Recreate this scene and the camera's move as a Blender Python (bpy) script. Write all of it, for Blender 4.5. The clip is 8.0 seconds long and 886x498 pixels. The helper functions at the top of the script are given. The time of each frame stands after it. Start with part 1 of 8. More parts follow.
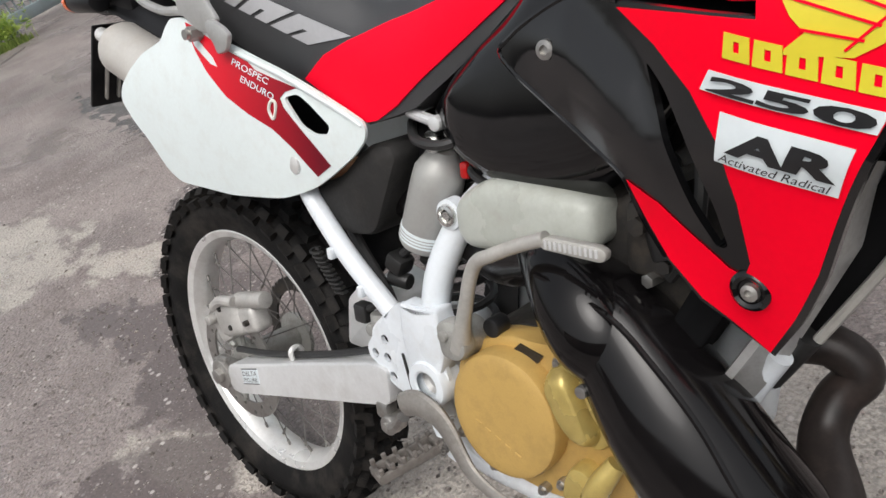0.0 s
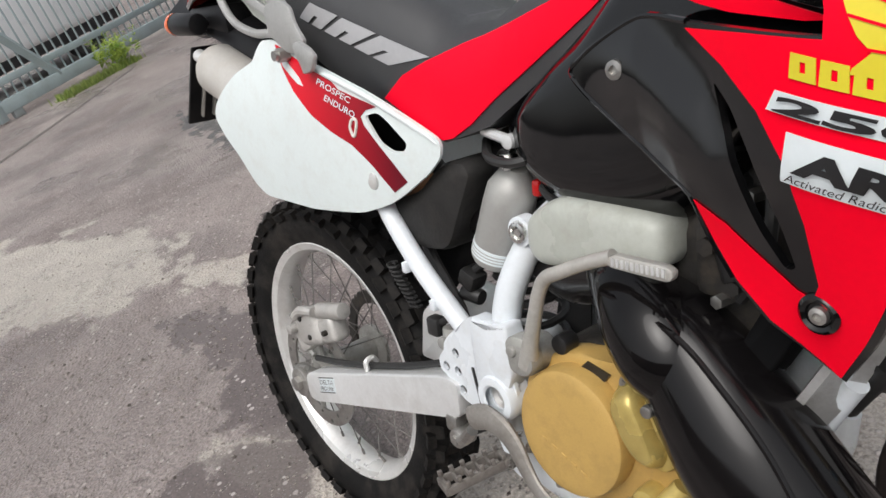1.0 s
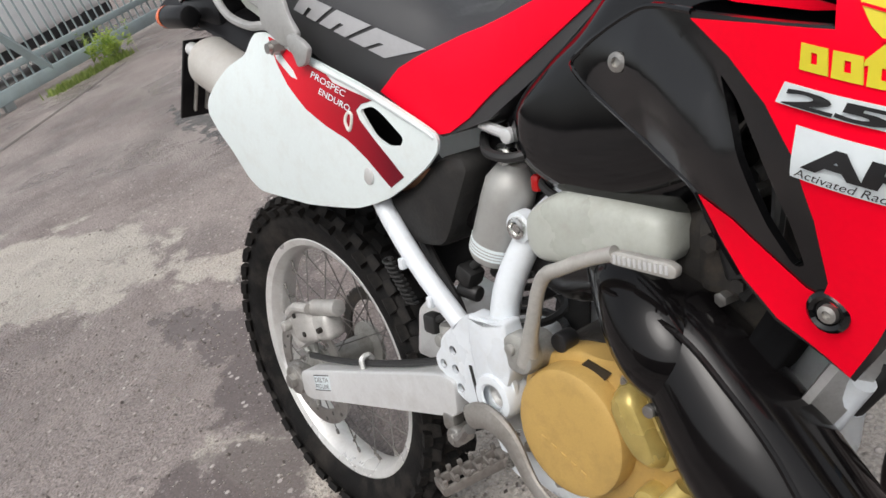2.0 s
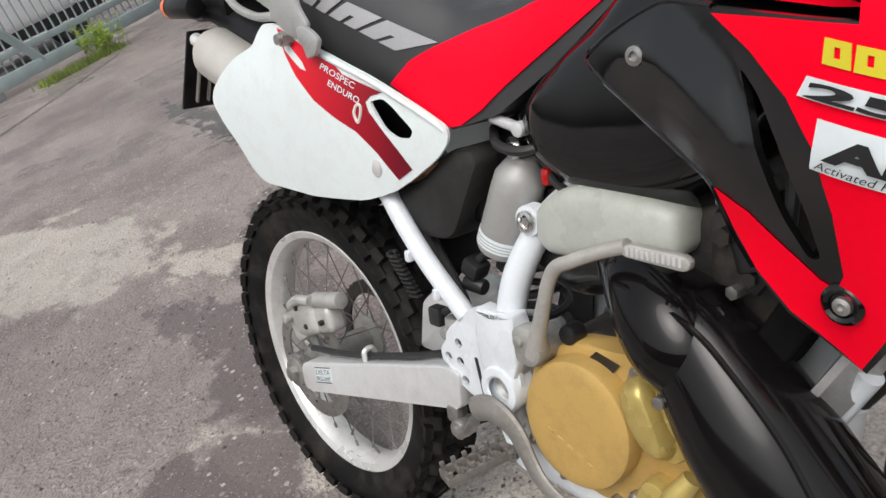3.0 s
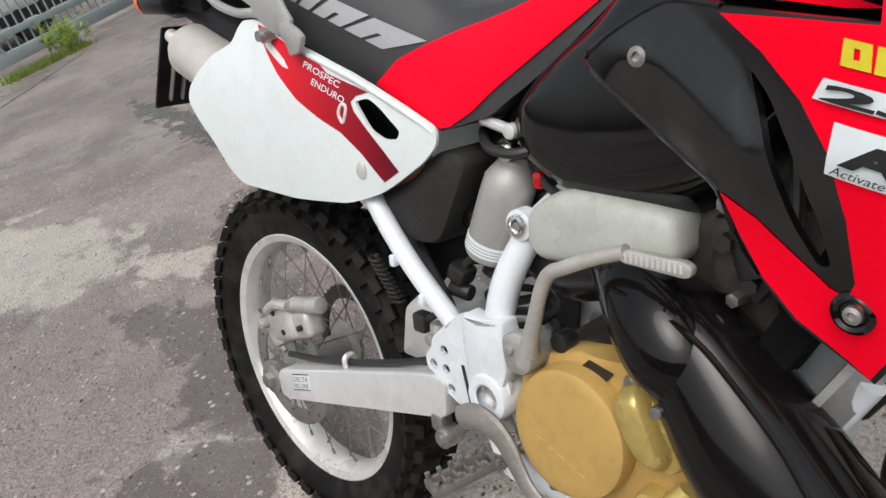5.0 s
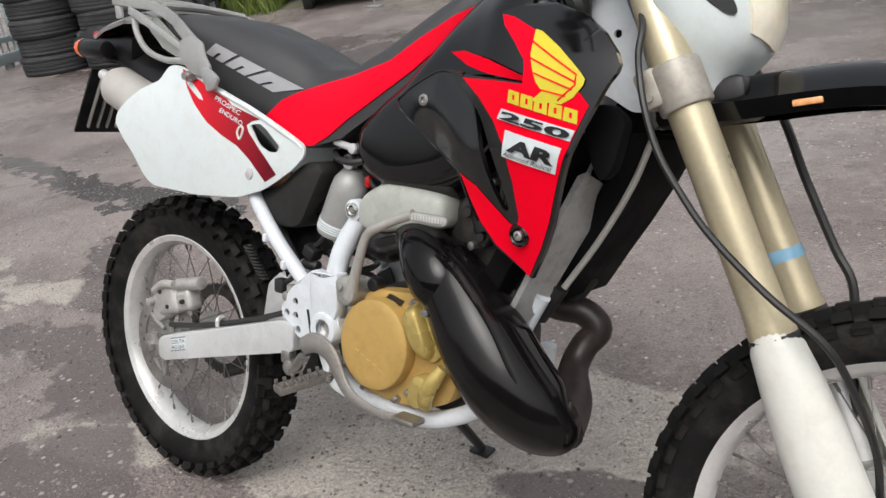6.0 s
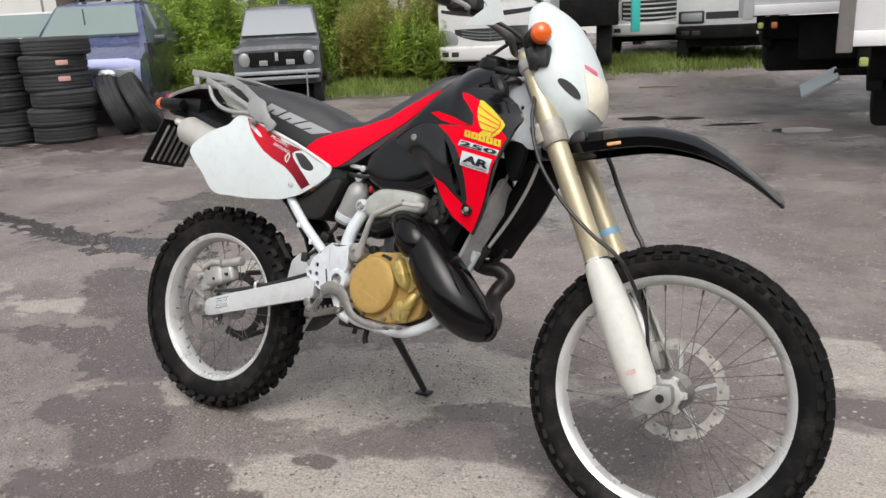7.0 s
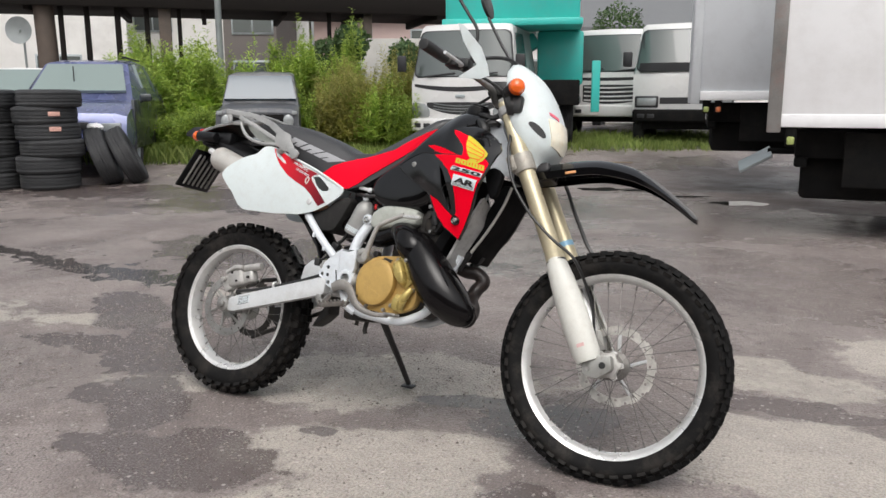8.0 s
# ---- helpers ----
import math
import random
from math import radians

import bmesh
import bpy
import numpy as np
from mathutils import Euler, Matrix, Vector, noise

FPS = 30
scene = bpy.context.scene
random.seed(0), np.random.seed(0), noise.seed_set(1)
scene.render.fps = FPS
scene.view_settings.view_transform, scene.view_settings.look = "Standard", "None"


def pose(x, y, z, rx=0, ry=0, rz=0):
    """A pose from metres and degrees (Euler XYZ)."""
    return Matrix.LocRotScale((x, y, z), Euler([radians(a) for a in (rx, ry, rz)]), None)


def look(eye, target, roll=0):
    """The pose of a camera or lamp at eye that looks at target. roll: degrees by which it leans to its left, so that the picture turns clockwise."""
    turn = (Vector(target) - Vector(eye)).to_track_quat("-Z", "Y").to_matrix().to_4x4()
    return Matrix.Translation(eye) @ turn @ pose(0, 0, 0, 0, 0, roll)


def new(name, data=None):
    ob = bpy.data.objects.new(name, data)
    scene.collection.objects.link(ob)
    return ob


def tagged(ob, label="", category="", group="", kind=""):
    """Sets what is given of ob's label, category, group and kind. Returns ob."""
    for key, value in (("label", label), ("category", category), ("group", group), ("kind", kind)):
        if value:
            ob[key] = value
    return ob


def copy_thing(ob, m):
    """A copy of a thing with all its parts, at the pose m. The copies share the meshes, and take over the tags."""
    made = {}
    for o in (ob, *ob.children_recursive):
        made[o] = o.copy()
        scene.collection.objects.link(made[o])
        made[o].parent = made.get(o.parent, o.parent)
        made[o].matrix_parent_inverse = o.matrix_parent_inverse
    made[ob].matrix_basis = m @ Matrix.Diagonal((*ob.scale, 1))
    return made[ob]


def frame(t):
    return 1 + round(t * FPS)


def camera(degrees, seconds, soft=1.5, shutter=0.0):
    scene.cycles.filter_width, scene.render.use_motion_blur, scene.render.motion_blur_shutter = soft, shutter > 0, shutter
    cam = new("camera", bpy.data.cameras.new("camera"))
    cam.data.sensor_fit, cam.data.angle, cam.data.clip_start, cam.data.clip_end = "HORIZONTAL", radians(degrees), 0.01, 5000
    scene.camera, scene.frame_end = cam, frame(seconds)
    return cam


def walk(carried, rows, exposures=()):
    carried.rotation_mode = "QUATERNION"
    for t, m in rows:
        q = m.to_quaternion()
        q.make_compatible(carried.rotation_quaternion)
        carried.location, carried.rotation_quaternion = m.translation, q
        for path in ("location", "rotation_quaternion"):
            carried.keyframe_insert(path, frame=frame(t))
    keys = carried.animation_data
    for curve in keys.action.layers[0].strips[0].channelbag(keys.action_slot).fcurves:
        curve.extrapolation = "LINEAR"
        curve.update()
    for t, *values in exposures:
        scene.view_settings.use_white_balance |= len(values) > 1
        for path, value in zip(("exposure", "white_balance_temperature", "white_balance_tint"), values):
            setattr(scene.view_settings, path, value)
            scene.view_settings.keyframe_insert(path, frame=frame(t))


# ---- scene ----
cam = camera(59.0, 8.0, soft=1.5)
PATH = [
    (0, pose(1.1825, -0.4869, 1.1131, 57.614, 17.272, 40.612)),
    (0.5, pose(1.2077, -0.4987, 1.1179, 61.436, 17.681, 46.333)),
    (1, pose(1.2054, -0.4876, 1.114, 60.947, 19.229, 46.948)),
    (1.5, pose(1.1974, -0.4756, 1.108, 60.557, 19.433, 46.649)),
    (3, pose(1.1804, -0.5037, 1.1117, 60.27, 17.991, 46.203)),
    (3.5, pose(1.174, -0.5055, 1.1124, 60.123, 17.875, 45.84)),
    (4, pose(1.1642, -0.5048, 1.1097, 60.218, 17.838, 45.721)),
    (4.2, pose(1.1571, -0.4979, 1.1092, 59.959, 18.06, 45.62)),
    (5.3, pose(1.1471, -0.5191, 1.1065, 60.597, 14.562, 42.816)),
    (5.5, pose(1.2105, -0.5641, 1.1076, 61.78, 13.085, 40.496)),
    (6, pose(1.5046, -0.8558, 1.1387, 66.397, 7.609, 36.754)),
    (6.5, pose(1.7624, -1.2847, 1.1684, 70.581, 4.254, 35.143)),
    (7, pose(1.8978, -1.6639, 1.1676, 73.858, 2.755, 31.204)),
    (7.5, pose(1.9712, -1.9511, 1.1148, 77.443, 1.476, 28.616)),
    (8, pose(2.0922, -2.1759, 1.0941, 79.2, 0.132, 28.851)),
]
walk(cam, PATH, exposures=[(0.0, 0.27), (5.3, 0.25), (7.0, 0.22), (8, 0.20)])

# overcast daylight
world = bpy.data.worlds.new("world")
scene.world = world
world.use_nodes = True
wn = world.node_tree.nodes
sky = wn.new("ShaderNodeTexSky")
sky.sky_type = "NISHITA"
sky.sun_disc = False
sky.sun_elevation = radians(58)
sky.sun_rotation = radians(150)
sky.air_density, sky.dust_density, sky.ozone_density = 1.2, 6.0, 1.0
hsv = wn.new("ShaderNodeHueSaturation")
hsv.inputs["Saturation"].default_value = 0.25
world.node_tree.links.new(sky.outputs[0], hsv.inputs["Color"])
world.node_tree.links.new(hsv.outputs[0], wn["Background"].inputs[0])
wn["Background"].inputs[1].default_value = 0.15
sun = new("sun", bpy.data.lights.new("sun", "SUN"))
sun.data.energy, sun.data.angle, sun.data.color = 0.6, radians(40), (1.0, 0.955, 0.945)
SUN_DIR = Vector((math.sin(radians(150)) * math.cos(radians(58)), math.cos(radians(150)) * math.cos(radians(58)), math.sin(radians(58))))
sun.matrix_world = look(SUN_DIR * 20, (0, 0, 0))
# ---- materials ----


def nodes_of(m):
    m.use_nodes = True
    t = m.node_tree
    return t, t.nodes, t.links, t.nodes["Principled BSDF"]


def mat(name, col, rough=0.5, metal=0.0, var=0.12, scale=14.0, bump=0.0, bscale=180.0, coat=0.0, dirt=None, dirt_amt=0.0, dirt_scale=9.0,
        rvar=0.12, spec=0.5, rand=0.0):
    m = bpy.data.materials.new(name)
    t, n, l, b = nodes_of(m)
    tc = n.new("ShaderNodeTexCoord")
    big = n.new("ShaderNodeTexNoise")
    big.inputs["Scale"].default_value, big.inputs["Detail"].default_value = scale, 6
    fine = n.new("ShaderNodeTexNoise")
    fine.inputs["Scale"].default_value, fine.inputs["Detail"].default_value = bscale, 4
    for k in (big, fine):
        l.new(tc.outputs["Object"], k.inputs["Vector"])
    mixv = n.new("ShaderNodeMath")
    mixv.operation = "MULTIPLY_ADD"
    mixv.inputs[1].default_value, mixv.inputs[2].default_value = 0.35, 0.0
    l.new(fine.outputs["Fac"], mixv.inputs[0])
    addv = n.new("ShaderNodeMath")
    addv.operation = "MULTIPLY_ADD"
    addv.inputs[1].default_value = 0.75
    l.new(big.outputs["Fac"], addv.inputs[0])
    l.new(mixv.outputs[0], addv.inputs[2])
    ramp = n.new("ShaderNodeMapRange")
    ramp.inputs["From Min"].default_value, ramp.inputs["From Max"].default_value = 0.35, 0.75
    ramp.inputs["To Min"].default_value, ramp.inputs["To Max"].default_value = 1 - var, 1 + var
    l.new(addv.outputs[0], ramp.inputs["Value"])
    mul = n.new("ShaderNodeMix")
    mul.data_type, mul.blend_type = "RGBA", "MULTIPLY"
    mul.inputs["Factor"].default_value = 1
    mul.inputs["A"].default_value = (*col, 1)
    l.new(ramp.outputs[0], mul.inputs["B"])
    out = mul.outputs["Result"]
    if rand:
        oi = n.new("ShaderNodeObjectInfo")
        mr = n.new("ShaderNodeMapRange")
        mr.inputs["To Min"].default_value, mr.inputs["To Max"].default_value = 1 - rand, 1 + rand
        l.new(oi.outputs["Random"], mr.inputs["Value"])
        m2 = n.new("ShaderNodeMix")
        m2.data_type, m2.blend_type = "RGBA", "MULTIPLY"
        m2.inputs["Factor"].default_value = 1
        l.new(out, m2.inputs["A"])
        l.new(mr.outputs[0], m2.inputs["B"])
        out = m2.outputs["Result"]
    if dirt:
        dn = n.new("ShaderNodeTexNoise")
        dn.inputs["Scale"].default_value, dn.inputs["Detail"].default_value, dn.inputs["Roughness"].default_value = dirt_scale, 8, 0.7
        l.new(tc.outputs["Object"], dn.inputs["Vector"])
        dr = n.new("ShaderNodeMapRange")
        dr.inputs["From Min"].default_value, dr.inputs["From Max"].default_value = 0.48, 0.72
        dr.inputs["To Max"].default_value = dirt_amt
        l.new(dn.outputs["Fac"], dr.inputs["Value"])
        dm = n.new("ShaderNodeMix")
        dm.data_type = "RGBA"
        l.new(dr.outputs[0], dm.inputs["Factor"])
        l.new(out, dm.inputs["A"])
        dm.inputs["B"].default_value = (*dirt, 1)
        out = dm.outputs["Result"]
    l.new(out, b.inputs["Base Color"])
    rr = n.new("ShaderNodeMapRange")
    rr.inputs["From Min"].default_value, rr.inputs["From Max"].default_value = 0.3, 0.7
    rr.inputs["To Min"].default_value, rr.inputs["To Max"].default_value = max(0.02, rough - rvar), min(1, rough + rvar)
    l.new(big.outputs["Fac"], rr.inputs["Value"])
    l.new(rr.outputs[0], b.inputs["Roughness"])
    b.inputs["Metallic"].default_value = metal
    b.inputs["Specular IOR Level"].default_value = spec
    b.inputs["Coat Weight"].default_value = coat
    b.inputs["Coat Roughness"].default_value = 0.08
    if bump:
        bp = n.new("ShaderNodeBump")
        bp.inputs["Strength"].default_value, bp.inputs["Distance"].default_value = bump, 0.003
        l.new(fine.outputs["Fac"], bp.inputs["Height"])
        l.new(bp.outputs[0], b.inputs["Normal"])
    return m


M = {}
MUD = (0.16, 0.13, 0.1)
M["red"] = mat("red_plastic", (0.93, 0.0010, 0.020), 0.40, var=0.05, scale=5, spec=0.06)
M["red_fade"] = mat("red_decal_fading_dark", (0.66, 0.004, 0.018), 0.4, var=0.05, scale=5, spec=0.3)
ft, fn, fl, fb = nodes_of(M["red_fade"])
fc, fx, fr, fm = fn.new("ShaderNodeTexCoord"), fn.new("ShaderNodeSeparateXYZ"), fn.new("ShaderNodeMapRange"), fn.new("ShaderNodeMix")
fr.inputs["From Min"].default_value, fr.inputs["From Max"].default_value = 0.22, 0.40
fm.data_type = "RGBA"
fm.inputs["A"].default_value, fm.inputs["B"].default_value = (0.66, 0.004, 0.018, 1), (0.13, 0.004, 0.012, 1)
fl.new(fc.outputs["Object"], fx.inputs[0])
fl.new(fx.outputs["X"], fr.inputs["Value"])
fl.new(fr.outputs[0], fm.inputs["Factor"])
fl.new(fm.outputs["Result"], fb.inputs["Base Color"])
M["seat_red"] = mat("red_seat_vinyl", (0.86, 0.002, 0.024), 0.55, var=0.08, scale=8, bump=0.12, bscale=900, spec=0.1)
M["seat"] = mat("black_seat_vinyl", (0.030, 0.030, 0.032), 0.42, var=0.15, scale=8, bump=0.3, bscale=900, spec=0.8)
M["black"] = mat("black_gloss_plastic", (0.003, 0.003, 0.0035), 0.07, var=0.2, scale=9, dirt=(0.03, 0.028, 0.026), dirt_amt=0.03, dirt_scale=45, rvar=0.04, spec=0.55)
M["black_panel"] = mat("black_shroud_plastic", (0.005, 0.005, 0.0055), 0.11, var=0.2, scale=9, dirt=(0.04, 0.038, 0.036), dirt_amt=0.03, dirt_scale=45, spec=0.7)
M["black_satin"] = mat("black_satin_plastic", (0.007, 0.007, 0.008), 0.36, var=0.25, scale=12, spec=0.28, dirt=(0.08, 0.075, 0.07), dirt_amt=0.12, dirt_scale=25)
M["black_rough"] = mat("black_mud_rubber", (0.016, 0.0155, 0.015), 0.6, var=0.3, scale=16, bump=0.2, spec=0.35, dirt=(0.08, 0.07, 0.062), dirt_amt=0.25, dirt_scale=20)
M["pipe"] = mat("black_heat_paint", (0.0045, 0.004, 0.0043), 0.12, var=0.3, scale=7, dirt=(0.016, 0.014, 0.0135), dirt_amt=0.25, dirt_scale=22, spec=0.30)
M["header"] = mat("dusty_brown_black_pipe", (0.020, 0.016, 0.015), 0.45, var=0.3, scale=12, spec=0.3, dirt=(0.075, 0.055, 0.048), dirt_amt=0.5, dirt_scale=18)
M["white"] = mat("white_plastic", (0.67, 0.735, 0.735), 0.42, var=0.04, scale=6, dirt=(0.5, 0.48, 0.43), dirt_amt=0.25, dirt_scale=28)
M["frame"] = mat("white_frame_paint", (0.66, 0.70, 0.735), 0.33, var=0.05, scale=12, dirt=(0.42, 0.39, 0.35), dirt_amt=0.22, dirt_scale=40)
M["ivory"] = mat("ivory_fork_guard", (0.68, 0.68, 0.63), 0.45, var=0.05, scale=8, dirt=(0.42, 0.38, 0.31), dirt_amt=0.35, dirt_scale=24)
M["gold"] = mat("gold_engine_paint", (0.50, 0.325, 0.10), 0.50, metal=0.15, var=0.12, scale=10, bump=0.04, bscale=700, dirt=(0.2, 0.13, 0.05), dirt_amt=0.3, dirt_scale=30)
M["gold_gloss"] = mat("glossy_gold_alloy", (0.52, 0.40, 0.13), 0.30, metal=0.4, var=0.12, scale=14, dirt=(0.16, 0.10, 0.03), dirt_amt=0.45, dirt_scale=45)
M["fork_gold"] = mat("pale_gold_anodised", (0.54, 0.475, 0.32), 0.36, metal=0.45, var=0.14, scale=9, dirt=(0.42, 0.38, 0.28), dirt_amt=0.5, dirt_scale=22)
M["alu"] = mat("brushed_aluminium", (0.72, 0.73, 0.73), 0.40, metal=0.5, var=0.08, scale=8, dirt=(0.4, 0.38, 0.34), dirt_amt=0.3, dirt_scale=20)
M["rim"] = mat("silver_rim", (0.78, 0.78, 0.765), 0.33, metal=0.55, var=0.08, scale=10, dirt=(0.40, 0.37, 0.32), dirt_amt=0.32, dirt_scale=26)
M["steel"] = mat("dull_steel", (0.4, 0.39, 0.37), 0.42, metal=0.9, var=0.18, scale=22, dirt=(0.14, 0.12, 0.1), dirt_amt=0.5, dirt_scale=30)
M["cast"] = mat("grey_cast_alloy", (0.36, 0.36, 0.34), 0.55, metal=0.5, var=0.18, scale=20, bump=0.2, bscale=500, dirt=(0.12, 0.1, 0.08), dirt_amt=0.5, dirt_scale=26)
M["caliper"] = mat("pale_cast_caliper", (0.46, 0.45, 0.43), 0.5, metal=0.35, var=0.2, scale=25, bump=0.15, bscale=500, dirt=(0.16, 0.14, 0.12), dirt_amt=0.45, dirt_scale=30)
M["kick"] = mat("grey_painted_lever", (0.46, 0.45, 0.42), 0.42, metal=0.4, var=0.15, scale=25, dirt=(0.22, 0.19, 0.16), dirt_amt=0.3, dirt_scale=40)
M["muffler"] = mat("pale_muffler_paint", (0.60, 0.58, 0.54), 0.42, metal=0.35, var=0.1, scale=12, dirt=(0.4, 0.32, 0.24), dirt_amt=0.3, dirt_scale=14)
M["tank_grey"] = mat("pale_green_grey_plastic", (0.42, 0.44, 0.40), 0.32, var=0.1, scale=9, dirt=(0.22, 0.20, 0.155), dirt_amt=0.5, dirt_scale=16)
M["reservoir"] = mat("grey_reservoir_paint", (0.36, 0.36, 0.345), 0.42, metal=0.3, var=0.06, scale=10, dirt=(0.2, 0.18, 0.16), dirt_amt=0.25, dirt_scale=30)
M["engine"] = mat("dark_engine_alloy", (0.03, 0.028, 0.026), 0.5, metal=0.4, var=0.3, scale=24, bump=0.25, dirt=(0.14, 0.11, 0.08), dirt_amt=0.4, dirt_scale=30)
M["peg"] = mat("worn_dark_peg_steel", (0.20, 0.185, 0.17), 0.6, metal=0.4, var=0.3, scale=30, dirt=(0.07, 0.055, 0.045), dirt_amt=0.6, dirt_scale=35)
M["pedal"] = mat("dull_pedal_steel", (0.30, 0.285, 0.265), 0.55, metal=0.5, var=0.2, scale=20, dirt=(0.14, 0.12, 0.10), dirt_amt=0.6, dirt_scale=30)
M["tyre"] = mat("motorcycle_tyre_rubber", (0.009, 0.0088, 0.0088), 0.62, var=0.3, scale=18, bump=0.25, bscale=400, spec=0.12, dirt=(0.085, 0.074, 0.064), dirt_amt=0.4, dirt_scale=14)
M["old_tyre"] = mat("old_tyre_rubber", (0.028, 0.029, 0.031), 0.8, var=0.3, scale=6, bump=0.3, bscale=90, dirt=(0.09, 0.09, 0.09), dirt_amt=0.4, dirt_scale=5, rand=0.25)
M["hose"] = mat("black_rubber_hose", (0.018, 0.018, 0.018), 0.45, var=0.2)
M["yellow"] = mat("yellow_decal", (0.66, 0.56, 0.03), 0.4, var=0.05, scale=10)
M["decal_black"] = mat("black_decal", (0.012, 0.012, 0.013), 0.4, var=0.1)
M["decal_white"] = mat("pale_grey_decal", (0.66, 0.72, 0.74), 0.4, var=0.05)
M["decal_silver"] = mat("silver_print", (0.42, 0.42, 0.43), 0.42, metal=0.3, var=0.08)
M["orange"] = mat("orange_lens", (0.85, 0.13, 0.01), 0.15, var=0.1, scale=60, coat=0.5)
# pale cream base holds the sky's brightness in the lens; orange noise tints it
M["lamp_glass"] = mat("headlamp_lens", (0.95, 0.90, 0.74), 0.15, var=0.06, scale=60, coat=0.5, dirt=(0.92, 0.66, 0.34), dirt_amt=0.3, dirt_scale=22)
M["reflector"] = mat("pale_orange_reflector", (0.85, 0.40, 0.16), 0.25, var=0.2, scale=120, coat=0.3)
M["red_lens"] = mat("red_lens", (0.4, 0.01, 0.01), 0.15, var=0.1)
M["blue"] = mat("blue_clip", (0.22, 0.42, 0.58), 0.4)
M["chrome"] = mat("bright_bolt", (0.7, 0.7, 0.68), 0.25, metal=1.0, var=0.1, scale=60)
M["copper"] = mat("rusty_pipe", (0.3, 0.15, 0.08), 0.6, metal=0.4, var=0.3, scale=20)
M["spoke"] = mat("dull_spoke", (0.2, 0.19, 0.18), 0.5, metal=0.8, var=0.2, scale=30)
M["disc"] = mat("worn_disc_steel", (0.58, 0.56, 0.52), 0.42, metal=0.45, var=0.25, scale=40, dirt=(0.22, 0.19, 0.16), dirt_amt=0.4, dirt_scale=35)
M["clamp_pale"] = mat("dirty_pale_clamp", (0.40, 0.375, 0.33), 0.5, metal=0.3, var=0.2, scale=25, dirt=(0.2, 0.17, 0.13), dirt_amt=0.55, dirt_scale=38)
M["clamp"] = mat("grey_forged_clamp", (0.5, 0.5, 0.49), 0.5, metal=0.35, var=0.15, scale=25, dirt=(0.15, 0.13, 0.11), dirt_amt=0.45, dirt_scale=40)
M["print_pink"] = mat("pink_red_print", (0.85, 0.16, 0.24), 0.5, var=0.3, scale=150)
M["print_faded"] = mat("faded_pink_print", (0.62, 0.40, 0.38), 0.5, var=0.2, scale=60)
M["rad"] = mat("matt_black_radiator", (0.006, 0.006, 0.0065), 0.75, var=0.3, scale=14, spec=0.08)
M["rack"] = mat("grey_rack_alloy", (0.42, 0.42, 0.41), 0.45, metal=0.45, var=0.12, scale=14, dirt=(0.22, 0.21, 0.19), dirt_amt=0.35, dirt_scale=30)
# ---- building tools ----


def part(name, bm, material, parent=None, label="", smooth=35, m=None):
    me = bpy.data.meshes.new(name)
    bmesh.ops.recalc_face_normals(bm, faces=bm.faces)
    lim = radians(smooth)
    for f in bm.faces:
        f.smooth = True
    for e in bm.edges:
        if len(e.link_faces) != 2 or e.calc_face_angle(0) > lim:
            e.smooth = False
    bm.to_mesh(me)
    bm.free()
    for one in material if isinstance(material, (list, tuple)) else [material]:
        me.materials.append(one)
    ob = new(name, me)
    if parent:
        ob.parent = parent
    if m is not None:
        ob.matrix_basis = m
    if label:
        ob["label"] = label
    return ob


def again(ob, m, parent=None):
    """Another part on the same mesh."""
    o = new(ob.name.split(".")[0], ob.data)
    o.parent = parent or ob.parent
    o.matrix_basis = m
    return o


def thing(name, label, category, m=None, group="", kind=""):
    e = new(name)
    e.empty_display_size = 0.1
    if m is not None:
        e.matrix_basis = m
    return tagged(e, label, category, group, kind)


def smooth_path(pts, n=6):
    """Catmull-Rom through points of any dimension."""
    p = [np.array(q, float) for q in pts]
    p = [2 * p[0] - p[1]] + p + [2 * p[-1] - p[-2]]
    out = []
    for i in range(1, len(p) - 2):
        for k in range(n):
            t = k / n
            a, b, c, d = p[i - 1:i + 3]
            out.append(0.5 * (2 * b + (c - a) * t + (2 * a - 5 * b + 4 * c - d) * t * t + (3 * b - a - 3 * c + d) * t ** 3))
    out.append(p[-2])
    return out


def tube(bm, pts, r, seg=12, n=6, cap=True, flat=1.0):
    """A round tube along a smooth path; r a radius or one per point; flat squeezes it."""
    rs = r if isinstance(r, (list, tuple)) else [r] * len(pts)
    path = smooth_path([(*p, q) for p, q in zip(pts, rs)], n)
    P = [Vector(q[:3]) for q in path]
    rings, up = [], None
    for i, c in enumerate(P):
        d = (P[min(i + 1, len(P) - 1)] - P[max(i - 1, 0)]).normalized()
        if up is None:
            up = Vector((0, 1, 0)) if abs(d.y) < 0.8 else Vector((0, 0, 1))
        s = d.cross(up).normalized()
        up = s.cross(d).normalized()
        rr = float(path[i][3])
        rings.append([bm.verts.new(c + rr * (math.cos(a) * s + flat * math.sin(a) * up)) for a in (2 * math.pi * k / seg for k in range(seg))])
    for a, b in zip(rings, rings[1:]):
        for k in range(seg):
            bm.faces.new((a[k], a[(k + 1) % seg], b[(k + 1) % seg], b[k]))
    if cap:
        bm.faces.new(rings[0][::-1])
        bm.faces.new(rings[-1])
    return bm


def B():
    return bmesh.new()


def box(bm, c, s, bevel=0.0, rot=None, seg=2):
    m = Matrix.Translation(c)
    if rot is not None:
        m = m @ rot
    got = bmesh.ops.create_cube(bm, size=1, matrix=m @ Matrix.Diagonal((*s, 1)))
    if bevel:
        es = list({e for v in got["verts"] for e in v.link_edges})
        bmesh.ops.bevel(bm, geom=es, offset=bevel, segments=seg, profile=0.5, affect="EDGES")
    return bm


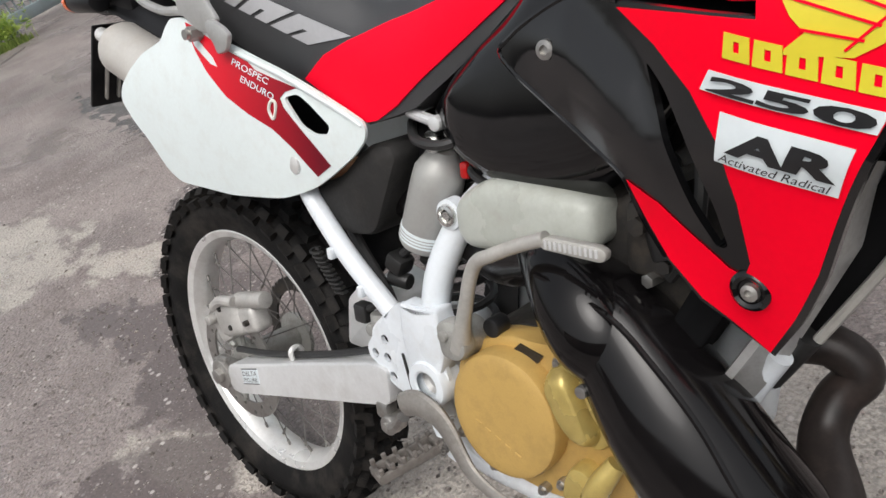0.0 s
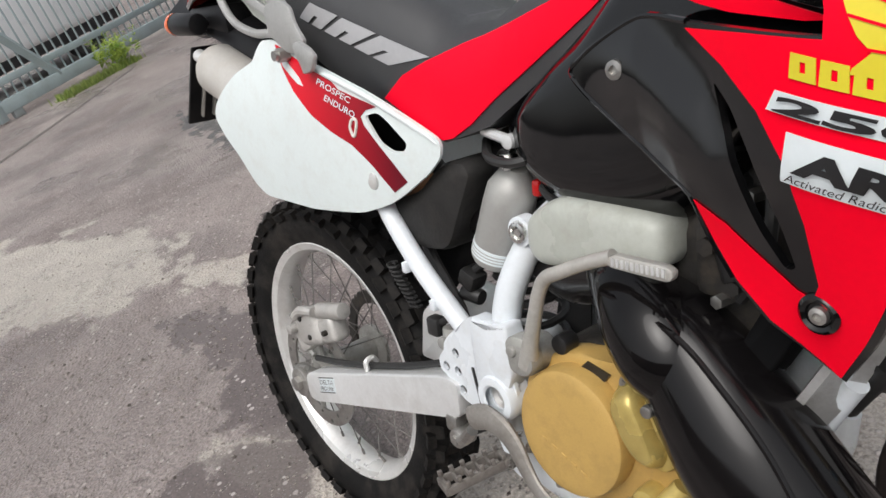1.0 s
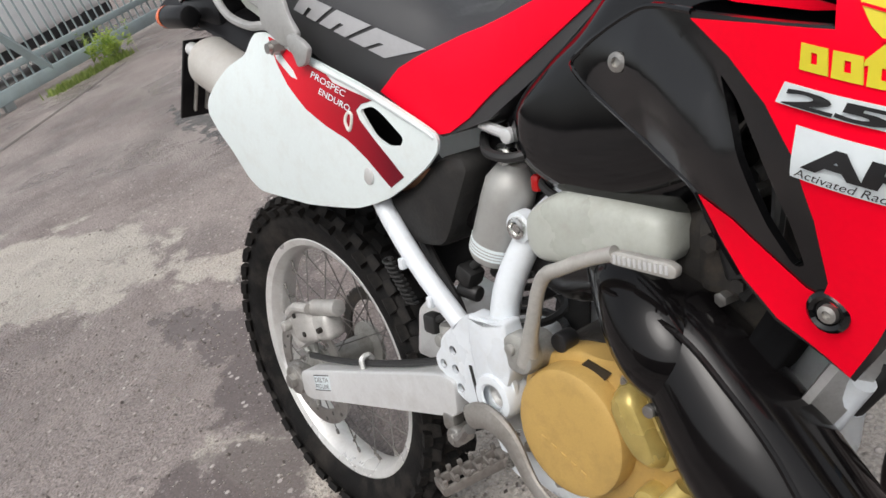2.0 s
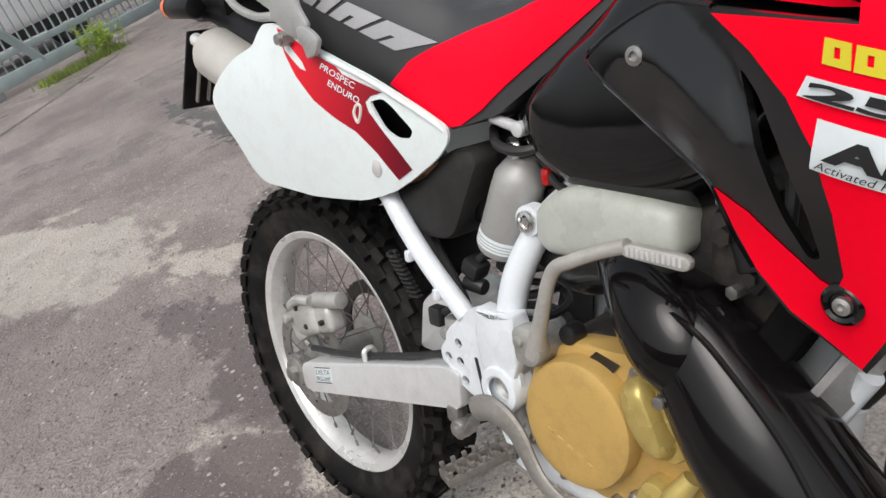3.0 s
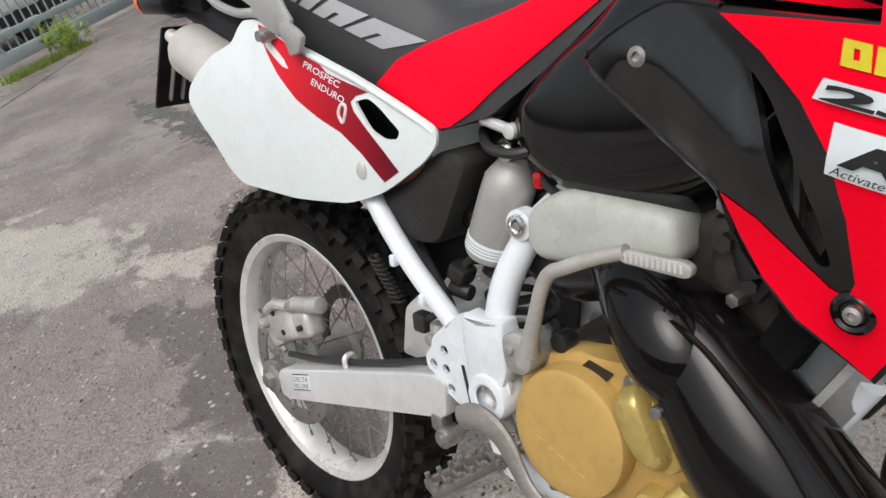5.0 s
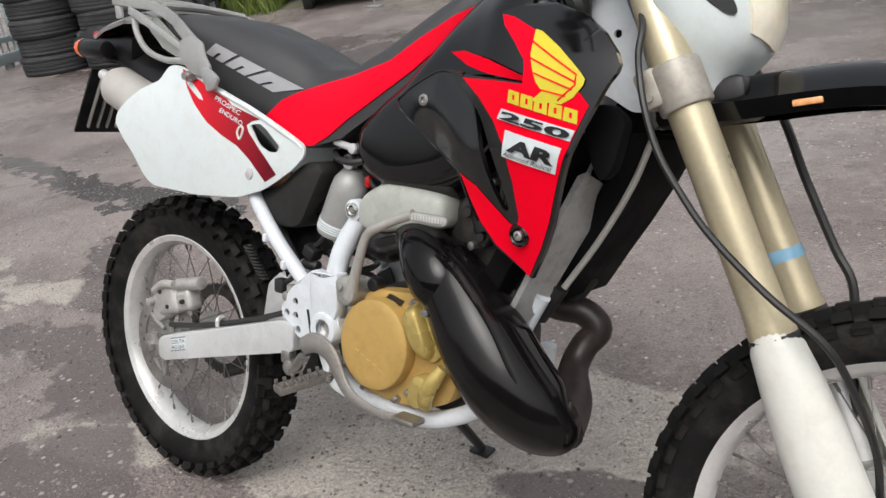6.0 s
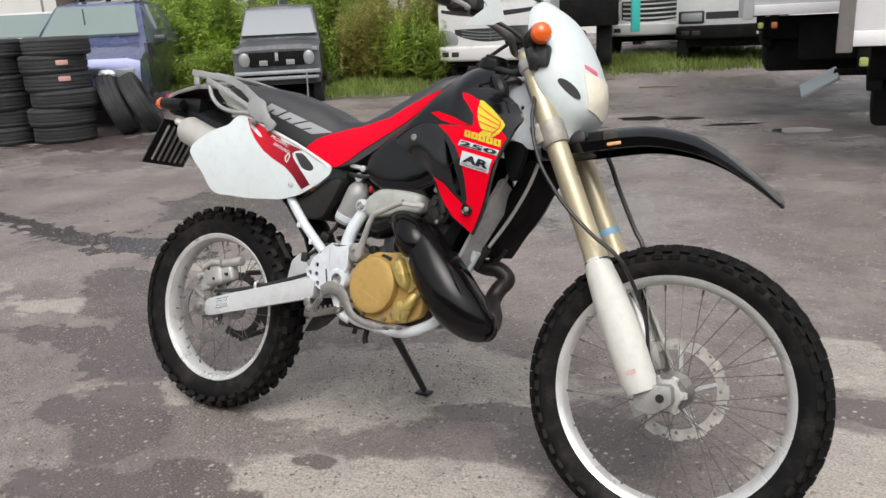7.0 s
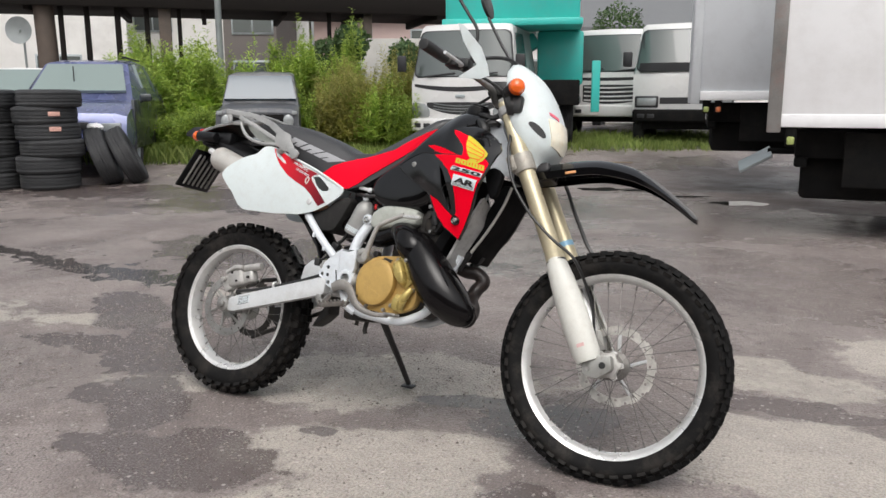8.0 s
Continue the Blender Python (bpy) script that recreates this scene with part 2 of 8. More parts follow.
def rot_to(d):
    return Vector(d).to_track_quat("Z", "Y").to_matrix().to_4x4()


def cyl(bm, a, b, r, r2=None, seg=20, bevel=0.0):
    a, b = Vector(a), Vector(b)
    got = bmesh.ops.create_cone(bm, cap_ends=True, segments=seg, radius1=r, radius2=r if r2 is None else r2, depth=(b - a).length,
                                matrix=Matrix.Translation((a + b) / 2) @ rot_to(b - a))
    if bevel:
        fs = {f for v in got["verts"] for f in v.link_faces if len(f.verts) > 4}
        es = list({e for f in fs for e in f.edges})
        bmesh.ops.bevel(bm, geom=es, offset=bevel, segments=2, profile=0.5, affect="EDGES")
    return bm


def lathe(bm, prof, seg=48, m=None, closed=False):
    """Profile of (radius, along) turned about the local Y axis."""
    m = m or Matrix()
    rings = []
    for k in range(seg):
        a = 2 * math.pi * k / seg
        rings.append([bm.verts.new(m @ Vector((r * math.cos(a), y, r * math.sin(a)))) for r, y in prof])
    for k in range(seg):
        a, b = rings[k], rings[(k + 1) % seg]
        for i in range(len(prof) - (0 if closed else 1)):
            j = (i + 1) % len(prof)
            bm.faces.new((a[i], a[j], b[j], b[i]))
    bmesh.ops.remove_doubles(bm, verts=bm.verts, dist=1e-6)
    return bm


def loft(bm, rings, closed=True, caps=True):
    vs = [[bm.verts.new(p) for p in r] for r in rings]
    n = len(vs[0])
    for a, b in zip(vs, vs[1:]):
        for k in range(n if closed else n - 1):
            bm.faces.new((a[k], a[(k + 1) % n], b[(k + 1) % n], b[k]))
    if caps:
        bm.faces.new(vs[0][::-1])
        bm.faces.new(vs[-1])
    return bm


def round_poly(pts, r=0.008, n=3):
    """Corners of a flat outline rounded off."""
    out, k = [], len(pts)
    for i in range(k):
        a, b, c = Vector(pts[i - 1]), Vector(pts[i]), Vector(pts[(i + 1) % k])
        d = min(r, (a - b).length * 0.45, (c - b).length * 0.45)
        p, q = b + (a - b).normalized() * d, b + (c - b).normalized() * d
        for j in range(n + 1):
            t = j / n
            out.append(tuple((1 - t) ** 2 * p + 2 * t * (1 - t) * b + t * t * q))
    return out


def sheet(bm, outline, yfun, thick=0.003, holes=(), step=0.02, flat_back=None):
    """A curved plate: an outline in x, z, laid on y = yfun(x, z), with thickness towards +y."""
    b = bmesh.new()
    edges = []
    for loop in (outline, *holes):
        vs = [b.verts.new((p[0], 0, p[1])) for p in loop]
        edges += [b.edges.new((vs[i], vs[(i + 1) % len(vs)])) for i in range(len(vs))]
    bmesh.ops.triangle_fill(b, use_beauty=True, edges=edges, normal=(0, -1, 0))
    xs, zs = [p[0] for p in outline], [p[1] for p in outline]
    if step:
        for axis, lo, hi in ((0, min(xs), max(xs)), (2, min(zs), max(zs))):
            v = lo + step * 0.5
            while v < hi:
                co, no = [0, 0, 0], [0, 0, 0]
                co[axis], no[axis] = v, 1
                bmesh.ops.bisect_plane(b, geom=b.verts[:] + b.edges[:] + b.faces[:], plane_co=co, plane_no=no, dist=1e-6)
                v += step
    front = {}
    back = {}
    for v in b.verts:
        y = yfun(v.co.x, v.co.z)
        front[v] = bm.verts.new((v.co.x, y, v.co.z))
        back[v] = bm.verts.new((v.co.x, flat_back if flat_back is not None else y + thick, v.co.z))
    for f in b.faces:
        bm.faces.new([front[v] for v in f.verts])
        bm.faces.new([back[v] for v in reversed(f.verts)])
    for e in b.edges:
        if len(e.link_faces) == 1:
            v, w = e.verts
            bm.faces.new((front[v], front[w], back[w], back[v]))
    b.free()
    return bm


def prism(bm, outline, y0, y1, bevel=0.0, holes=()):
    """An outline in x, z, drawn out from y0 to y1, with rounded rims."""
    if not holes and bevel:
        vs = [bm.verts.new((p[0], y0, p[1])) for p in outline]
        f = bm.faces.new(vs)
        got = bmesh.ops.extrude_face_region(bm, geom=[f])
        top = [v for v in got["geom"] if isinstance(v, bmesh.types.BMVert)]
        for v in top:
            v.co.y = y1
        es = [e for v in top for e in v.link_edges if all(w in top for w in e.verts)]
        es += [e for e in f.edges]
        bmesh.ops.bevel(bm, geom=list(set(es)), offset=bevel, segments=2, profile=0.5, affect="EDGES")
        return bm
    return sheet(bm, outline, lambda x, z: y0, 0, holes, step=0, flat_back=y1)


def dome(bm, outline, y0, y1, inset):
    """A casting: the outline at y0, rounded over to a flat face at y1."""
    c = Vector((sum(q[0] for q in outline), sum(q[1] for q in outline))) / len(outline)
    rings = []
    for k in range(6):
        t = k / 5 * math.pi / 2
        f = 1 - inset * (1 - math.cos(t))
        rings.append([(c.x + (q[0] - c.x) * f, y0 + (y1 - y0) * math.sin(t), c.y + (q[1] - c.y) * f) for q in outline])
    return loft(bm, rings)


def ss(a, b, x):
    t = min(1, max(0, (x - a) / (b - a)))
    return t * t * (3 - 2 * t)


def lerp(table, x):
    xs = [r[0] for r in table]
    return [float(np.interp(x, xs, [r[k] for r in table])) for k in range(1, len(table[0]))]


def circle_loop(cx, cz, r, n=12):
    return [(cx + r * math.cos(2 * math.pi * k / n), cz + r * math.sin(2 * math.pi * k / n)) for k in range(n)]


def mirrored(bm):
    """The same shape on the other side of y = 0."""
    b = bm.copy()
    for v in b.verts:
        v.co.y = -v.co.y
    return b


def words(text, shear=0.0, bold=0.0):
    """The built-in font's letters as a flat bmesh in x, y, one unit high capitals."""
    cu = bpy.data.curves.new("words", "FONT")
    cu.body, cu.size, cu.shear, cu.resolution_u, cu.offset = text, 1.0, shear, 3, bold
    ob = new("words", cu)
    bpy.context.view_layer.update()
    me = bpy.data.meshes.new_from_object(ob.evaluated_get(bpy.context.evaluated_depsgraph_get()))
    bm = bmesh.new()
    bm.from_mesh(me)
    bpy.data.objects.remove(ob)
    bpy.data.curves.remove(cu)
    bpy.data.meshes.remove(me)
    return bm


def lay_words(text, origin, along, upward, yfun, lift=0.002, shear=0.0, bold=0.0):
    """Letters laid on a curved side: origin, along and upward in x, z metres for the whole run and for the capital height."""
    bm = words(text, shear, bold)
    xs = [v.co.x for v in bm.verts]
    w, h = max(xs) - min(xs), 0.7
    x0 = min(xs)
    bmesh.ops.triangulate(bm, faces=bm.faces[:])
    bmesh.ops.subdivide_edges(bm, edges=[e for e in bm.edges if e.calc_length() > 0.25], cuts=3, use_grid_fill=False)
    for v in bm.verts:
        u, k = (v.co.x - x0) / w, v.co.y / h
        x, z = origin[0] + along[0] * u + upward[0] * k, origin[1] + along[1] * u + upward[1] * k
        v.co = (x, yfun(x, z) - lift, z)
    return bm
# ---- ground ----
VIEW = Vector((-0.483, 0.876))


def ground_z(x, y):
    """Level round the motorcycle, rising to a low bank beyond."""
    s = VIEW.x * (x - 2.09) + VIEW.y * (y + 2.18)
    return 0.18 * ss(9.5, 15.0, s) + 0.34 * ss(11.5, 18.0, s)


def asphalt():
    m = bpy.data.materials.new("damp_asphalt")
    t, n, l, b = nodes_of(m)
    tc = n.new("ShaderNodeTexCoord")

    def noise(scale, detail=6, rough=0.6, vec=None):
        k = n.new("ShaderNodeTexNoise")
        k.inputs["Scale"].default_value, k.inputs["Detail"].default_value, k.inputs["Roughness"].default_value = scale, detail, rough
        l.new(vec or tc.outputs["Object"], k.inputs["Vector"])
        return k

    def rng(sock, a, b_, c=0.0, d=1.0, kind="SMOOTHSTEP"):
        k = n.new("ShaderNodeMapRange")
        k.interpolation_type = kind
        for nm, v in (("From Min", a), ("From Max", b_), ("To Min", c), ("To Max", d)):
            k.inputs[nm].default_value = v
        l.new(sock, k.inputs["Value"])
        return k.outputs[0]

    def math2(op, a, b_):
        k = n.new("ShaderNodeMath")
        k.operation = op
        for i, v in enumerate((a, b_)):
            if isinstance(v, (int, float)):
                k.inputs[i].default_value = v
            else:
                l.new(v, k.inputs[i])
        return k.outputs[0]

    def mix(f, a, b_):
        k = n.new("ShaderNodeMix")
        k.data_type = "RGBA"
        if isinstance(f, (int, float)):
            k.inputs["Factor"].default_value = f
        else:
            l.new(f, k.inputs["Factor"])
        for nm, v in (("A", a), ("B", b_)):
            if isinstance(v, tuple):
                k.inputs[nm].default_value = (*v, 1)
            else:
                l.new(v, k.inputs[nm])
        return k.outputs["Result"]

    wob = noise(2.3, 8, 0.68)
    fine_wob = noise(9.0, 5, 0.6)

    def blob(x, y, rx, ry, turn, wild=1.3, ragged=0.5):
        """A stain with a ragged rim: 1 inside."""
        mp = n.new("ShaderNodeMapping")
        mp.vector_type = "TEXTURE"
        mp.inputs["Location"].default_value = (x, y, 0)
        mp.inputs["Rotation"].default_value = (0, 0, radians(turn))
        mp.inputs["Scale"].default_value = (rx, ry, 1000)
        l.new(tc.outputs["Object"], mp.inputs["Vector"])
        ln = n.new("ShaderNodeVectorMath")
        ln.operation = "LENGTH"
        l.new(mp.outputs[0], ln.inputs[0])
        d = math2("ADD", ln.outputs["Value"], math2("MULTIPLY", math2("SUBTRACT", wob.outputs["Fac"], 0.5), wild * 2.2))
        d = math2("ADD", d, math2("MULTIPLY", math2("SUBTRACT", fine_wob.outputs["Fac"], 0.5), ragged))
        return rng(d, 1.12, 0.88)

    def union(items):
        k = items[0]
        for i in items[1:]:
            k = math2("MAXIMUM", k, i)
        return k

    patchy = noise(5.5, 9, 0.72)
    dry = union([blob(*q) for q in DRY])
    sandy = union([blob(*q) for q in SAND])
    seam = union([blob(*q, 1.2, 4.0) for q in SEAM])
    wet_and_shade = union([blob(*q) for q in WET_AND_SHADE])
    broad = noise(0.55, 7, 0.6)
    mid = noise(3.1, 8, 0.65)
    tone = noise(1.25, 9, 0.7)
    grain = noise(120, 3, 0.7)
    stones = n.new("ShaderNodeTexVoronoi")
    stones.inputs["Scale"].default_value = 95
    l.new(tc.outputs["Object"], stones.inputs["Vector"])
    base = mix(rng(broad.outputs["Fac"], 0.38, 0.62), (0.240, 0.205, 0.193), (0.345, 0.298, 0.280))
    base = mix(math2("MULTIPLY", rng(mid.outputs["Fac"], 0.45, 0.68), 0.6), base, (0.335, 0.288, 0.268))
    base = mix(math2("MULTIPLY", dry, rng(patchy.outputs["Fac"], 0.33, 0.60, 0.66, 1.0)), base, mix(sandy, (0.52, 0.475, 0.42), (0.51, 0.475, 0.42)))
    base = mix(math2("MULTIPLY", wet_and_shade, 0.85), base, (0.100, 0.080, 0.076))
    base = mix(math2("MULTIPLY", rng(tone.outputs["Fac"], 0.45, 0.58), rng(dry, 0, 1, 0.50, 0.06)), base, (0.130, 0.103, 0.098))
    base = mix(math2("MULTIPLY", seam, 0.95), base, (0.035, 0.03, 0.029))
    spk = mix(rng(stones.outputs["Distance"], 0.10, 0.34), (0.52, 0.48, 0.45), (0.055, 0.048, 0.045))
    base = mix(math2("MULTIPLY", rng(grain.outputs["Fac"], 0.40, 0.62), 0.38), base, spk)
    pebble = n.new("ShaderNodeTexVoronoi")
    pebble.inputs["Scale"].default_value = 42
    l.new(tc.outputs["Object"], pebble.inputs["Vector"])
    clump = noise(26, 4, 0.7)
    sep = n.new("ShaderNodeSeparateColor")
    l.new(pebble.outputs["Color"], sep.inputs[0])
    chip = math2("MULTIPLY", rng(pebble.outputs["Distance"], 0.34, 0.22), rng(sep.outputs[0], 0.62, 0.72))
    base = mix(math2("MULTIPLY", rng(clump.outputs["Fac"], 0.50, 0.64), rng(dry, 0, 1, 0.34, 0.12)), base, (0.095, 0.078, 0.072))
    base = mix(math2("MULTIPLY", chip, 0.72), base, mix(sep.outputs[1], (0.20, 0.165, 0.15), (0.62, 0.57, 0.54)))
    l.new(base, b.inputs["Base Color"])
    damp = noise(0.8, 6, 0.62)
    r = rng(damp.outputs["Fac"], 0.38, 0.62, 0.18, 0.62)
    sheen = union([blob(*q) for q in SHEEN])
    slick = math2("MAXIMUM", sheen, math2("MAXIMUM", wet_and_shade, seam))
    r = math2("MULTIPLY", r, rng(slick, 0, 1, 1.0, 0.36))
    r = math2("MULTIPLY", r, rng(seam, 0, 1, 1.0, 0.4))
    r = math2("ADD", r, math2("MULTIPLY", rng(grain.outputs["Fac"], 0.3, 0.7), 0.10))
    l.new(r, b.inputs["Roughness"])
    hsum = math2("ADD", math2("MULTIPLY", grain.outputs["Fac"], 0.5), math2("MULTIPLY", stones.outputs["Distance"], 0.8))
    hsum = math2("ADD", hsum, math2("ADD", math2("MULTIPLY", mid.outputs["Fac"], 1.2), math2("MULTIPLY", math2("ADD", clump.outputs["Fac"], chip), 0.7)))
    bp = n.new("ShaderNodeBump")
    bp.inputs["Strength"].default_value, bp.inputs["Distance"].default_value = 0.65, 0.008
    l.new(math2("MULTIPLY", rng(slick, 0, 1, 0.80, 0.20), rng(seam, 0, 1, 1.0, 0.5)), bp.inputs["Strength"])
    l.new(hsum, bp.inputs["Height"])
    l.new(bp.outputs[0], b.inputs["Normal"])
    return m


# stains, and one painted shade: x, y, half sizes, turn
DRY = [(0.35, 0.12, 0.40, 0.20, 20, 0.8), (0.75, 0.48, 0.38, 0.20, 20, 0.8), (-2.45, -0.10, 0.80, 0.40, 20), (-3.2, -0.4, 0.5, 0.3, 10), (-1.35, 0.35, 0.35, 0.10, 25), (-0.24, -0.12, 0.26, 0.10, 15), (0.70, -0.30, 0.40, 0.24, 22, 0.8), (0.98, -0.22, 0.26, 0.20, 30, 0.8), (0.98, -0.50, 0.40, 0.22, 20, 0.8), (0.42, 0.36, 0.60, 0.24, 18, 1.0), (0.85, 0.36, 0.22, 0.14, 30, 0.8), (1.70, 1.14, 0.20, 0.16, 20, 0.7), (2.15, 0.25, 0.35, 0.24, 10, 0.8),
       (1.95, 1.05, 0.32, 0.16, 20), (2.25, 1.55, 0.25, 0.30, 30), (1.95, 0.32, 0.40, 0.28, 20), (-1.0, 1.1, 0.45, 0.10, 20), (2.9, 0.3, 0.5, 0.4, 0)]
SAND = [(-2.6, -0.15, 1.3, 0.8, 15)]
SEAM = [(-3.50, 1.26, 0.65, 0.075, -6), (-2.65, 1.14, 0.60, 0.11, -4), (-1.95, 1.16, 0.50, 0.16, 2)]
# wet stains; the strip at (0.88, 0.27) is shade by the motorcycle, painted dark
WET_AND_SHADE = [(-1.30, 0.56, 0.42, 0.20, -30, 0.9), (-0.68, 0.13, 0.38, 0.20, -32, 0.9), (-0.20, -0.30, 0.30, 0.16, -30, 0.8), (0.88, 0.27, 0.24, 0.06, 20, 0.8), (0.27, -0.52, 0.20, 0.17, 20, 0.9), (1.33, -0.36, 0.14, 0.20, 25, 0.8), (1.98, 0.73, 0.30, 0.06, 10, 0.7), (-0.30, -0.30, 0.26, 0.10, 20), (0.30, -0.58, 0.40, 0.16, 15), (1.86, 0.77, 0.26, 0.07, 10), (1.20, 0.24, 0.26, 0.16, 25), (0.54, -0.21, 0.09, 0.05, 10), (-0.95, 0.10, 0.38, 0.13, 15), (-1.5, 2.2, 1.4, 0.5, 10), (-3.2, 4.4, 1.6, 0.7, 20), (-5.6, 4.4, 2.0, 0.7, 20)]
# damp film without a stain of its own
SHEEN = [(0.5, 3.0, 1.8, 0.7, 15), (1.7, 5.2, 2.4, 0.9, 15), (4.0, 5.4, 1.8, 0.9, 20), (1.9, 2.6, 1.2, 0.5, 10), (-0.6, 5.6, 2.0, 0.8, 10), (-4.8, 3.4, 1.4, 0.6, 20)]
g = B()
R = [-400, -120, -60] + [-34 + 2 * k for k in range(12)] + [-10 + 0.8 * k for k in range(26)] + [11.5 + 2.5 * k for k in range(9)] + [40, 70, 140, 400]
gv = [[g.verts.new((x, y, ground_z(x, y))) for x in R] for y in R]
for i in range(len(R) - 1):
    for j in range(len(R) - 1):
        g.faces.new((gv[i][j], gv[i][j + 1], gv[i + 1][j + 1], gv[i + 1][j]))
ground = part("ground", g, asphalt(), None, "damp patched grey asphalt yard with pale sandy stains", 60)
tagged(ground, category="ground", kind="structure")
# ---- the motorcycle, in its own upright frame: x ahead, rear axle at the origin, right side at -y ----
bike = thing("motorcycle", "red, white and black off-road motorcycle leaning on its side stand", "motorcycle",
             pose(0, 0, 0.3123, -16.70, 0.40, 0))
RAKE, STEER_AT = radians(26.8), Vector((1.4178, 0, -0.0043))
STEER = Matrix.Translation(STEER_AT) @ Matrix.Rotation(radians(3.0), 4, Vector((-math.sin(RAKE), 0, math.cos(RAKE)))) @ Matrix.Translation(-STEER_AT)
AXLE_F = Vector((1.458, 0, 0.016))


def tread(rim, rows, count, knob):
    """Rubber blocks round a tyre, in rows of (radius, side, lateral size, tilt, offset)."""
    for r, y, w, tilt, off in rows:
        m = Matrix.Translation((r, y, 0)) @ Matrix.Rotation(tilt, 4, "Z")
        bm = B()
        q = []
        for dz in (-1, 1):
            for dy in (-1, 1):
                for dx, s in ((-knob[0], 1.0), (knob[0] * 0.5, 0.86)):
                    q.append(bm.verts.new(m @ Vector((dx, dy * w / 2 * s, dz * knob[1] / 2 * s))))
        for f in ((0, 1, 3, 2), (4, 6, 7, 5), (0, 4, 5, 1), (2, 3, 7, 6), (1, 5, 7, 3), (0, 2, 6, 4)):
            bm.faces.new([q[i] for i in f])
        for k in range(count):
            turn = Matrix.Rotation(-2 * math.pi * (k + off) / count, 4, "Y")
            if k == 0:
                first = part("tread_block", bm, M["tyre"], rim, m=turn)
            else:
                again(first, turn, rim)


def tyre_mesh(bead, prof):
    """Casing from a half profile (radius, half width)."""
    bm = B()
    half = [bead] + prof
    full = [(r, -y) for r, y in half] + [(r, y) for r, y in reversed(half) if y > 1e-4]
    lathe(bm, full, 84)
    return bm


def drilled_disc(ro, ri, y, holes=18, waves=0):
    """A thin ring with one round hole in each sector."""
    bm = B()
    rm, n = (ro + ri) / 2, 16
    for k in range(holes):
        a0, a1 = 2 * math.pi * k / holes, 2 * math.pi * (k + 1) / holes
        am = (a0 + a1) / 2
        rim_r = ro - (0.004 if waves and k % 2 else 0.0)
        rc = rm + (0.006 if k % 2 else -0.006)
        edge = []
        for i in range(n):
            u = i / 4.0
            side, t = int(u), u - int(u)
            r, a = ((ri, a0 + (a1 - a0) * t), (ri + (rim_r - ri) * t, a1), (rim_r, a1 + (a0 - a1) * t), (rim_r + (ri - rim_r) * t, a0))[side]
            edge.append((r * math.cos(a), r * math.sin(a)))
        base = math.atan2(edge[0][1] - rc * math.sin(am), edge[0][0] - rc * math.cos(am))
        hole = [(rc * math.cos(am) + 0.0045 * math.cos(base - 2 * math.pi * i / n), rc * math.sin(am) + 0.0045 * math.sin(base - 2 * math.pi * i / n)) for i in range(n)]
        lay = [[[bm.verts.new((x, y + dy, z)) for x, z in loop] for loop in (edge, hole)] for dy in (-0.002, 0.002)]
        for i in range(n):
            j = (i + 1) % n
            for (e, h) in lay:
                bm.faces.new((e[i], e[j], h[j], h[i]))
            bm.faces.new((lay[0][1][i], lay[0][1][j], lay[1][1][j], lay[1][1][i]))
            if int(i / 4.0) in (0, 2):
                bm.faces.new((lay[0][0][i], lay[0][0][j], lay[1][0][j], lay[1][0][i]))
    bmesh.ops.remove_doubles(bm, verts=bm.verts[:], dist=0.0002)
    return bm


def wheel(name, m, rim_r, rim_w, tyre_bm, hub_w, n, label, hub_mat="cast"):
    w = rim_w
    rim = part(name, lathe(B(), [(rim_r, -w), (rim_r - 0.006, -w - 0.002), (rim_r - 0.018, -w + 0.003), (rim_r - 0.026, -w * 0.45), (rim_r - 0.030, 0),
                                 (rim_r - 0.026, w * 0.45), (rim_r - 0.018, w - 0.003), (rim_r - 0.006, w + 0.002), (rim_r, w), (rim_r - 0.004, w - 0.004),
                                 (rim_r - 0.020, w * 0.3), (rim_r - 0.020, -w * 0.3), (rim_r - 0.004, -w + 0.004)], 84, closed=True), M["rim"], bike, label, m=m)
    part("tyre", tyre_bm, M["tyre"], rim, "black knobbly off-road tyre")
    hub = B()
    lathe(hub, [(0.0, -hub_w - 0.012), (0.018, -hub_w - 0.012), (0.02, -hub_w), (0.042, -hub_w + 0.002), (0.042, -hub_w + 0.010), (0.026, -hub_w + 0.016), (0.024, 0),
                (0.026, hub_w - 0.016), (0.046, hub_w - 0.010), (0.046, hub_w - 0.002), (0.02, hub_w), (0.018, hub_w + 0.012), (0, hub_w + 0.012)], 28)
    part("hub", hub, M[hub_mat], rim)
    first, nip = None, None
    for k in range(n):
        side = -1 if k % 2 else 1
        swing = radians(30) * (1 if (k // 2) % 2 else -1)
        a = 2 * math.pi * k / n
        if k < 4:
            p = Vector((0.040 * math.cos(swing), side * (hub_w - 0.006), 0.040 * math.sin(swing)))
            q = Vector((rim_r - 0.029, side * 0.006, 0))
            bm = B()
            tube(bm, [p, p.lerp(q, 0.5), q], 0.00115, seg=5, n=1)
            cyl(bm, p.lerp(q, 0.93), q, 0.0026, seg=6)
            s = part("spoke", bm, M["spoke"], rim, m=Matrix.Rotation(-a, 4, "Y"))
            first = (first or []) + [s]
        else:
            again(first[k % 4], Matrix.Rotation(-a, 4, "Y"), rim)
    return rim


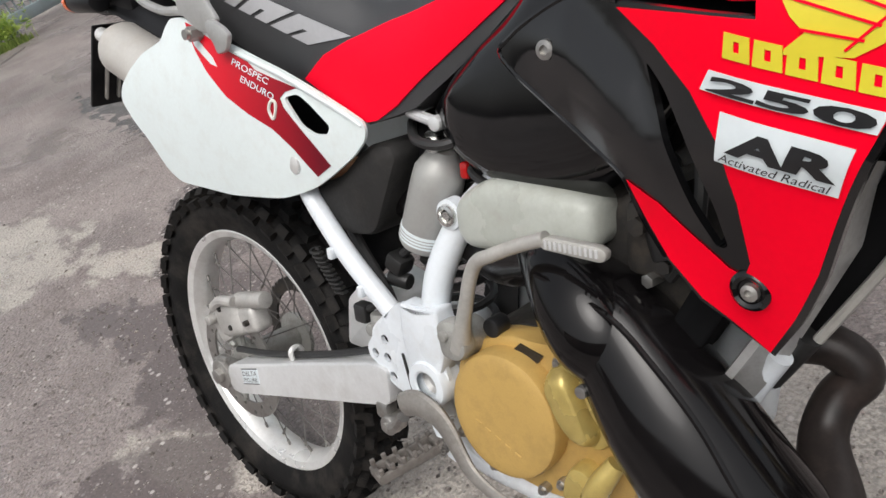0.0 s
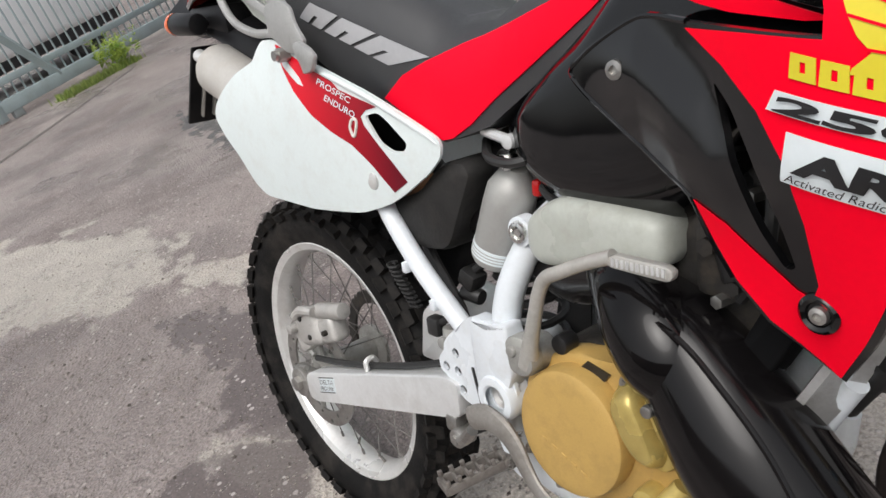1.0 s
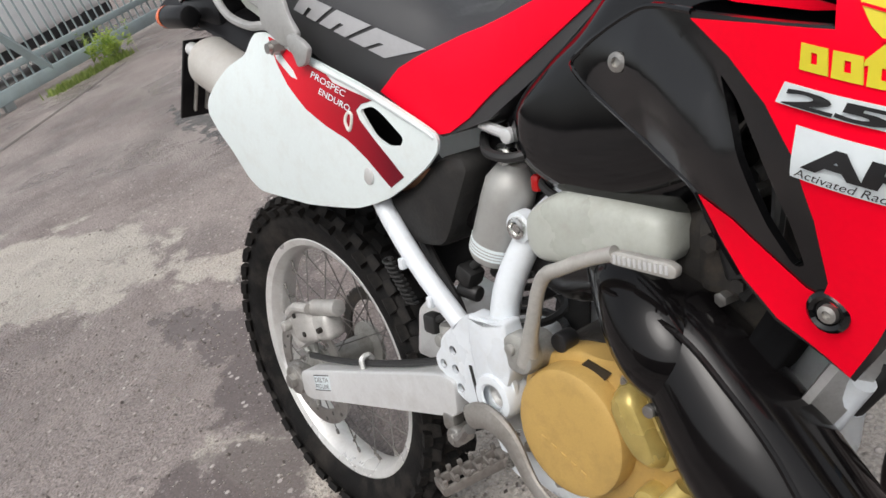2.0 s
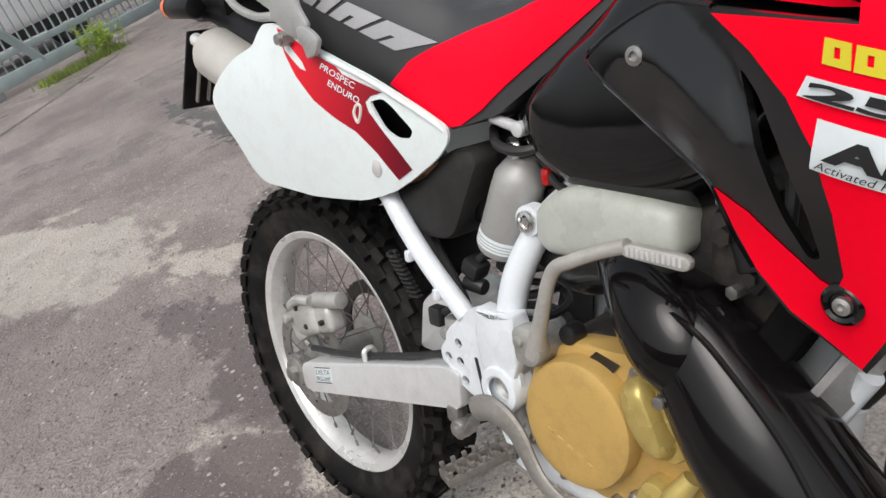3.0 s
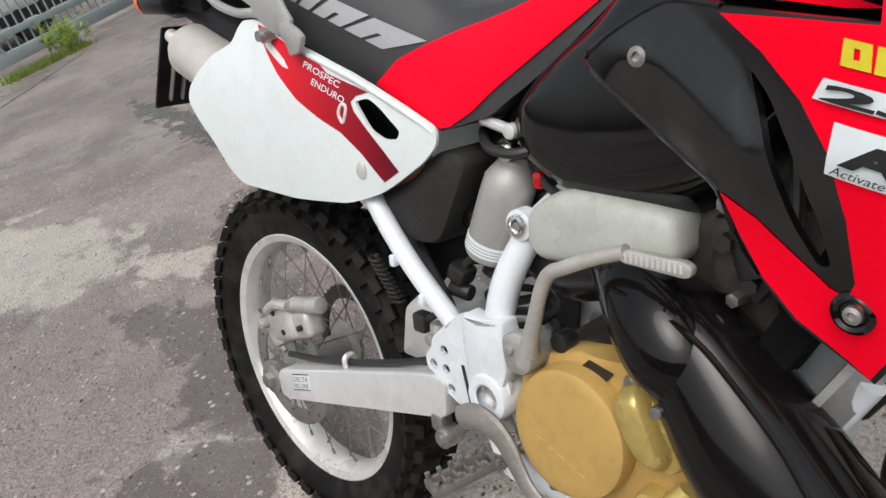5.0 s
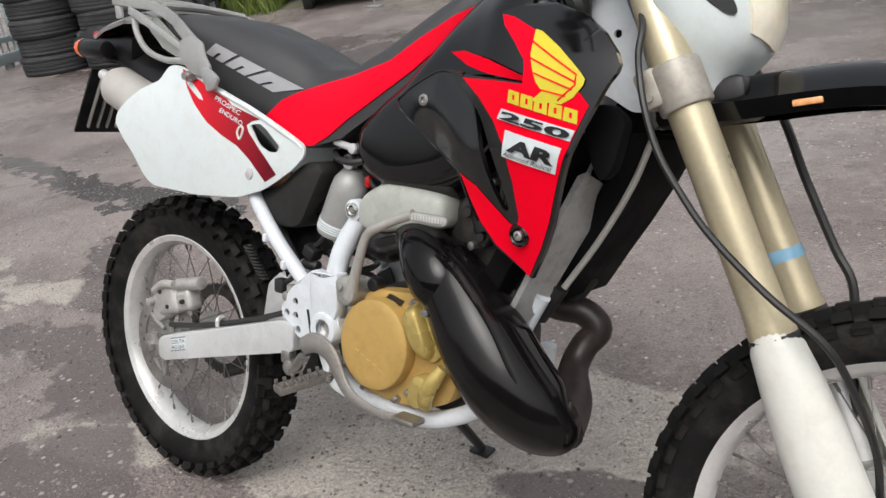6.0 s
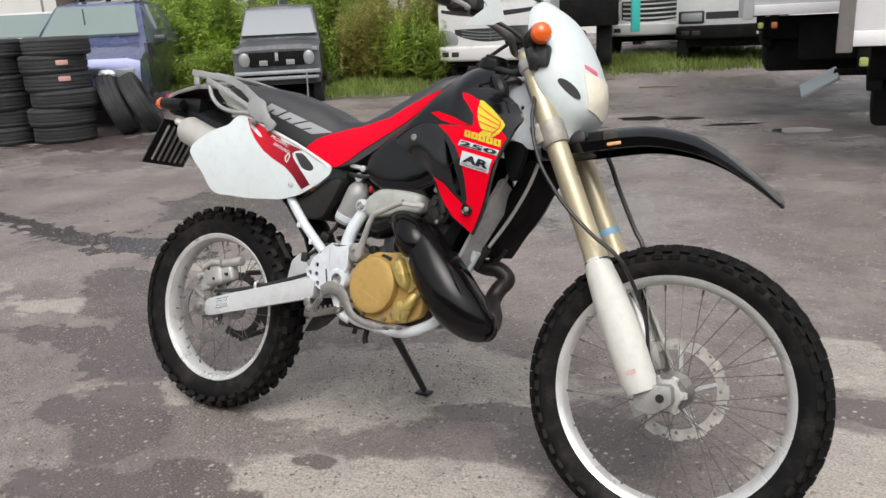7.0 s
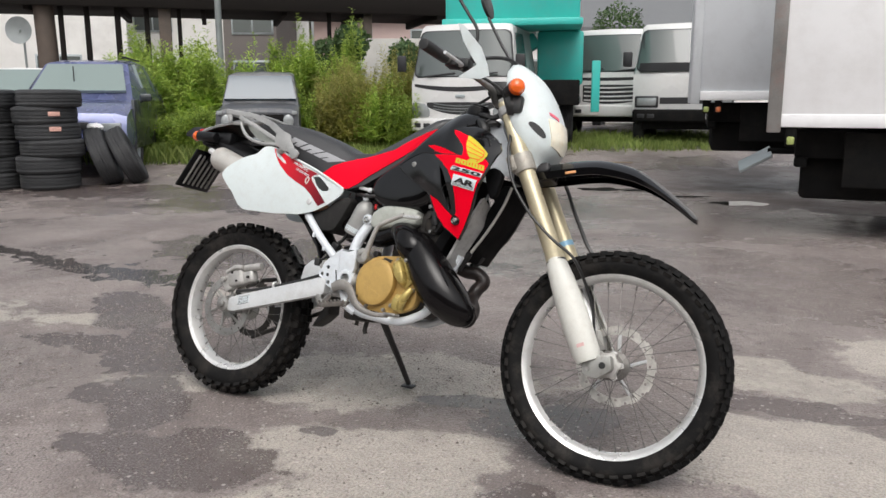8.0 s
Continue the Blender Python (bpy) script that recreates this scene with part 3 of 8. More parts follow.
rear_tyre = tyre_mesh((0.232, 0.030), [(0.250, 0.040), (0.270, 0.046), (0.290, 0.045), (0.303, 0.037), (0.311, 0.023), (0.314, 0.0)])
REAR_ROWS = ([(0.320, -0.0125, 0.020, 0.0, 0.0), (0.320, 0.0125, 0.020, 0.0, 0.5), (0.311, -0.035, 0.020, 0.55, 0.5), (0.311, 0.035, 0.020, -0.55, 0.0),
                       (0.296, -0.0455, 0.013, 1.15, 0.0), (0.296, 0.0455, 0.013, -1.15, 0.5)], 40, (0.010, 0.027))
rear = wheel("rear_wheel", Matrix(), 0.2415, 0.032, rear_tyre, 0.062, 36, "silver spoked rear wheel")
tread(rear, *REAR_ROWS)
part("brake_disc", drilled_disc(0.11, 0.082, -0.070, 20), M["steel"], rear, "drilled steel brake disc")
for k in range(6):
    a = math.pi * k / 3
    bm = tube(B(), [(0.03 * math.cos(a), -0.068, 0.03 * math.sin(a)), (0.06 * math.cos(a + 0.3), -0.068, 0.06 * math.sin(a + 0.3)), (0.088 * math.cos(a + 0.35), -0.068, 0.088 * math.sin(a + 0.35))], 0.005, seg=6, n=3)
    part("disc_arm", bm, M["cast"], rear)
teeth = [((0.105 if k % 2 else 0.112) * math.cos(math.pi * k / 45), (0.105 if k % 2 else 0.112) * math.sin(math.pi * k / 45)) for k in range(90)]
part("sprocket", sheet(B(), teeth, lambda x, z: 0.07, 0.006, [circle_loop(0, 0, 0.085, 40)], step=0), M["engine"], rear)

front_tyre = tyre_mesh((0.269, 0.024), [(0.284, 0.036), (0.300, 0.041), (0.316, 0.039), (0.326, 0.030), (0.332, 0.016), (0.334, 0.0)])
FRONT_ROWS = ([(0.339, -0.011, 0.018, 0.0, 0.0), (0.339, 0.011, 0.018, 0.0, 0.5), (0.331, -0.029, 0.016, 0.5, 0.5), (0.331, 0.029, 0.016, -0.5, 0.0),
                        (0.318, -0.0385, 0.010, 1.1, 0.0), (0.318, 0.0385, 0.010, -1.1, 0.5)], 50, (0.009, 0.024))
front = wheel("front_wheel", STEER @ Matrix.Translation(AXLE_F), 0.2795, 0.025, front_tyre, 0.050, 36, "silver spoked front wheel", "spoke")
tread(front, *FRONT_ROWS)
part("brake_disc", drilled_disc(0.122, 0.095, 0.056, 24, 12), M["disc"], front, "drilled steel brake disc")
for k in range(5):
    a = 2 * math.pi * k / 5
    bm = tube(B(), [(0.03 * math.cos(a), 0.056, 0.03 * math.sin(a)), (0.065 * math.cos(a + 0.25), 0.056, 0.065 * math.sin(a + 0.25)), (0.096 * math.cos(a + 0.3), 0.056, 0.096 * math.sin(a + 0.3))], 0.006, seg=6, n=3)
    part("disc_arm", bm, M["alu"], front)
star = [((0.047 if k % 4 < 2 else 0.030) * math.cos(math.pi * k / 12), (0.047 if k % 4 < 2 else 0.030) * math.sin(math.pi * k / 12)) for k in range(24)]
part("hub_flange", sheet(B(), star, lambda x, z: -0.056, 0.010, [circle_loop(0, 0, 0.014, 16)], step=0), M["rim"], front, "bright lobed hub flange")

# swingarm
arm = [(0.050, 0.002), (0.055, 0.034), (0.078, 0.044), (0.445, 0.154), (0.475, 0.152), (0.475, 0.100), (0.454, 0.094), (0.085, -0.009), (0.060, -0.014)]
swing = part("swingarm", prism(B(), round_poly(arm, 0.01), -0.128, -0.094, 0.004), M["alu"], bike, "brushed aluminium swingarm")
again(swing, Matrix.Translation((0, 0.222, 0)), swing)
bm = prism(B(), round_poly([(0.300, 0.110), (0.316, 0.190), (0.350, 0.218), (0.400, 0.205), (0.430, 0.150), (0.420, 0.110)], 0.01), -0.052, 0.052, 0.006)
part("swingarm_bridge", bm, M["alu"], swing, "pale alloy bridge ahead of the tyre")
part("pivot_tube", cyl(B(), (0.46, -0.094, 0.125), (0.46, 0.094, 0.125), 0.03), M["alu"], swing)
bm = B()
box(bm, (0.026, -0.110, 0.008), (0.062, 0.026, 0.046), 0.006)
cyl(bm, (0.030, -0.130, 0.010), (0.030, -0.118, 0.010), 0.027, seg=28, bevel=0.002)
cyl(bm, (0.030, -0.140, 0.010), (0.030, -0.128, 0.010), 0.0135, seg=6, bevel=0.001)
cyl(bm, (0.010, -0.116, 0.030), (0.040, -0.116, 0.036), 0.005, seg=8)
part("chain_adjuster", bm, M["steel"], swing)
bm = B()
tube(bm, [(0.07, -0.108, 0.062), (0.16, -0.108, 0.079), (0.26, -0.108, 0.105), (0.36, -0.108, 0.136), (0.44, -0.105, 0.165), (0.50, -0.09, 0.19)], 0.0055, seg=8)
part("brake_hose", bm, M["hose"], swing)
bm = B()
tube(bm, [(0.245, -0.118, 0.096), (0.245, -0.118, 0.110), (0.245, -0.106, 0.114), (0.245, -0.098, 0.104)], 0.0045, seg=8)
part("hose_clip", bm, M["rim"], swing)


def y_arm(x, z):
    return -0.128


# writing on the swingarm, in a thin frame
tag = B()
sheet(tag, [(0.102, 0.014), (0.152, 0.029), (0.152, 0.0565), (0.102, 0.0415)], y_arm, -0.0008, step=0)
tag_ob = part("arm_sticker", tag, M["decal_white"], swing, "small framed two-line sticker")
for word, lo in (("DELTA", 0.0305), ("PRO-LINK", 0.0185)):
    part("lettering", lay_words(word, (0.105, lo), (0.044, 0.0132), (0.0, 0.0085), y_arm, 0.0012), M["decal_black"], tag_ob)
for a, b in (((0.102, 0.014), (0.152, 0.029)), ((0.102, 0.0415), (0.152, 0.0565))):
    part("border", sheet(B(), [(a[0], a[1]), (b[0], b[1]), (b[0], b[1] + 0.0016), (a[0], a[1] + 0.0016)], lambda x, z: -0.1294, 0.0006, step=0), M["decal_black"], tag_ob)

part("chain_guide", prism(B(), round_poly([(0.110, -0.030), (0.120, 0.020), (0.190, 0.030), (0.200, -0.045), (0.150, -0.060)], 0.008), 0.058, 0.088, 0.004), M["black_rough"], swing, "black chain guide block")
part("drive_chain", tube(B(), [(0.02, 0.073, 0.112), (0.20, 0.073, 0.140), (0.40, 0.073, 0.168)], 0.0085, seg=8, n=3), M["engine"], bike, "dirty drive chain")
part("drive_chain", tube(B(), [(0.02, 0.073, -0.110), (0.20, 0.073, -0.030), (0.40, 0.073, 0.055)], 0.0085, seg=8, n=3), M["engine"], bike, "dirty drive chain")
# rear caliper
bm = B()
box(bm, (0.050, -0.088, 0.112), (0.080, 0.044, 0.070), 0.016, Matrix.Rotation(radians(-18), 4, "Y"), 3)
box(bm, (0.105, -0.086, 0.120), (0.050, 0.038, 0.048), 0.012, Matrix.Rotation(radians(-18), 4, "Y"), 3)
box(bm, (0.012, -0.088, 0.086), (0.044, 0.032, 0.060), 0.010, Matrix.Rotation(radians(-30), 4, "Y"))
cyl(bm, (0.075, -0.092, 0.147), (0.158, -0.092, 0.166), 0.014, seg=18, bevel=0.003)
cyl(bm, (0.000, -0.100, 0.100), (0.000, -0.118, 0.100), 0.009, seg=12, bevel=0.002)
tube(bm, [(0.010, -0.105, 0.125), (0.050, -0.112, 0.148), (0.085, -0.108, 0.152)], 0.009, seg=10)
cal = part("rear_caliper", bm, M["caliper"], bike, "grey cast rear brake caliper")
for x, z in ((0.036, 0.128), (0.062, 0.100), (0.112, 0.120)):
    part("caliper_bolt", cyl(B(), (x, -0.113, z), (x, -0.100, z), 0.0050, seg=10, bevel=0.001), M["engine"], cal)

# ---- white frame ----
frame_part = part("frame", tube(B(), [(1.000, 0, 0.660), (0.960, 0, 0.520), (0.915, 0, 0.36), (0.880, 0, 0.24), (0.85, -0.04, 0.14), (0.868, -0.095, 0.100)], [0.03, 0.027, 0.025, 0.024, 0.018, 0.014]),
                  M["frame"], bike, "white painted steel frame")
part("subframe_tube", tube(B(), [(0.33, -0.098, 0.400), (0.342, -0.105, 0.368), (0.41, -0.112, 0.298), (0.485, -0.112, 0.232)], 0.0135), M["frame"], frame_part)
part("subframe_tube", tube(B(), [(0.33, 0.098, 0.400), (0.342, 0.105, 0.368), (0.41, 0.112, 0.298), (0.485, 0.112, 0.232)], 0.0135), M["frame"], frame_part)
for s in (-1, 1):
    part("main_tube", tube(B(), [(0.700, s * 0.045, 0.47), (0.630, s * 0.060, 0.405), (0.594, s * 0.080, 0.362), (0.566, s * 0.098, 0.300), (0.553, s * 0.106, 0.235)], [0.015, 0.0165, 0.0175, 0.018, 0.018]), M["frame"], frame_part)
    part("cradle_tube", tube(B(), [(0.545, s * 0.108, 0.150), (0.565, s * 0.108, 0.094), (0.612, s * 0.106, 0.060), (0.680, s * 0.102, 0.050), (0.760, s * 0.098, 0.046), (0.82, s * 0.094, 0.066), (0.868, s * 0.090, 0.100), (0.88, s * 0.085, 0.16)], 0.0145), M["frame"], frame_part)
part("head_tube", tube(B(), [(1.096, 0, 0.548), (1.048, 0, 0.642), (1.000, 0, 0.738)], 0.031, seg=20, n=2), M["frame"], frame_part)
for s in (-1, 1):
    bm = sheet(B(), round_poly([(1.088, 0.560), (1.062, 0.632), (1.010, 0.740), (0.978, 0.738), (0.956, 0.690), (0.940, 0.620), (0.958, 0.590), (1.010, 0.578), (1.050, 0.556)], 0.010), lambda x, z: -0.043, 0.006, [circle_loop(1.0184, 0.6609, 0.0058, 14)], step=0)
    part("head_gusset", bm if s < 0 else mirrored(bm), M["frame"], frame_part, "white frame gusset with a round hole")
    # black disc added behind the hole, standing in for the shade inside
    bm = prism(B(), circle_loop(1.0184, 0.6609, 0.012, 14), -0.036, -0.034)
    part("gusset_backing", bm if s < 0 else mirrored(bm), M["rad"], frame_part)
plate_out = [(0.462, 0.142), (0.452, 0.156), (0.440, 0.160), (0.437, 0.178), (0.450, 0.190), (0.452, 0.204), (0.463, 0.216), (0.490, 0.240), (0.516, 0.258), (0.576, 0.262), (0.579, 0.200), (0.588, 0.185), (0.590, 0.158), (0.566, 0.131), (0.530, 0.124), (0.490, 0.126)]
for s in (-1, 1):
    bm = B()
    holes = [circle_loop(0.5595, 0.1625, 0.0175, 18)] + [circle_loop(x, z, 0.0068, 10) for x, z in ((0.474, 0.194), (0.452, 0.169), (0.475, 0.168), (0.482, 0.143))]
    sheet(bm, round_poly(plate_out, 0.01), lambda x, z: -0.122 - 0.006 * ss(0.50, 0.53, x), 0.006, holes, step=0)
    part("pivot_plate", bm if s < 0 else mirrored(bm), M["frame"], frame_part)
    bm = prism(B(), round_poly([(0.524, 0.262), (0.551, 0.256), (0.586, 0.266), (0.5895, 0.239), (0.5895, 0.200), (0.582, 0.180), (0.530, 0.180), (0.524, 0.220)], 0.005), -0.135, -0.105, 0.004)
    part("pivot_casting", bm if s < 0 else mirrored(bm), M["frame"], frame_part)
    bm = lathe(B(), [(0.0165, -0.138), (0.0195, -0.140), (0.0285, -0.139), (0.0310, -0.134), (0.0310, -0.105)], 32, Matrix.Translation((0.5595, 0, 0.1625)))
    part("pivot_boss", bm if s < 0 else mirrored(bm), M["frame"], frame_part)
    bm = lathe(B(), [(0.0, -0.122), (0.0120, -0.122), (0.0168, -0.126)], 24, Matrix.Translation((0.5595, 0, 0.1625)))
    part("pivot_end", bm if s < 0 else mirrored(bm), M["clamp"], frame_part, "recessed grey pivot end")
    # bm: black sheet added behind the plate's holes in place of shaded depth
    bm = prism(B(), [(0.448, 0.164), (0.455, 0.192), (0.470, 0.212), (0.500, 0.230), (0.515, 0.200), (0.510, 0.135), (0.475, 0.133)], -0.106, -0.102)
    bm2 = prism(B(), [(0.510, 0.187), (0.5135, 0.187), (0.526, 0.128), (0.5225, 0.128)], -0.1285, -0.1265)
    part("plate_joint", bm2 if s < 0 else mirrored(bm2), M["hose"], frame_part)
    part("plate_backing", bm if s < 0 else mirrored(bm), M["hose"], frame_part)
bolt = part("frame_bolt", lathe(B(), [(0.0, -0.106), (0.005, -0.106), (0.0055, -0.101), (0.0085, -0.108), (0.0125, -0.107), (0.0135, -0.102), (0.0135, -0.080)], 24, Matrix.Translation((0.5905, 0, 0.3720))), M["chrome"], frame_part)
part("frame_bolt", lathe(B(), [(0.0135, -0.102), (0.018, -0.102), (0.0185, -0.086), (0.0135, -0.084)], 24, Matrix.Translation((0.5905, 0, 0.3720))), M["frame"], frame_part)
for x, z in ((0.395, 0.305), (0.445, 0.262)):
    part("hose_lug", box(B(), (x, -0.124, z - 0.006), (0.010, 0.012, 0.016), 0.003), M["frame"], frame_part)

# ---- seat ----
SEAT = [(-0.03, 0.672, 0.700, 0.060), (0.05, 0.650, 0.714, 0.100), (0.15, 0.605, 0.709, 0.113), (0.25, 0.555, 0.696, 0.116), (0.38, 0.502, 0.655, 0.116), (0.48, 0.468, 0.613, 0.114),
        (0.55, 0.488, 0.613, 0.108), (0.62, 0.535, 0.648, 0.098), (0.70, 0.604, 0.698, 0.082), (0.78, 0.682, 0.745, 0.060), (0.82, 0.716, 0.752, 0.035)]


def seat_side(x, z):
    zb, zt, w = lerp(SEAT, x)
    t = min(1, max(0, (z - zb) / (zt - zb)))
    return -w * (1 - 0.9 * t ** 4) ** 0.5 * (1 - 0.10 * (1 - t))


rings = []
for i in range(36):
    x = -0.03 + 0.85 * i / 35
    zb, zt, w = lerp(SEAT, x)
    ring = []
    for k in range(25):
        t = k / 24
        if t <= 0.4:
            zz = zb + (zt - zb) * (t / 0.4) * 0.86
            ring.append((x, seat_side(x, zz), zz))
        elif t < 0.6:
            s = (t - 0.4) / 0.2
            e = -seat_side(x, zb + (zt - zb) * 0.86)
            ring.append((x, -e * math.cos(math.pi * s), zb + (zt - zb) * (0.86 + 0.14 * math.sin(math.pi * s) ** 0.7)))
        else:
            zz = zb + (zt - zb) * ((1 - t) / 0.4) * 0.86
            ring.append((x, -seat_side(x, zz), zz))
    rings.append(ring)
seat = part("seat", loft(B(), rings), M["seat"], bike, "long black vinyl seat with red front flanks", 60)
red_flank = [(0.375, 0.520), (0.43, 0.492), (0.478, 0.471), (0.495, 0.474), (0.528, 0.492), (0.567, 0.521), (0.625, 0.560), (0.690, 0.606), (0.760, 0.666), (0.806, 0.705), (0.806, 0.712), (0.757, 0.690), (0.70, 0.655), (0.647, 0.619), (0.587, 0.600), (0.520, 0.583), (0.463, 0.565), (0.42, 0.549)]
bm = sheet(B(), red_flank, lambda x, z: seat_side(x, z) - 0.003, 0.006)
bl = mirrored(bm)
part("seat_flank", bm, M["seat_red"], seat, "red vinyl flank")
part("seat_flank", bl, M["seat_red"], seat, "red vinyl flank")
# slanted silver blocks of the maker's print
top0, low0, run_t, run_l = Vector((0.226, 0.647)), Vector((0.198, 0.629)), Vector((0.240, -0.078)), Vector((0.196, -0.068))
for u0, u1, slot in ((0.0, 0.27, 0.4), (0.31, 0.60, 0.5), (0.64, 1.0, 0.5)):
    blk = [low0 + run_l * u0, low0 + run_l * u1, top0 + run_t * u1, top0 + run_t * u0]
    um = (u0 + u1) / 2
    a, b2 = low0 + run_l * (um - 0.02), low0 + run_l * (um + 0.02)
    c, d2 = (a + top0 + run_t * (um - 0.02)) / 2, (b2 + top0 + run_t * (um + 0.02)) / 2
    shape = [blk[0], a, c, d2, b2, blk[1], blk[2], blk[3]]
    part("print_block", sheet(B(), [tuple(q) for q in shape], lambda x, z: seat_side(x, z) - 0.0022, 0.001), M["decal_silver"], seat, "silver slanted print block")

# ---- white side panels ----


def y_panel(x, z):
    return -(0.150 - 0.036 * ss(0.2, 0.52, x)) + 0.9 * (z - 0.47) ** 2 + 0.5 * max(0, -x) ** 2


panel_out = [(-0.059, 0.486), (-0.047, 0.508), (-0.010, 0.533), (0.033, 0.556), (0.094, 0.574), (0.108, 0.592), (0.122, 0.603), (0.151, 0.604), (0.200, 0.592), (0.241, 0.574), (0.282, 0.562), (0.388, 0.522), (0.505, 0.475), (0.511, 0.466), (0.507, 0.452), (0.479, 0.431), (0.418, 0.399), (0.387, 0.386), (0.320, 0.373), (0.203, 0.367), (0.065, 0.371), (0.038, 0.384), (0.004, 0.426), (-0.028, 0.453)]
panel_slot = round_poly([(0.357, 0.501), (0.385, 0.505), (0.404, 0.494), (0.440, 0.466), (0.433, 0.456), (0.408, 0.455), (0.384, 0.466)], 0.008)
peg_slot = [(0.329, 0.474), (0.336, 0.474), (0.342, 0.494), (0.335, 0.494)]
for s in (-1, 1):
    bm = sheet(B(), round_poly(panel_out, 0.012), y_panel, 0.004, [panel_slot, peg_slot])
    pan = part("side_panel", bm if s < 0 else mirrored(bm), M["white"], bike, "white plastic side panel with red graphic", 50)
    ridge = B()
    tube(ridge, [(x, y_panel(x, z) - 0.001, z) for x, z in ((0.215, 0.583), (0.282, 0.557), (0.388, 0.517), (0.470, 0.484), (0.503, 0.468))], [0.003, 0.004, 0.004, 0.0035, 0.001], seg=10)
    part("panel_ridge", ridge if s < 0 else mirrored(ridge), M["white"], pan)
    for nm, pts, mt in (
        ("panel_graphic", [(0.165, 0.597), (0.200, 0.587), (0.250, 0.564), (0.300, 0.545), (0.312, 0.535), (0.306, 0.500), (0.292, 0.479), (0.253, 0.501), (0.215, 0.533), (0.187, 0.564)], "red_fade"),
        ("panel_graphic", [(0.312, 0.535), (0.345, 0.524), (0.385, 0.512), (0.362, 0.508), (0.351, 0.500), (0.355, 0.489), (0.380, 0.464), (0.405, 0.440), (0.428, 0.416), (0.397, 0.401), (0.362, 0.436), (0.329, 0.462), (0.292, 0.479), (0.306, 0.500)], "red_fade"),
        ("panel_flash", [(0.178, 0.587), (0.188, 0.583), (0.232, 0.551), (0.240, 0.540), (0.228, 0.543), (0.190, 0.567)], "white"),
    ):
        lift = 0.0012 if nm == "panel_graphic" else 0.002
        bm = sheet(B(), pts, lambda x, z: y_panel(x, z) - lift, 0.001)
        part(nm, bm if s < 0 else mirrored(bm), M[mt], pan)
    bm = B()
    cyl(bm, (0.354, y_panel(0.354, 0.415) - 0.0015, 0.416), (0.354, y_panel(0.354, 0.415) + 0.006, 0.416), 0.0115, seg=20, bevel=0.002)
    part("panel_screw", bm if s < 0 else mirrored(bm), M["rim"], pan)
    bm = B()
    path = [(0.334, 0.4765), (0.337, 0.4745), (0.342, 0.484), (0.344, 0.494), (0.340, 0.4975), (0.335, 0.495), (0.331, 0.486)]
    tube(bm, [(x, y_panel(x, z) - 0.002, z) for x, z in path + path[:1]], 0.0022, seg=6, n=3)
    part("slot_rim", bm if s < 0 else mirrored(bm), M["ivory"], pan)
    if s < 0:
        for word, org, run in (("PROSPEC", (0.2710, 0.5430), (0.064, -0.0265)), ("ENDURO", (0.2850, 0.5215), (0.056, -0.0235))):
            part("lettering", lay_words(word, org, run, (0.003, 0.0078), y_panel, 0.0024, 0.1, 0.01), M["decal_white"], pan)

# the panels taper sooner ahead and hang lower in the middle
for pan in [o for o in bike.children if o.name.split(".")[0] == "side_panel"]:
    for o in [pan, *pan.children]:
        for v in o.data.vertices:
            x, z = v.co.x, v.co.z
            v.co.z = z - 0.008 * (1 - ss(0.36, 0.46, z)) * ss(-0.02, 0.08, x) * (1 - ss(0.30, 0.42, x))
            if x > 0.354:
                v.co.x = 0.354 + (x - 0.354) * 0.82
# coil sleeve of the brake hose
part("hose_sleeve", tube(B(), [(0.252 + 0.008 * math.cos(k * 1.25) + 0.0010 * k, -0.050 + 0.008 * math.sin(k * 1.25), 0.256 - 0.0012 * k) for k in range(52)], 0.0026, seg=5, n=2), M["hose"], bike, "black coiled hose sleeve")
# black mudguard box below the panel
inner = [(0.30, 0.362), (0.40, 0.395), (0.455, 0.440), (0.500, 0.446), (0.512, 0.430), (0.455, 0.322), (0.40, 0.315), (0.345, 0.335)]
part("airbox", prism(B(), round_poly(inner, 0.02), -0.100, 0.10, 0.012), M["black_rough"], bike, "matt black airbox cover")
bm = B()
box(bm, (0.62, 0, 0.46), (0.26, 0.12, 0.10), 0.02, Matrix.Rotation(radians(-20), 4, "Y"))
part("frame_spine", bm, M["black_satin"], bike)
part("inner_mudguard", loft(B(), [[(x, y, z + (0.045 - 8 * y * y)) for y in (-0.07, -0.035, 0, 0.035, 0.07)] + [(x, y, z + 0.03 - 8 * y * y) for y in (0.07, 0.035, 0, -0.035, -0.07)]
                              for x, z in ((0.392, 0.225), (0.37, 0.27), (0.29, 0.36), (0.18, 0.45), (0.0, 0.56), (-0.18, 0.62), (-0.36, 0.655))]), M["black_satin"], bike, "black inner rear mudguard", 60)
# hoses and switch in the gap behind the subframe tube
part("breather_hose", tube(B(), [(0.370, -0.070, 0.320), (0.392, -0.072, 0.289), (0.415, -0.072, 0.258), (0.434, -0.070, 0.226), (0.440, -0.066, 0.180)], 0.008, seg=8), M["hose"], bike)
bm = B()
box(bm, (0.446, -0.055, 0.272), (0.030, 0.030, 0.026), 0.006, Matrix.Rotation(radians(25), 4, "Y"))
cyl(bm, (0.430, -0.060, 0.250), (0.462, -0.055, 0.246), 0.011, seg=12, bevel=0.002)
tube(bm, [(0.455, -0.056, 0.285), (0.470, -0.052, 0.300), (0.485, -0.050, 0.330)], 0.006, seg=8)
part("linkage_joint", bm, M["hose"], bike)
bm = B()
box(bm, (0.410, -0.098, 0.208), (0.024, 0.020, 0.028), 0.005)
tube(bm, [(0.418, -0.098, 0.214), (0.436, -0.100, 0.224), (0.450, -0.096, 0.236)], 0.005, seg=8)
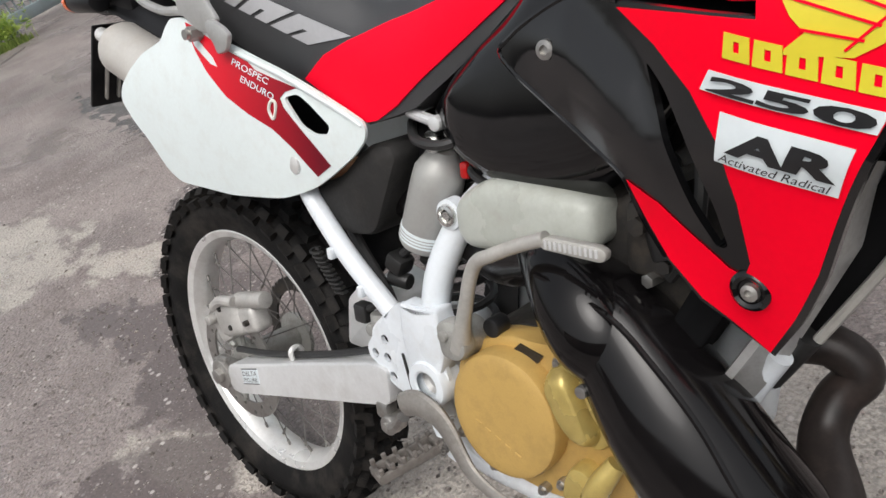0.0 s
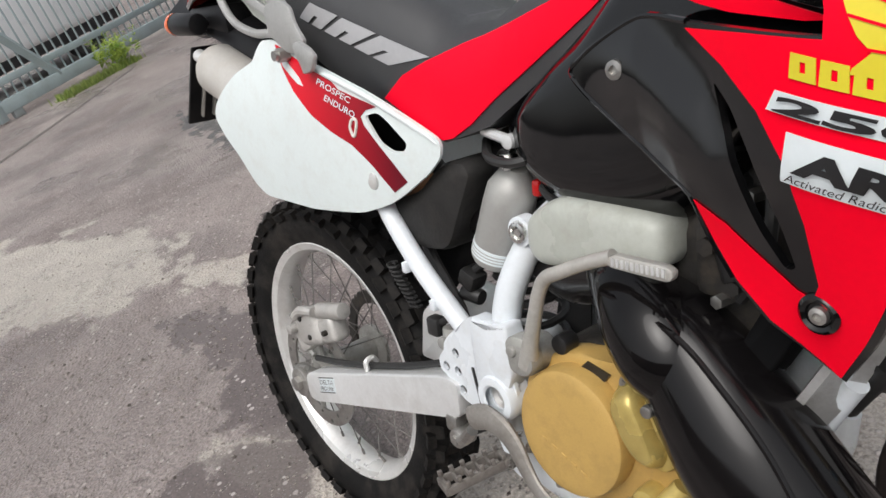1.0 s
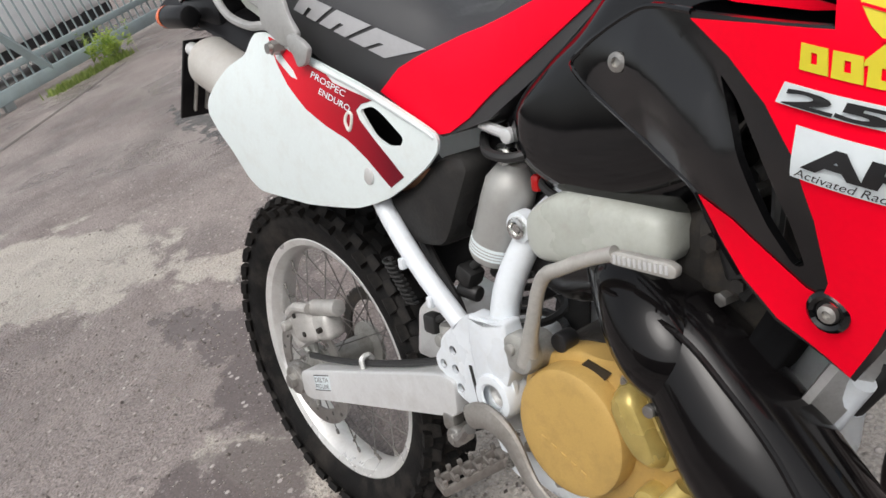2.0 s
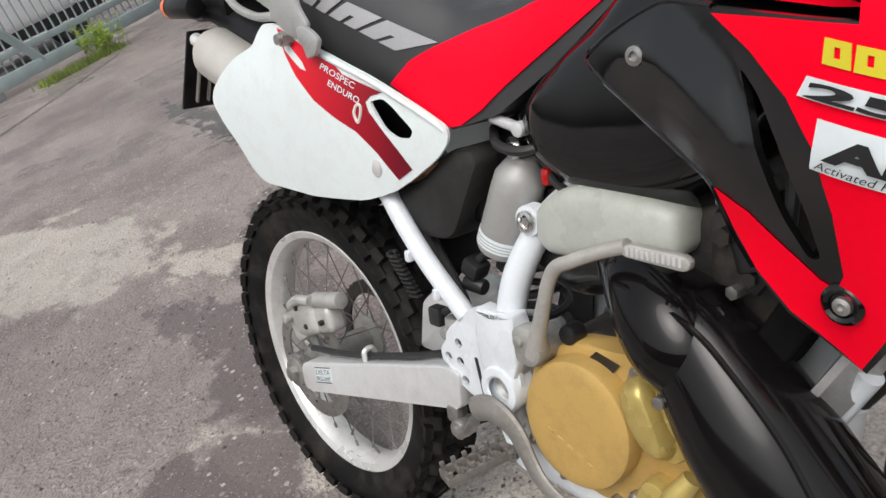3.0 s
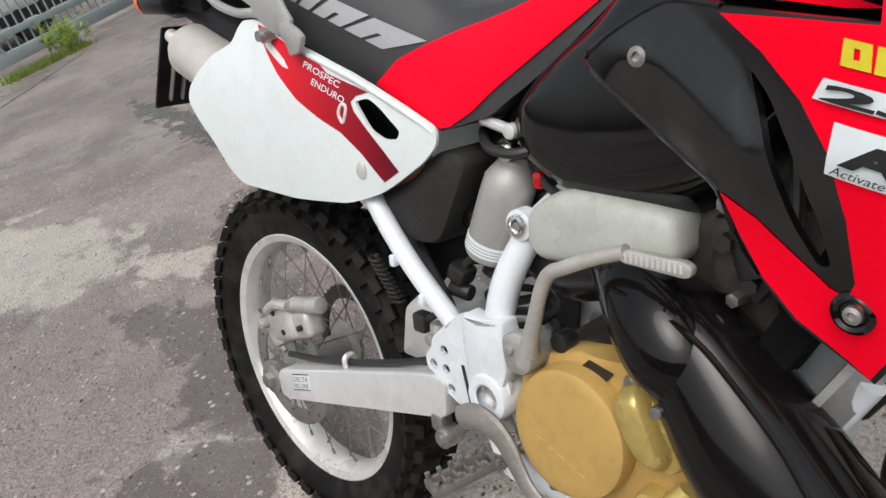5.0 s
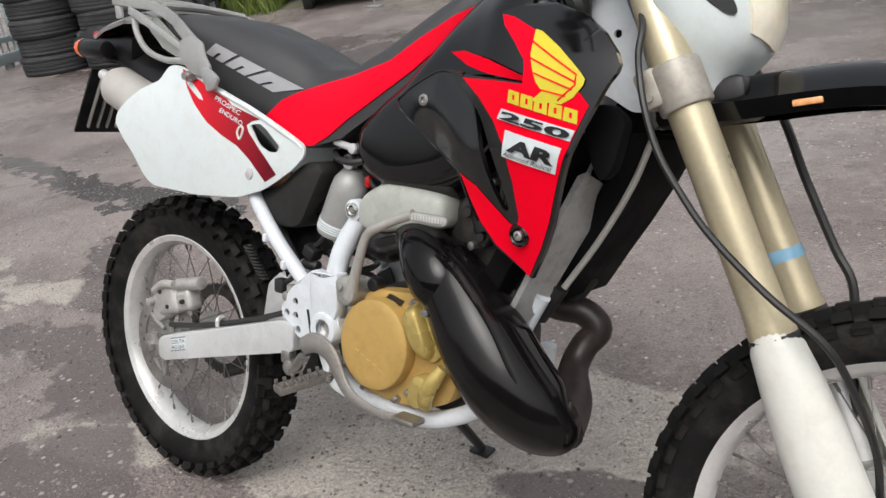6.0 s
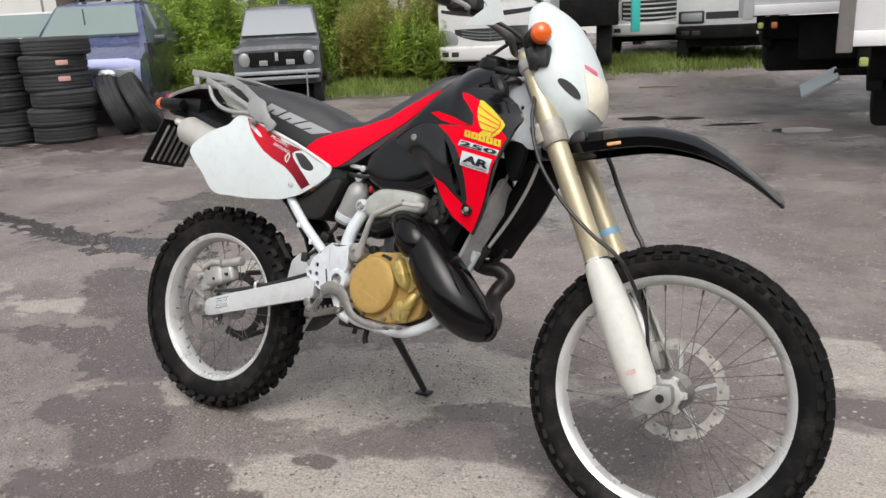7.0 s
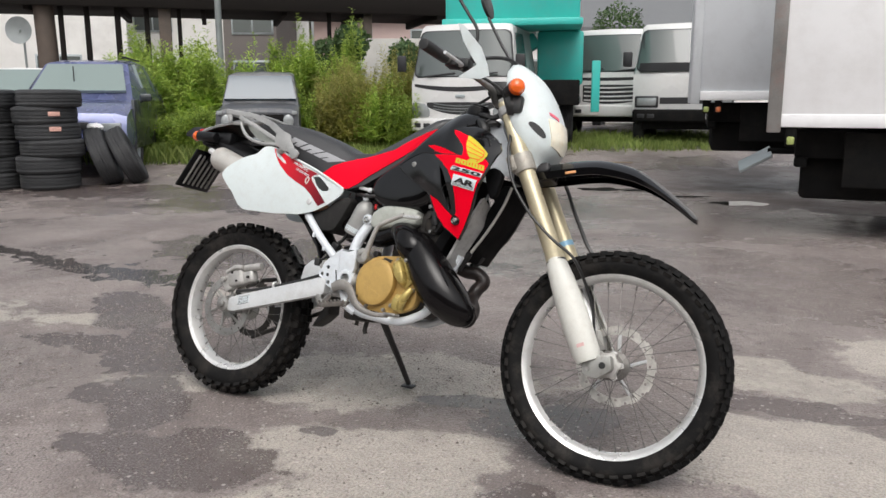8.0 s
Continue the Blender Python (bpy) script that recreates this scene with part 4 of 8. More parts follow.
part("brake_light_switch", bm, M["hose"], bike)
flap = [(0.405, 0.05), (0.425, 0.10), (0.43, 0.030), (0.400, 0.000), (0.365, -0.022), (0.378, 0.004), (0.392, 0.026)]
part("chain_guard_flap", prism(B(), flap, -0.02, 0.05, 0.004), M["black_rough"], bike)

# ---- tail ----
rings = []
for x, z, w in ((-0.335, 0.676, 0.015), (-0.285, 0.686, 0.062), (-0.20, 0.700, 0.088), (-0.11, 0.714, 0.096), (0.0, 0.712, 0.10)):
    rings.append([(x, y * w, z + 0.014 - 0.030 * abs(y) ** 2) for y in np.linspace(-1, 1, 9)] + [(x, y * w * 0.96, z + 0.007 - 0.030 * abs(y) ** 2) for y in np.linspace(1, -1, 9)])
part("rear_mudguard", loft(B(), rings), M["rack"], bike, "pale grey rear mudguard", 60)
bm = B()
box(bm, (-0.20, 0, 0.640), (0.16, 0.14, 0.06), 0.02)
part("tail_unit", bm, M["black_satin"], bike)
bm = B()
box(bm, (-0.295, 0, 0.66), (0.05, 0.10, 0.05), 0.012)
part("tail_light", bm, M["red_lens"], bike)
for s in (-1, 1):
    bm = B()
    cyl(bm, (-0.165, s * 0.098, 0.636), (-0.255, s * 0.098, 0.640), 0.019, 0.0205, 18, 0.004)
    cyl(bm, (-0.19, s * 0.03, 0.637), (-0.19, s * 0.09, 0.637), 0.007, seg=8)
    sig = part("turn_signal", bm, M["black_satin"], bike, "rear indicator with orange lens")
    bm = B()
    lathe(bm, [(0.0205, 0.0), (0.0205, 0.012), (0.017, 0.022), (0.0, 0.027)], 18, Matrix.Translation((-0.255, s * 0.098, 0.640)) @ Matrix.Rotation(radians(90), 4, "Z"))
    part("lens", bm, M["orange"], sig, "orange lens")
plate_m = pose(-0.335, 0.02, 0.520, 0, 31, 0)
bm = box(B(), (0, 0, 0), (0.008, 0.175, 0.175), 0.003)
tail_plate = part("plate_holder", bm, M["black_satin"], bike, "black number plate holder seen from its ribbed back", m=plate_m)
for y in (-0.06, -0.036, -0.012, 0.012, 0.036, 0.060):
    part("rib", box(B(), (0.007, y, 0.0), (0.010, 0.005, 0.14), 0.002), M["kick"], tail_plate)
part("plate_arm", box(B(), (0.03, 0, 0.10), (0.03, 0.06, 0.09), 0.008), M["black_satin"], tail_plate)

# rack
for s in (-1, 1):
    bm = B()
    rail = [(-0.127, 0.7505), (0.030, 0.7300), (0.078, 0.7160), (0.130, 0.6975), (0.205, 0.6560), (0.222, 0.6400), (0.200, 0.6280), (0.182, 0.6400), (0.112, 0.6810), (0.060, 0.7000), (0.020, 0.7120), (-0.125, 0.7290)]
    prism(bm, round_poly(rail, 0.006), -0.109, -0.101, 0.002)
    for v in bm.verts:
        v.co.y -= 0.030 * ss(0.03, 0.2, v.co.x)
    r = part("rack_rail", bm if s < 0 else mirrored(bm), M["rack"], bike, "grey aluminium luggage rack rail")
    bm = B()
    tube(bm, [(0.205, -0.138, 0.606), (0.153, -0.134, 0.612), (0.099, -0.130, 0.614), (0.029, -0.124, 0.632), (-0.016, -0.118, 0.666), (-0.040, -0.110, 0.705)], 0.0065, seg=10)
    part("rack_strut", bm if s < 0 else mirrored(bm), M["rack"], r)
    bm = sheet(B(), round_poly([(-0.040, 0.716), (0.016, 0.700), (0.060, 0.676), (0.150, 0.634), (0.165, 0.618), (0.100, 0.622), (0.036, 0.640), (-0.008, 0.672)], 0.006), lambda x, z: -0.092 - 0.020 * ss(0.0, 0.15, x), 0.004, step=0.02)
    part("rack_web", bm if s < 0 else mirrored(bm), M["tank_grey"], r, "flat grey web between the rack bars")
    bm = prism(B(), round_poly([(-0.040, 0.722), (0.016, 0.701), (0.152, 0.640), (0.150, 0.625), (0.010, 0.686), (-0.042, 0.706)], 0.003), -0.124, -0.117, 0.002)
    part("rack_bar", bm if s < 0 else mirrored(bm), M["rack"], r)
    bm = prism(B(), round_poly([(-0.118, 0.728), (-0.096, 0.726), (-0.092, 0.700), (-0.112, 0.700)], 0.003), -0.108, -0.100, 0.002)
    part("rack_leg", bm if s < 0 else mirrored(bm), M["rack"], r)
    bm = B()
    prism(bm, round_poly([(0.246, 0.598), (0.262, 0.600), (0.284, 0.590), (0.296, 0.580), (0.284, 0.560), (0.262, 0.556), (0.258, 0.570), (0.246, 0.582)], 0.006), -0.156, -0.147, 0.003)
    part("rack_hook", bm if s < 0 else mirrored(bm), M["rack"], r, "grey hooked rack bracket")
    bm = B()
    prism(bm, round_poly([(0.172, 0.650), (0.210, 0.658), (0.240, 0.645), (0.246, 0.622), (0.266, 0.598), (0.244, 0.582), (0.218, 0.584), (0.172, 0.612)], 0.008), -0.149, -0.141, 0.003)
    part("rack_plate", bm if s < 0 else mirrored(bm), M["rack"], r)
    bm = B()
    cyl(bm, (0.206, -0.158, 0.583), (0.206, -0.135, 0.583), 0.010, seg=6)
    cyl(bm, (0.206, -0.164, 0.583), (0.206, -0.158, 0.583), 0.007, seg=12)
    part("rack_bolt", bm if s < 0 else mirrored(bm), M["steel"], r)
for x, z in ((-0.105, 0.732), (-0.02, 0.733), (0.05, 0.722)):
    part("rack_crossbar", tube(B(), [(x, -0.10, z), (x, 0, z + 0.004), (x, 0.10, z)], 0.008, seg=8), M["rack"], bike)

# muffler
bm = B()
lathe(bm, [(0.0, -0.205), (0.026, -0.205), (0.039, -0.199), (0.0455, -0.185), (0.0465, 0.10), (0.0465, 0.20), (0.030, 0.25), (0, 0.25)], 32,
      Matrix.Translation((0.040, -0.088, 0.496)) @ rot_to((0.944, 0.0, -0.33)) @ Matrix.Rotation(radians(90), 4, "X"))
muf = part("muffler", bm, M["muffler"], bike, "brushed metal muffler under the side panel")
part("outlet", cyl(B(), (-0.150, -0.100, 0.572), (-0.183, -0.101, 0.584), 0.012, seg=16, bevel=0.002), M["rim"], muf)
part("mid_pipe", tube(B(), [(0.245, -0.095, 0.445), (0.30, -0.085, 0.415), (0.36, -0.07, 0.40), (0.45, -0.05, 0.37), (0.48, -0.048, 0.36)], 0.021), M["copper"], bike, "rust-brown exhaust mid pipe")
# ---- tank and shrouds ----
TANK = [(0.570, 0.462, 0.496, 0.084), (0.604, 0.434, 0.528, 0.103), (0.648, 0.411, 0.564, 0.112), (0.705, 0.399, 0.608, 0.116), (0.78, 0.402, 0.700, 0.120), (0.83, 0.434, 0.748, 0.126),
        (0.875, 0.49, 0.766, 0.134), (0.915, 0.51, 0.766, 0.134), (0.945, 0.53, 0.750, 0.126), (0.970, 0.56, 0.712, 0.104), (0.982, 0.60, 0.670, 0.070)]
rings = []
for x, zb, zt, w in smooth_path(TANK, 5):
    ring = []
    for k in range(36):
        a = 2 * math.pi * k / 36
        c, s = math.cos(a), math.sin(a)
        p = 0.42
        yy = w * math.copysign(abs(c) ** p, c)
        up = math.copysign(abs(s) ** 0.48, s)
        zz = (zb + zt) / 2 + (zt - zb) / 2 * up
        if up > 0:
            yy *= 1 - 0.55 * up ** 2 * ss(0.70, 0.85, x)
        ring.append((x, yy, zz))
    rings.append(ring)
part("fuel_tank", loft(B(), rings), M["black"], bike, "black glossy fuel tank", 60)
bm = B()
cyl(bm, (0.90, 0.0, 0.760), (0.905, 0.0, 0.792), 0.042, 0.038, 24, 0.006)
cyl(bm, (0.905, 0.0, 0.79), (0.907, 0.0, 0.80), 0.03, seg=24, bevel=0.003)
part("fuel_cap", bm, M["black_satin"], bike)
bm = B()
tube(bm, [(0.925, -0.05, 0.735), (0.955, -0.068, 0.722), (0.972, -0.075, 0.700), (0.980, -0.070, 0.672)], [0.012, 0.017, 0.018, 0.010], seg=10)
tube(bm, [(0.950, -0.06, 0.712), (0.975, -0.062, 0.722), (0.995, -0.055, 0.728), (1.010, -0.045, 0.722)], [0.009, 0.011, 0.010, 0.007], seg=10)
tube(bm, [(0.91, -0.02, 0.764), (0.945, -0.04, 0.757), (0.975, -0.03, 0.752), (1.0, -0.02, 0.770)], 0.009, seg=10)
tube(bm, [(0.945, -0.075, 0.690), (0.960, -0.080, 0.714), (0.985, -0.074, 0.736)], 0.004, seg=6)
part("wiring_boot", bm, M["hose"], bike)


def y_shroud(x, z):
    y = -(0.139 + 0.072 * ss(0.74, 0.99, x))
    y += 0.32 * max(0, 0.50 - z) * ss(0.80, 0.95, x)
    y += 4.5 * max(0, z - 0.575) ** 2 * ss(0.78, 0.98, x)
    # the scoop: swelling to a crest, then falling at a crease to the vent
    mid = float(np.interp(x, [0.72, 0.80, 0.87, 0.925], [0.560, 0.556, 0.512, 0.43]))
    q = (z - mid) / (0.050 if z > mid else 0.090)
    if abs(q) < 1:
        y -= 0.015 * (1 - q * q) ** 2 * ss(0.705, 0.80, x) * (1 - ss(0.835, 0.925, x))
    return y + 1.2 * max(0, x - 1.03) ** 2


shroud_out = [(0.712, 0.556), (0.728, 0.569), (0.746, 0.580), (0.785, 0.598), (0.810, 0.602), (0.852, 0.597), (0.974, 0.586), (0.973, 0.602), (0.969, 0.616), (0.945, 0.639), (0.917, 0.662), (0.902, 0.680), (0.935, 0.689), (0.978, 0.690), (1.030, 0.672), (1.066, 0.648), (1.089, 0.624), (1.096, 0.610), (1.094, 0.600),
              (1.086, 0.588), (1.072, 0.560), (1.056, 0.528), (1.035, 0.478), (1.008, 0.413), (0.985, 0.368), (0.961, 0.328), (0.945, 0.337), (0.902, 0.364), (0.878, 0.397), (0.863, 0.430), (0.853, 0.463), (0.828, 0.479), (0.796, 0.496), (0.754, 0.522), (0.729, 0.538)]
red_main = [(0.852, 0.5925), (0.916, 0.589), (0.973, 0.5845), (0.972, 0.602), (0.968, 0.615), (0.944, 0.638), (0.916, 0.661), (0.906, 0.676), (0.926, 0.672), (0.974, 0.651), (1.022, 0.610), (1.066, 0.562), (1.051, 0.528), (1.030, 0.479), (1.003, 0.415), (0.980, 0.370), (0.958, 0.331),
            (0.944, 0.341), (0.905, 0.367), (0.882, 0.397), (0.867, 0.431), (0.857, 0.461), (0.886, 0.447), (0.913, 0.421), (0.934, 0.402), (0.946, 0.398), (0.954, 0.412), (0.956, 0.461), (0.950, 0.502), (0.925, 0.538), (0.892, 0.567)]
red_flash = [(0.800, 0.630), (0.83, 0.631), (0.872, 0.620), (0.92, 0.602), (0.955, 0.590), (0.93, 0.591), (0.875, 0.600), (0.838, 0.611)]
vent = round_poly([(0.882, 0.556), (0.900, 0.538), (0.922, 0.500), (0.935, 0.455), (0.938, 0.420), (0.928, 0.418), (0.915, 0.446), (0.905, 0.482), (0.893, 0.522)], 0.006)
for s in (-1, 1):
    bm = sheet(B(), shroud_out, y_shroud, 0.010, [vent], step=0.006)
    shr = part("shroud", bm if s < 0 else mirrored(bm), M["black_panel"], bike, "black radiator shroud with red graphic", 50)
    bm = sheet(B(), red_main, lambda x, z: y_shroud(x, z) - 0.0014, 0.001, step=0.016)
    part("shroud_graphic", bm if s < 0 else mirrored(bm), M["red"], shr, "red graphic", 50)
    for x, z, r in ((0.777, 0.560, 0.0085), (0.951, 0.388, 0.0065)):
        bm = B()
        y = y_shroud(x, z) - (-0.003 if x < 0.8 else 0.003)
        lathe(bm, [(0.0, -0.004), (r * 0.45, -0.004), (r * 0.5, -0.007), (r, -0.006), (r * 1.05, 0.0), (r, 0.006)], 20, Matrix.Translation((x, y, z)))
        part("shroud_bolt", bm if s < 0 else mirrored(bm), M["steel"], shr)
    bm = lathe(B(), [(0.0, 0.001), (0.0085, 0.001), (0.0095, -0.001), (0.0125, -0.0025), (0.0155, 0.0005), (0.0155, 0.010)], 28, Matrix.Translation((0.950, y_shroud(0.95, 0.389) - 0.005, 0.388)))
    part("bolt_cup", bm if s < 0 else mirrored(bm), M["black"], shr)
    # rolled rear edge
    edge = [(0.852, 0.597), (0.810, 0.602), (0.785, 0.598), (0.746, 0.580), (0.728, 0.569), (0.713, 0.556), (0.729, 0.5385), (0.754, 0.5225), (0.796, 0.4965), (0.828, 0.4795), (0.853, 0.4635), (0.863, 0.430), (0.878, 0.398)]
    bm = tube(B(), [(x, y_shroud(x, z) + 0.0015, z) for x, z in edge], 0.0030, seg=8, n=3)
    part("shroud_lip", bm if s < 0 else mirrored(bm), M["black"], shr)
    # tank flash, painted on the tank's flank
    bm = sheet(B(), red_flash, lambda x, z: -0.1445 + 0.35 * max(0, 0.85 - x), 0.004)
    part("tank_graphic", bm if s < 0 else mirrored(bm), M["red"], shr)
    # wing mark: a plain yellow shape crossed by thin red lines
    mark = [(0.972, 0.6536), (0.975, 0.640), (0.9775, 0.622), (0.983, 0.608), (0.988, 0.597), (0.994, 0.586), (1.003, 0.5765), (0.992, 0.5675), (0.991, 0.564), (1.031, 0.562), (1.046, 0.570), (1.057, 0.584), (1.059, 0.592), (1.052, 0.600), (1.037, 0.613), (1.018, 0.628), (0.997, 0.642), (0.982, 0.651)]
    bm = sheet(B(), mark, lambda x, z: y_shroud(x, z) - 0.0030, 0.001, step=0.008)
    part("wing_mark", bm if s < 0 else mirrored(bm), M["yellow"], shr, "plain yellow wing-shaped mark")
    for a, b in (((0.974, 0.6385), (1.047, 0.5975)), ((0.980, 0.6165), (1.047, 0.5885)), ((0.9875, 0.5985), (1.044, 0.5795)), ((1.000, 0.5785), (1.036, 0.5715)), ((1.047, 0.5975), (1.047, 0.5840)), ((1.048, 0.5860), (1.026, 0.5660))):
        d = Vector((b[0] - a[0], b[1] - a[1])).normalized()
        w = Vector((-d.y, d.x)) * 0.0008
        line = [(a[0] - w.x, a[1] - w.y), (b[0] - w.x, b[1] - w.y), (b[0] + w.x, b[1] + w.y), (a[0] + w.x, a[1] + w.y)]
        bm = sheet(B(), line, lambda x, z: y_shroud(x, z) - 0.0040, 0.001, step=0.008)
        part("mark_line", bm if s < 0 else mirrored(bm), M["red"], shr)
    # maker's name as plain yellow bars
    for k in range(5):
        x0, z0 = 0.9525 + 0.0208 * k, 0.5775 - 0.0046 * k
        bar = [(x0, z0), (x0 + 0.0175, z0 - 0.0038), (x0 + 0.0180, z0 - 0.0200), (x0 - 0.001, z0 - 0.0160)]
        hole = [(x0 + 0.0068, z0 - 0.0058), (x0 + 0.0108, z0 - 0.0067), (x0 + 0.0108, z0 - 0.0135), (x0 + 0.0066, z0 - 0.0126)]
        bm = sheet(B(), bar, lambda x, z: y_shroud(x, z) - 0.0028, 0.001, [hole], step=0.008)
        part("name_bar", bm if s < 0 else mirrored(bm), M["yellow"], shr)
    if s < 0:
        num = [(0.9415, 0.5535), (1.052, 0.5315), (1.0465, 0.5185), (0.9345, 0.5405)]
        part("number_backing", sheet(B(), num, lambda x, z: y_shroud(x, z) - 0.0032, 0.001, step=0.008), M["decal_white"], shr)
        part("lettering", lay_words("250", (0.9405, 0.5412), (0.104, -0.0205), (0.0045, 0.0095), y_shroud, 0.0056, 0.0, 0.035), M["decal_black"], shr, "black 250 numerals")
        badge = [(0.951, 0.5270), (1.036, 0.5095), (1.025, 0.4765), (0.946, 0.4930)]
        bob = part("ar_sticker", sheet(B(), badge, lambda x, z: y_shroud(x, z) - 0.0034, 0.001, step=0.008), M["decal_white"], shr, "pale sticker with black AR letters")
        part("lettering", lay_words("AR", (0.9555, 0.5020), (0.070, -0.0150), (0.0015, 0.0160), y_shroud, 0.0056, 0.15, 0.05), M["decal_black"], bob)
        part("lettering", lay_words("Activated Radical", (0.950, 0.4945), (0.072, -0.0155), (0.001, 0.0060), y_shroud, 0.0056, 0.35), M["decal_black"], bob)

# the shrouds stand a little further ahead towards their lower tip
for shr in [o for o in bike.children if o.name.split(".")[0] == "shroud"]:
    for o in [shr, *shr.children_recursive]:
        for v in o.data.vertices:
            if o.name.split(".")[0] != "tank_graphic":
                v.co.x += (0.002 + 0.012 * (1 - ss(0.36, 0.50, v.co.z))) * ss(0.74, 0.90, v.co.x)

# radiators and guards
RAD = [(1.092, 0.525), (1.060, 0.455), (1.025, 0.390), (0.992, 0.335), (0.956, 0.268), (0.926, 0.285), (0.990, 0.405), (1.050, 0.530)]
rad = part("radiator", prism(B(), round_poly([(x - 0.075, z) for x, z in RAD], 0.008), -0.110, -0.050, 0.005), M["rad"], bike, "black radiator behind its guard")
rad = part("radiator", prism(B(), round_poly(RAD, 0.008), -0.040, 0.128, 0.005), M["rad"], bike, "black radiator behind its guard")
for s in (-1, 1):
    bm = B()
    prism(bm, round_poly([(1.020, 0.560), (1.060, 0.566), (1.085, 0.545), (1.072, 0.480), (1.055, 0.465), (1.040, 0.490)], 0.01), -0.140, -0.112, 0.004)
    part("radiator_side", bm if s < 0 else mirrored(bm), M["rad"], rad)
    part("coolant_hose", cyl(B(), (0.965, s * 0.05, 0.30), (0.93, s * 0.045, 0.245), 0.014, seg=12), M["hose"], rad)
# dusty plate between shroud and radiator
bm = B()
face = [(1.020, -0.108, 0.475), (1.008, -0.020, 0.452), (0.999, -0.042, 0.385), (0.953, -0.067, 0.277), (0.930, -0.088, 0.238), (0.915, -0.100, 0.258), (0.955, -0.118, 0.325), (0.998, -0.131, 0.406)]
f = bm.faces.new([bm.verts.new(p) for p in face])
top = bmesh.ops.extrude_face_region(bm, geom=[f])
bmesh.ops.translate(bm, verts=[v for v in top["geom"] if isinstance(v, bmesh.types.BMVert)], vec=(-0.012, 0, -0.006))
part("radiator_plate", bm, M["clamp"], bike, "dusty grey plate beside the radiator")
part("down_tube", tube(B(), [(0.950, -0.072, 0.285), (0.928, -0.066, 0.245), (0.900, -0.060, 0.19), (0.880, -0.06, 0.13)], 0.0115, seg=14), M["frame"], bike, "white frame down tube")
part("radiator_stay", tube(B(), [(1.088, -0.060, 0.520), (1.062, -0.052, 0.455), (1.020, -0.050, 0.375), (0.975, -0.058, 0.300)], 0.005, seg=8), M["kick"], bike)

# ---- engine ----
eng = part("crankcase", prism(B(), round_poly([(0.575, 0.13), (0.59, 0.215), (0.66, 0.255), (0.80, 0.262), (0.86, 0.20), (0.86, 0.12), (0.80, 0.062), (0.64, 0.062)], 0.02), -0.088, 0.10, 0.012), M["engine"], bike, "dark alloy engine")
part("cylinder", box(B(), (0.80, -0.005, 0.335), (0.14, 0.15, 0.16), 0.02, Matrix.Rotation(radians(-20), 4, "Y")), M["engine"], eng)
part("cylinder_head", box(B(), (0.835, -0.005, 0.435), (0.12, 0.13, 0.06), 0.015, Matrix.Rotation(radians(-20), 4, "Y")), M["engine"], eng)
bm = B()
tube(bm, [(0.835, -0.05, 0.47), (0.855, -0.085, 0.43), (0.862, -0.095, 0.395), (0.855, -0.09, 0.36)], 0.009, seg=8)
cyl(bm, (0.845, -0.095, 0.415), (0.862, -0.1, 0.37), 0.018, seg=12, bevel=0.003)
part("plug_lead", bm, M["hose"], eng)
bm = B()
box(bm, (0.842, -0.085, 0.385), (0.05, 0.05, 0.075), 0.012)
cyl(bm, (0.835, -0.118, 0.40), (0.835, -0.10, 0.40), 0.009, seg=6)
cyl(bm, (0.86, -0.115, 0.365), (0.86, -0.10, 0.365), 0.007, seg=6)
part("power_valve_housing", bm, M["engine"], eng)
part("carburettor", cyl(B(), (0.66, -0.01, 0.345), (0.74, -0.01, 0.335), 0.036, seg=20, bevel=0.006), M["engine"], eng)
part("float_bowl", box(B(), (0.70, -0.01, 0.290), (0.060, 0.075, 0.075), 0.014), M["engine"], eng)
part("intake_boot", tube(B(), [(0.50, 0, 0.40), (0.58, -0.01, 0.37), (0.665, -0.01, 0.345)], [0.05, 0.045, 0.037], seg=18), M["hose"], eng)
for x, y, z, r in ((0.832, -0.112, 0.432, 0.008), (0.868, -0.104, 0.446, 0.007), (0.846, -0.118, 0.350, 0.007), (0.872, -0.112, 0.402, 0.009)):
    part("head_bolt", cyl(B(), (x, y, z), (x + 0.004, y + 0.03, z), r, seg=6, bevel=0.001), M["steel"], eng)
part("plug_lead", tube(B(), [(0.880, -0.085, 0.470), (0.892, -0.108, 0.430), (0.886, -0.112, 0.388), (0.862, -0.104, 0.352)], 0.006, seg=8), M["hose"], eng)
# gold side cover
cov = round_poly([(0.592, 0.150), (0.602, 0.205), (0.632, 0.235), (0.665, 0.252), (0.725, 0.256), (0.765, 0.262), (0.798, 0.252), (0.815, 0.215), (0.826, 0.170), (0.838, 0.130), (0.828, 0.098), (0.780, 0.075), (0.72, 0.066), (0.650, 0.072), (0.605, 0.100)], 0.014)
gold = part("clutch_cover", prism(B(), cov, -0.122, -0.085, 0.006), M["gold"], eng, "gold painted clutch cover")
bm = B()
lathe(bm, [(0.0, -0.0125), (0.050, -0.0120), (0.0655, -0.0105), (0.0700, -0.0080), (0.0718, -0.003), (0.072, 0.016)], 64, Matrix.Translation((0.683, -0.137, 0.165)) @ Matrix.Scale(1.09, 4, (0.35, 0, 0.94)))
part("round_cover", bm, M["gold"], gold, "smooth round gold cover")
for k in range(5):
    x0, z0 = 0.651 + 0.0135 * k, 0.150 - 0.0058 * k
    part("embossed_bar", box(B(), (x0, -0.1490, z0), (0.0085, 0.0024, 0.0045), 0.001, Matrix.Rotation(radians(22), 4, "Y")), M["gold"], gold)
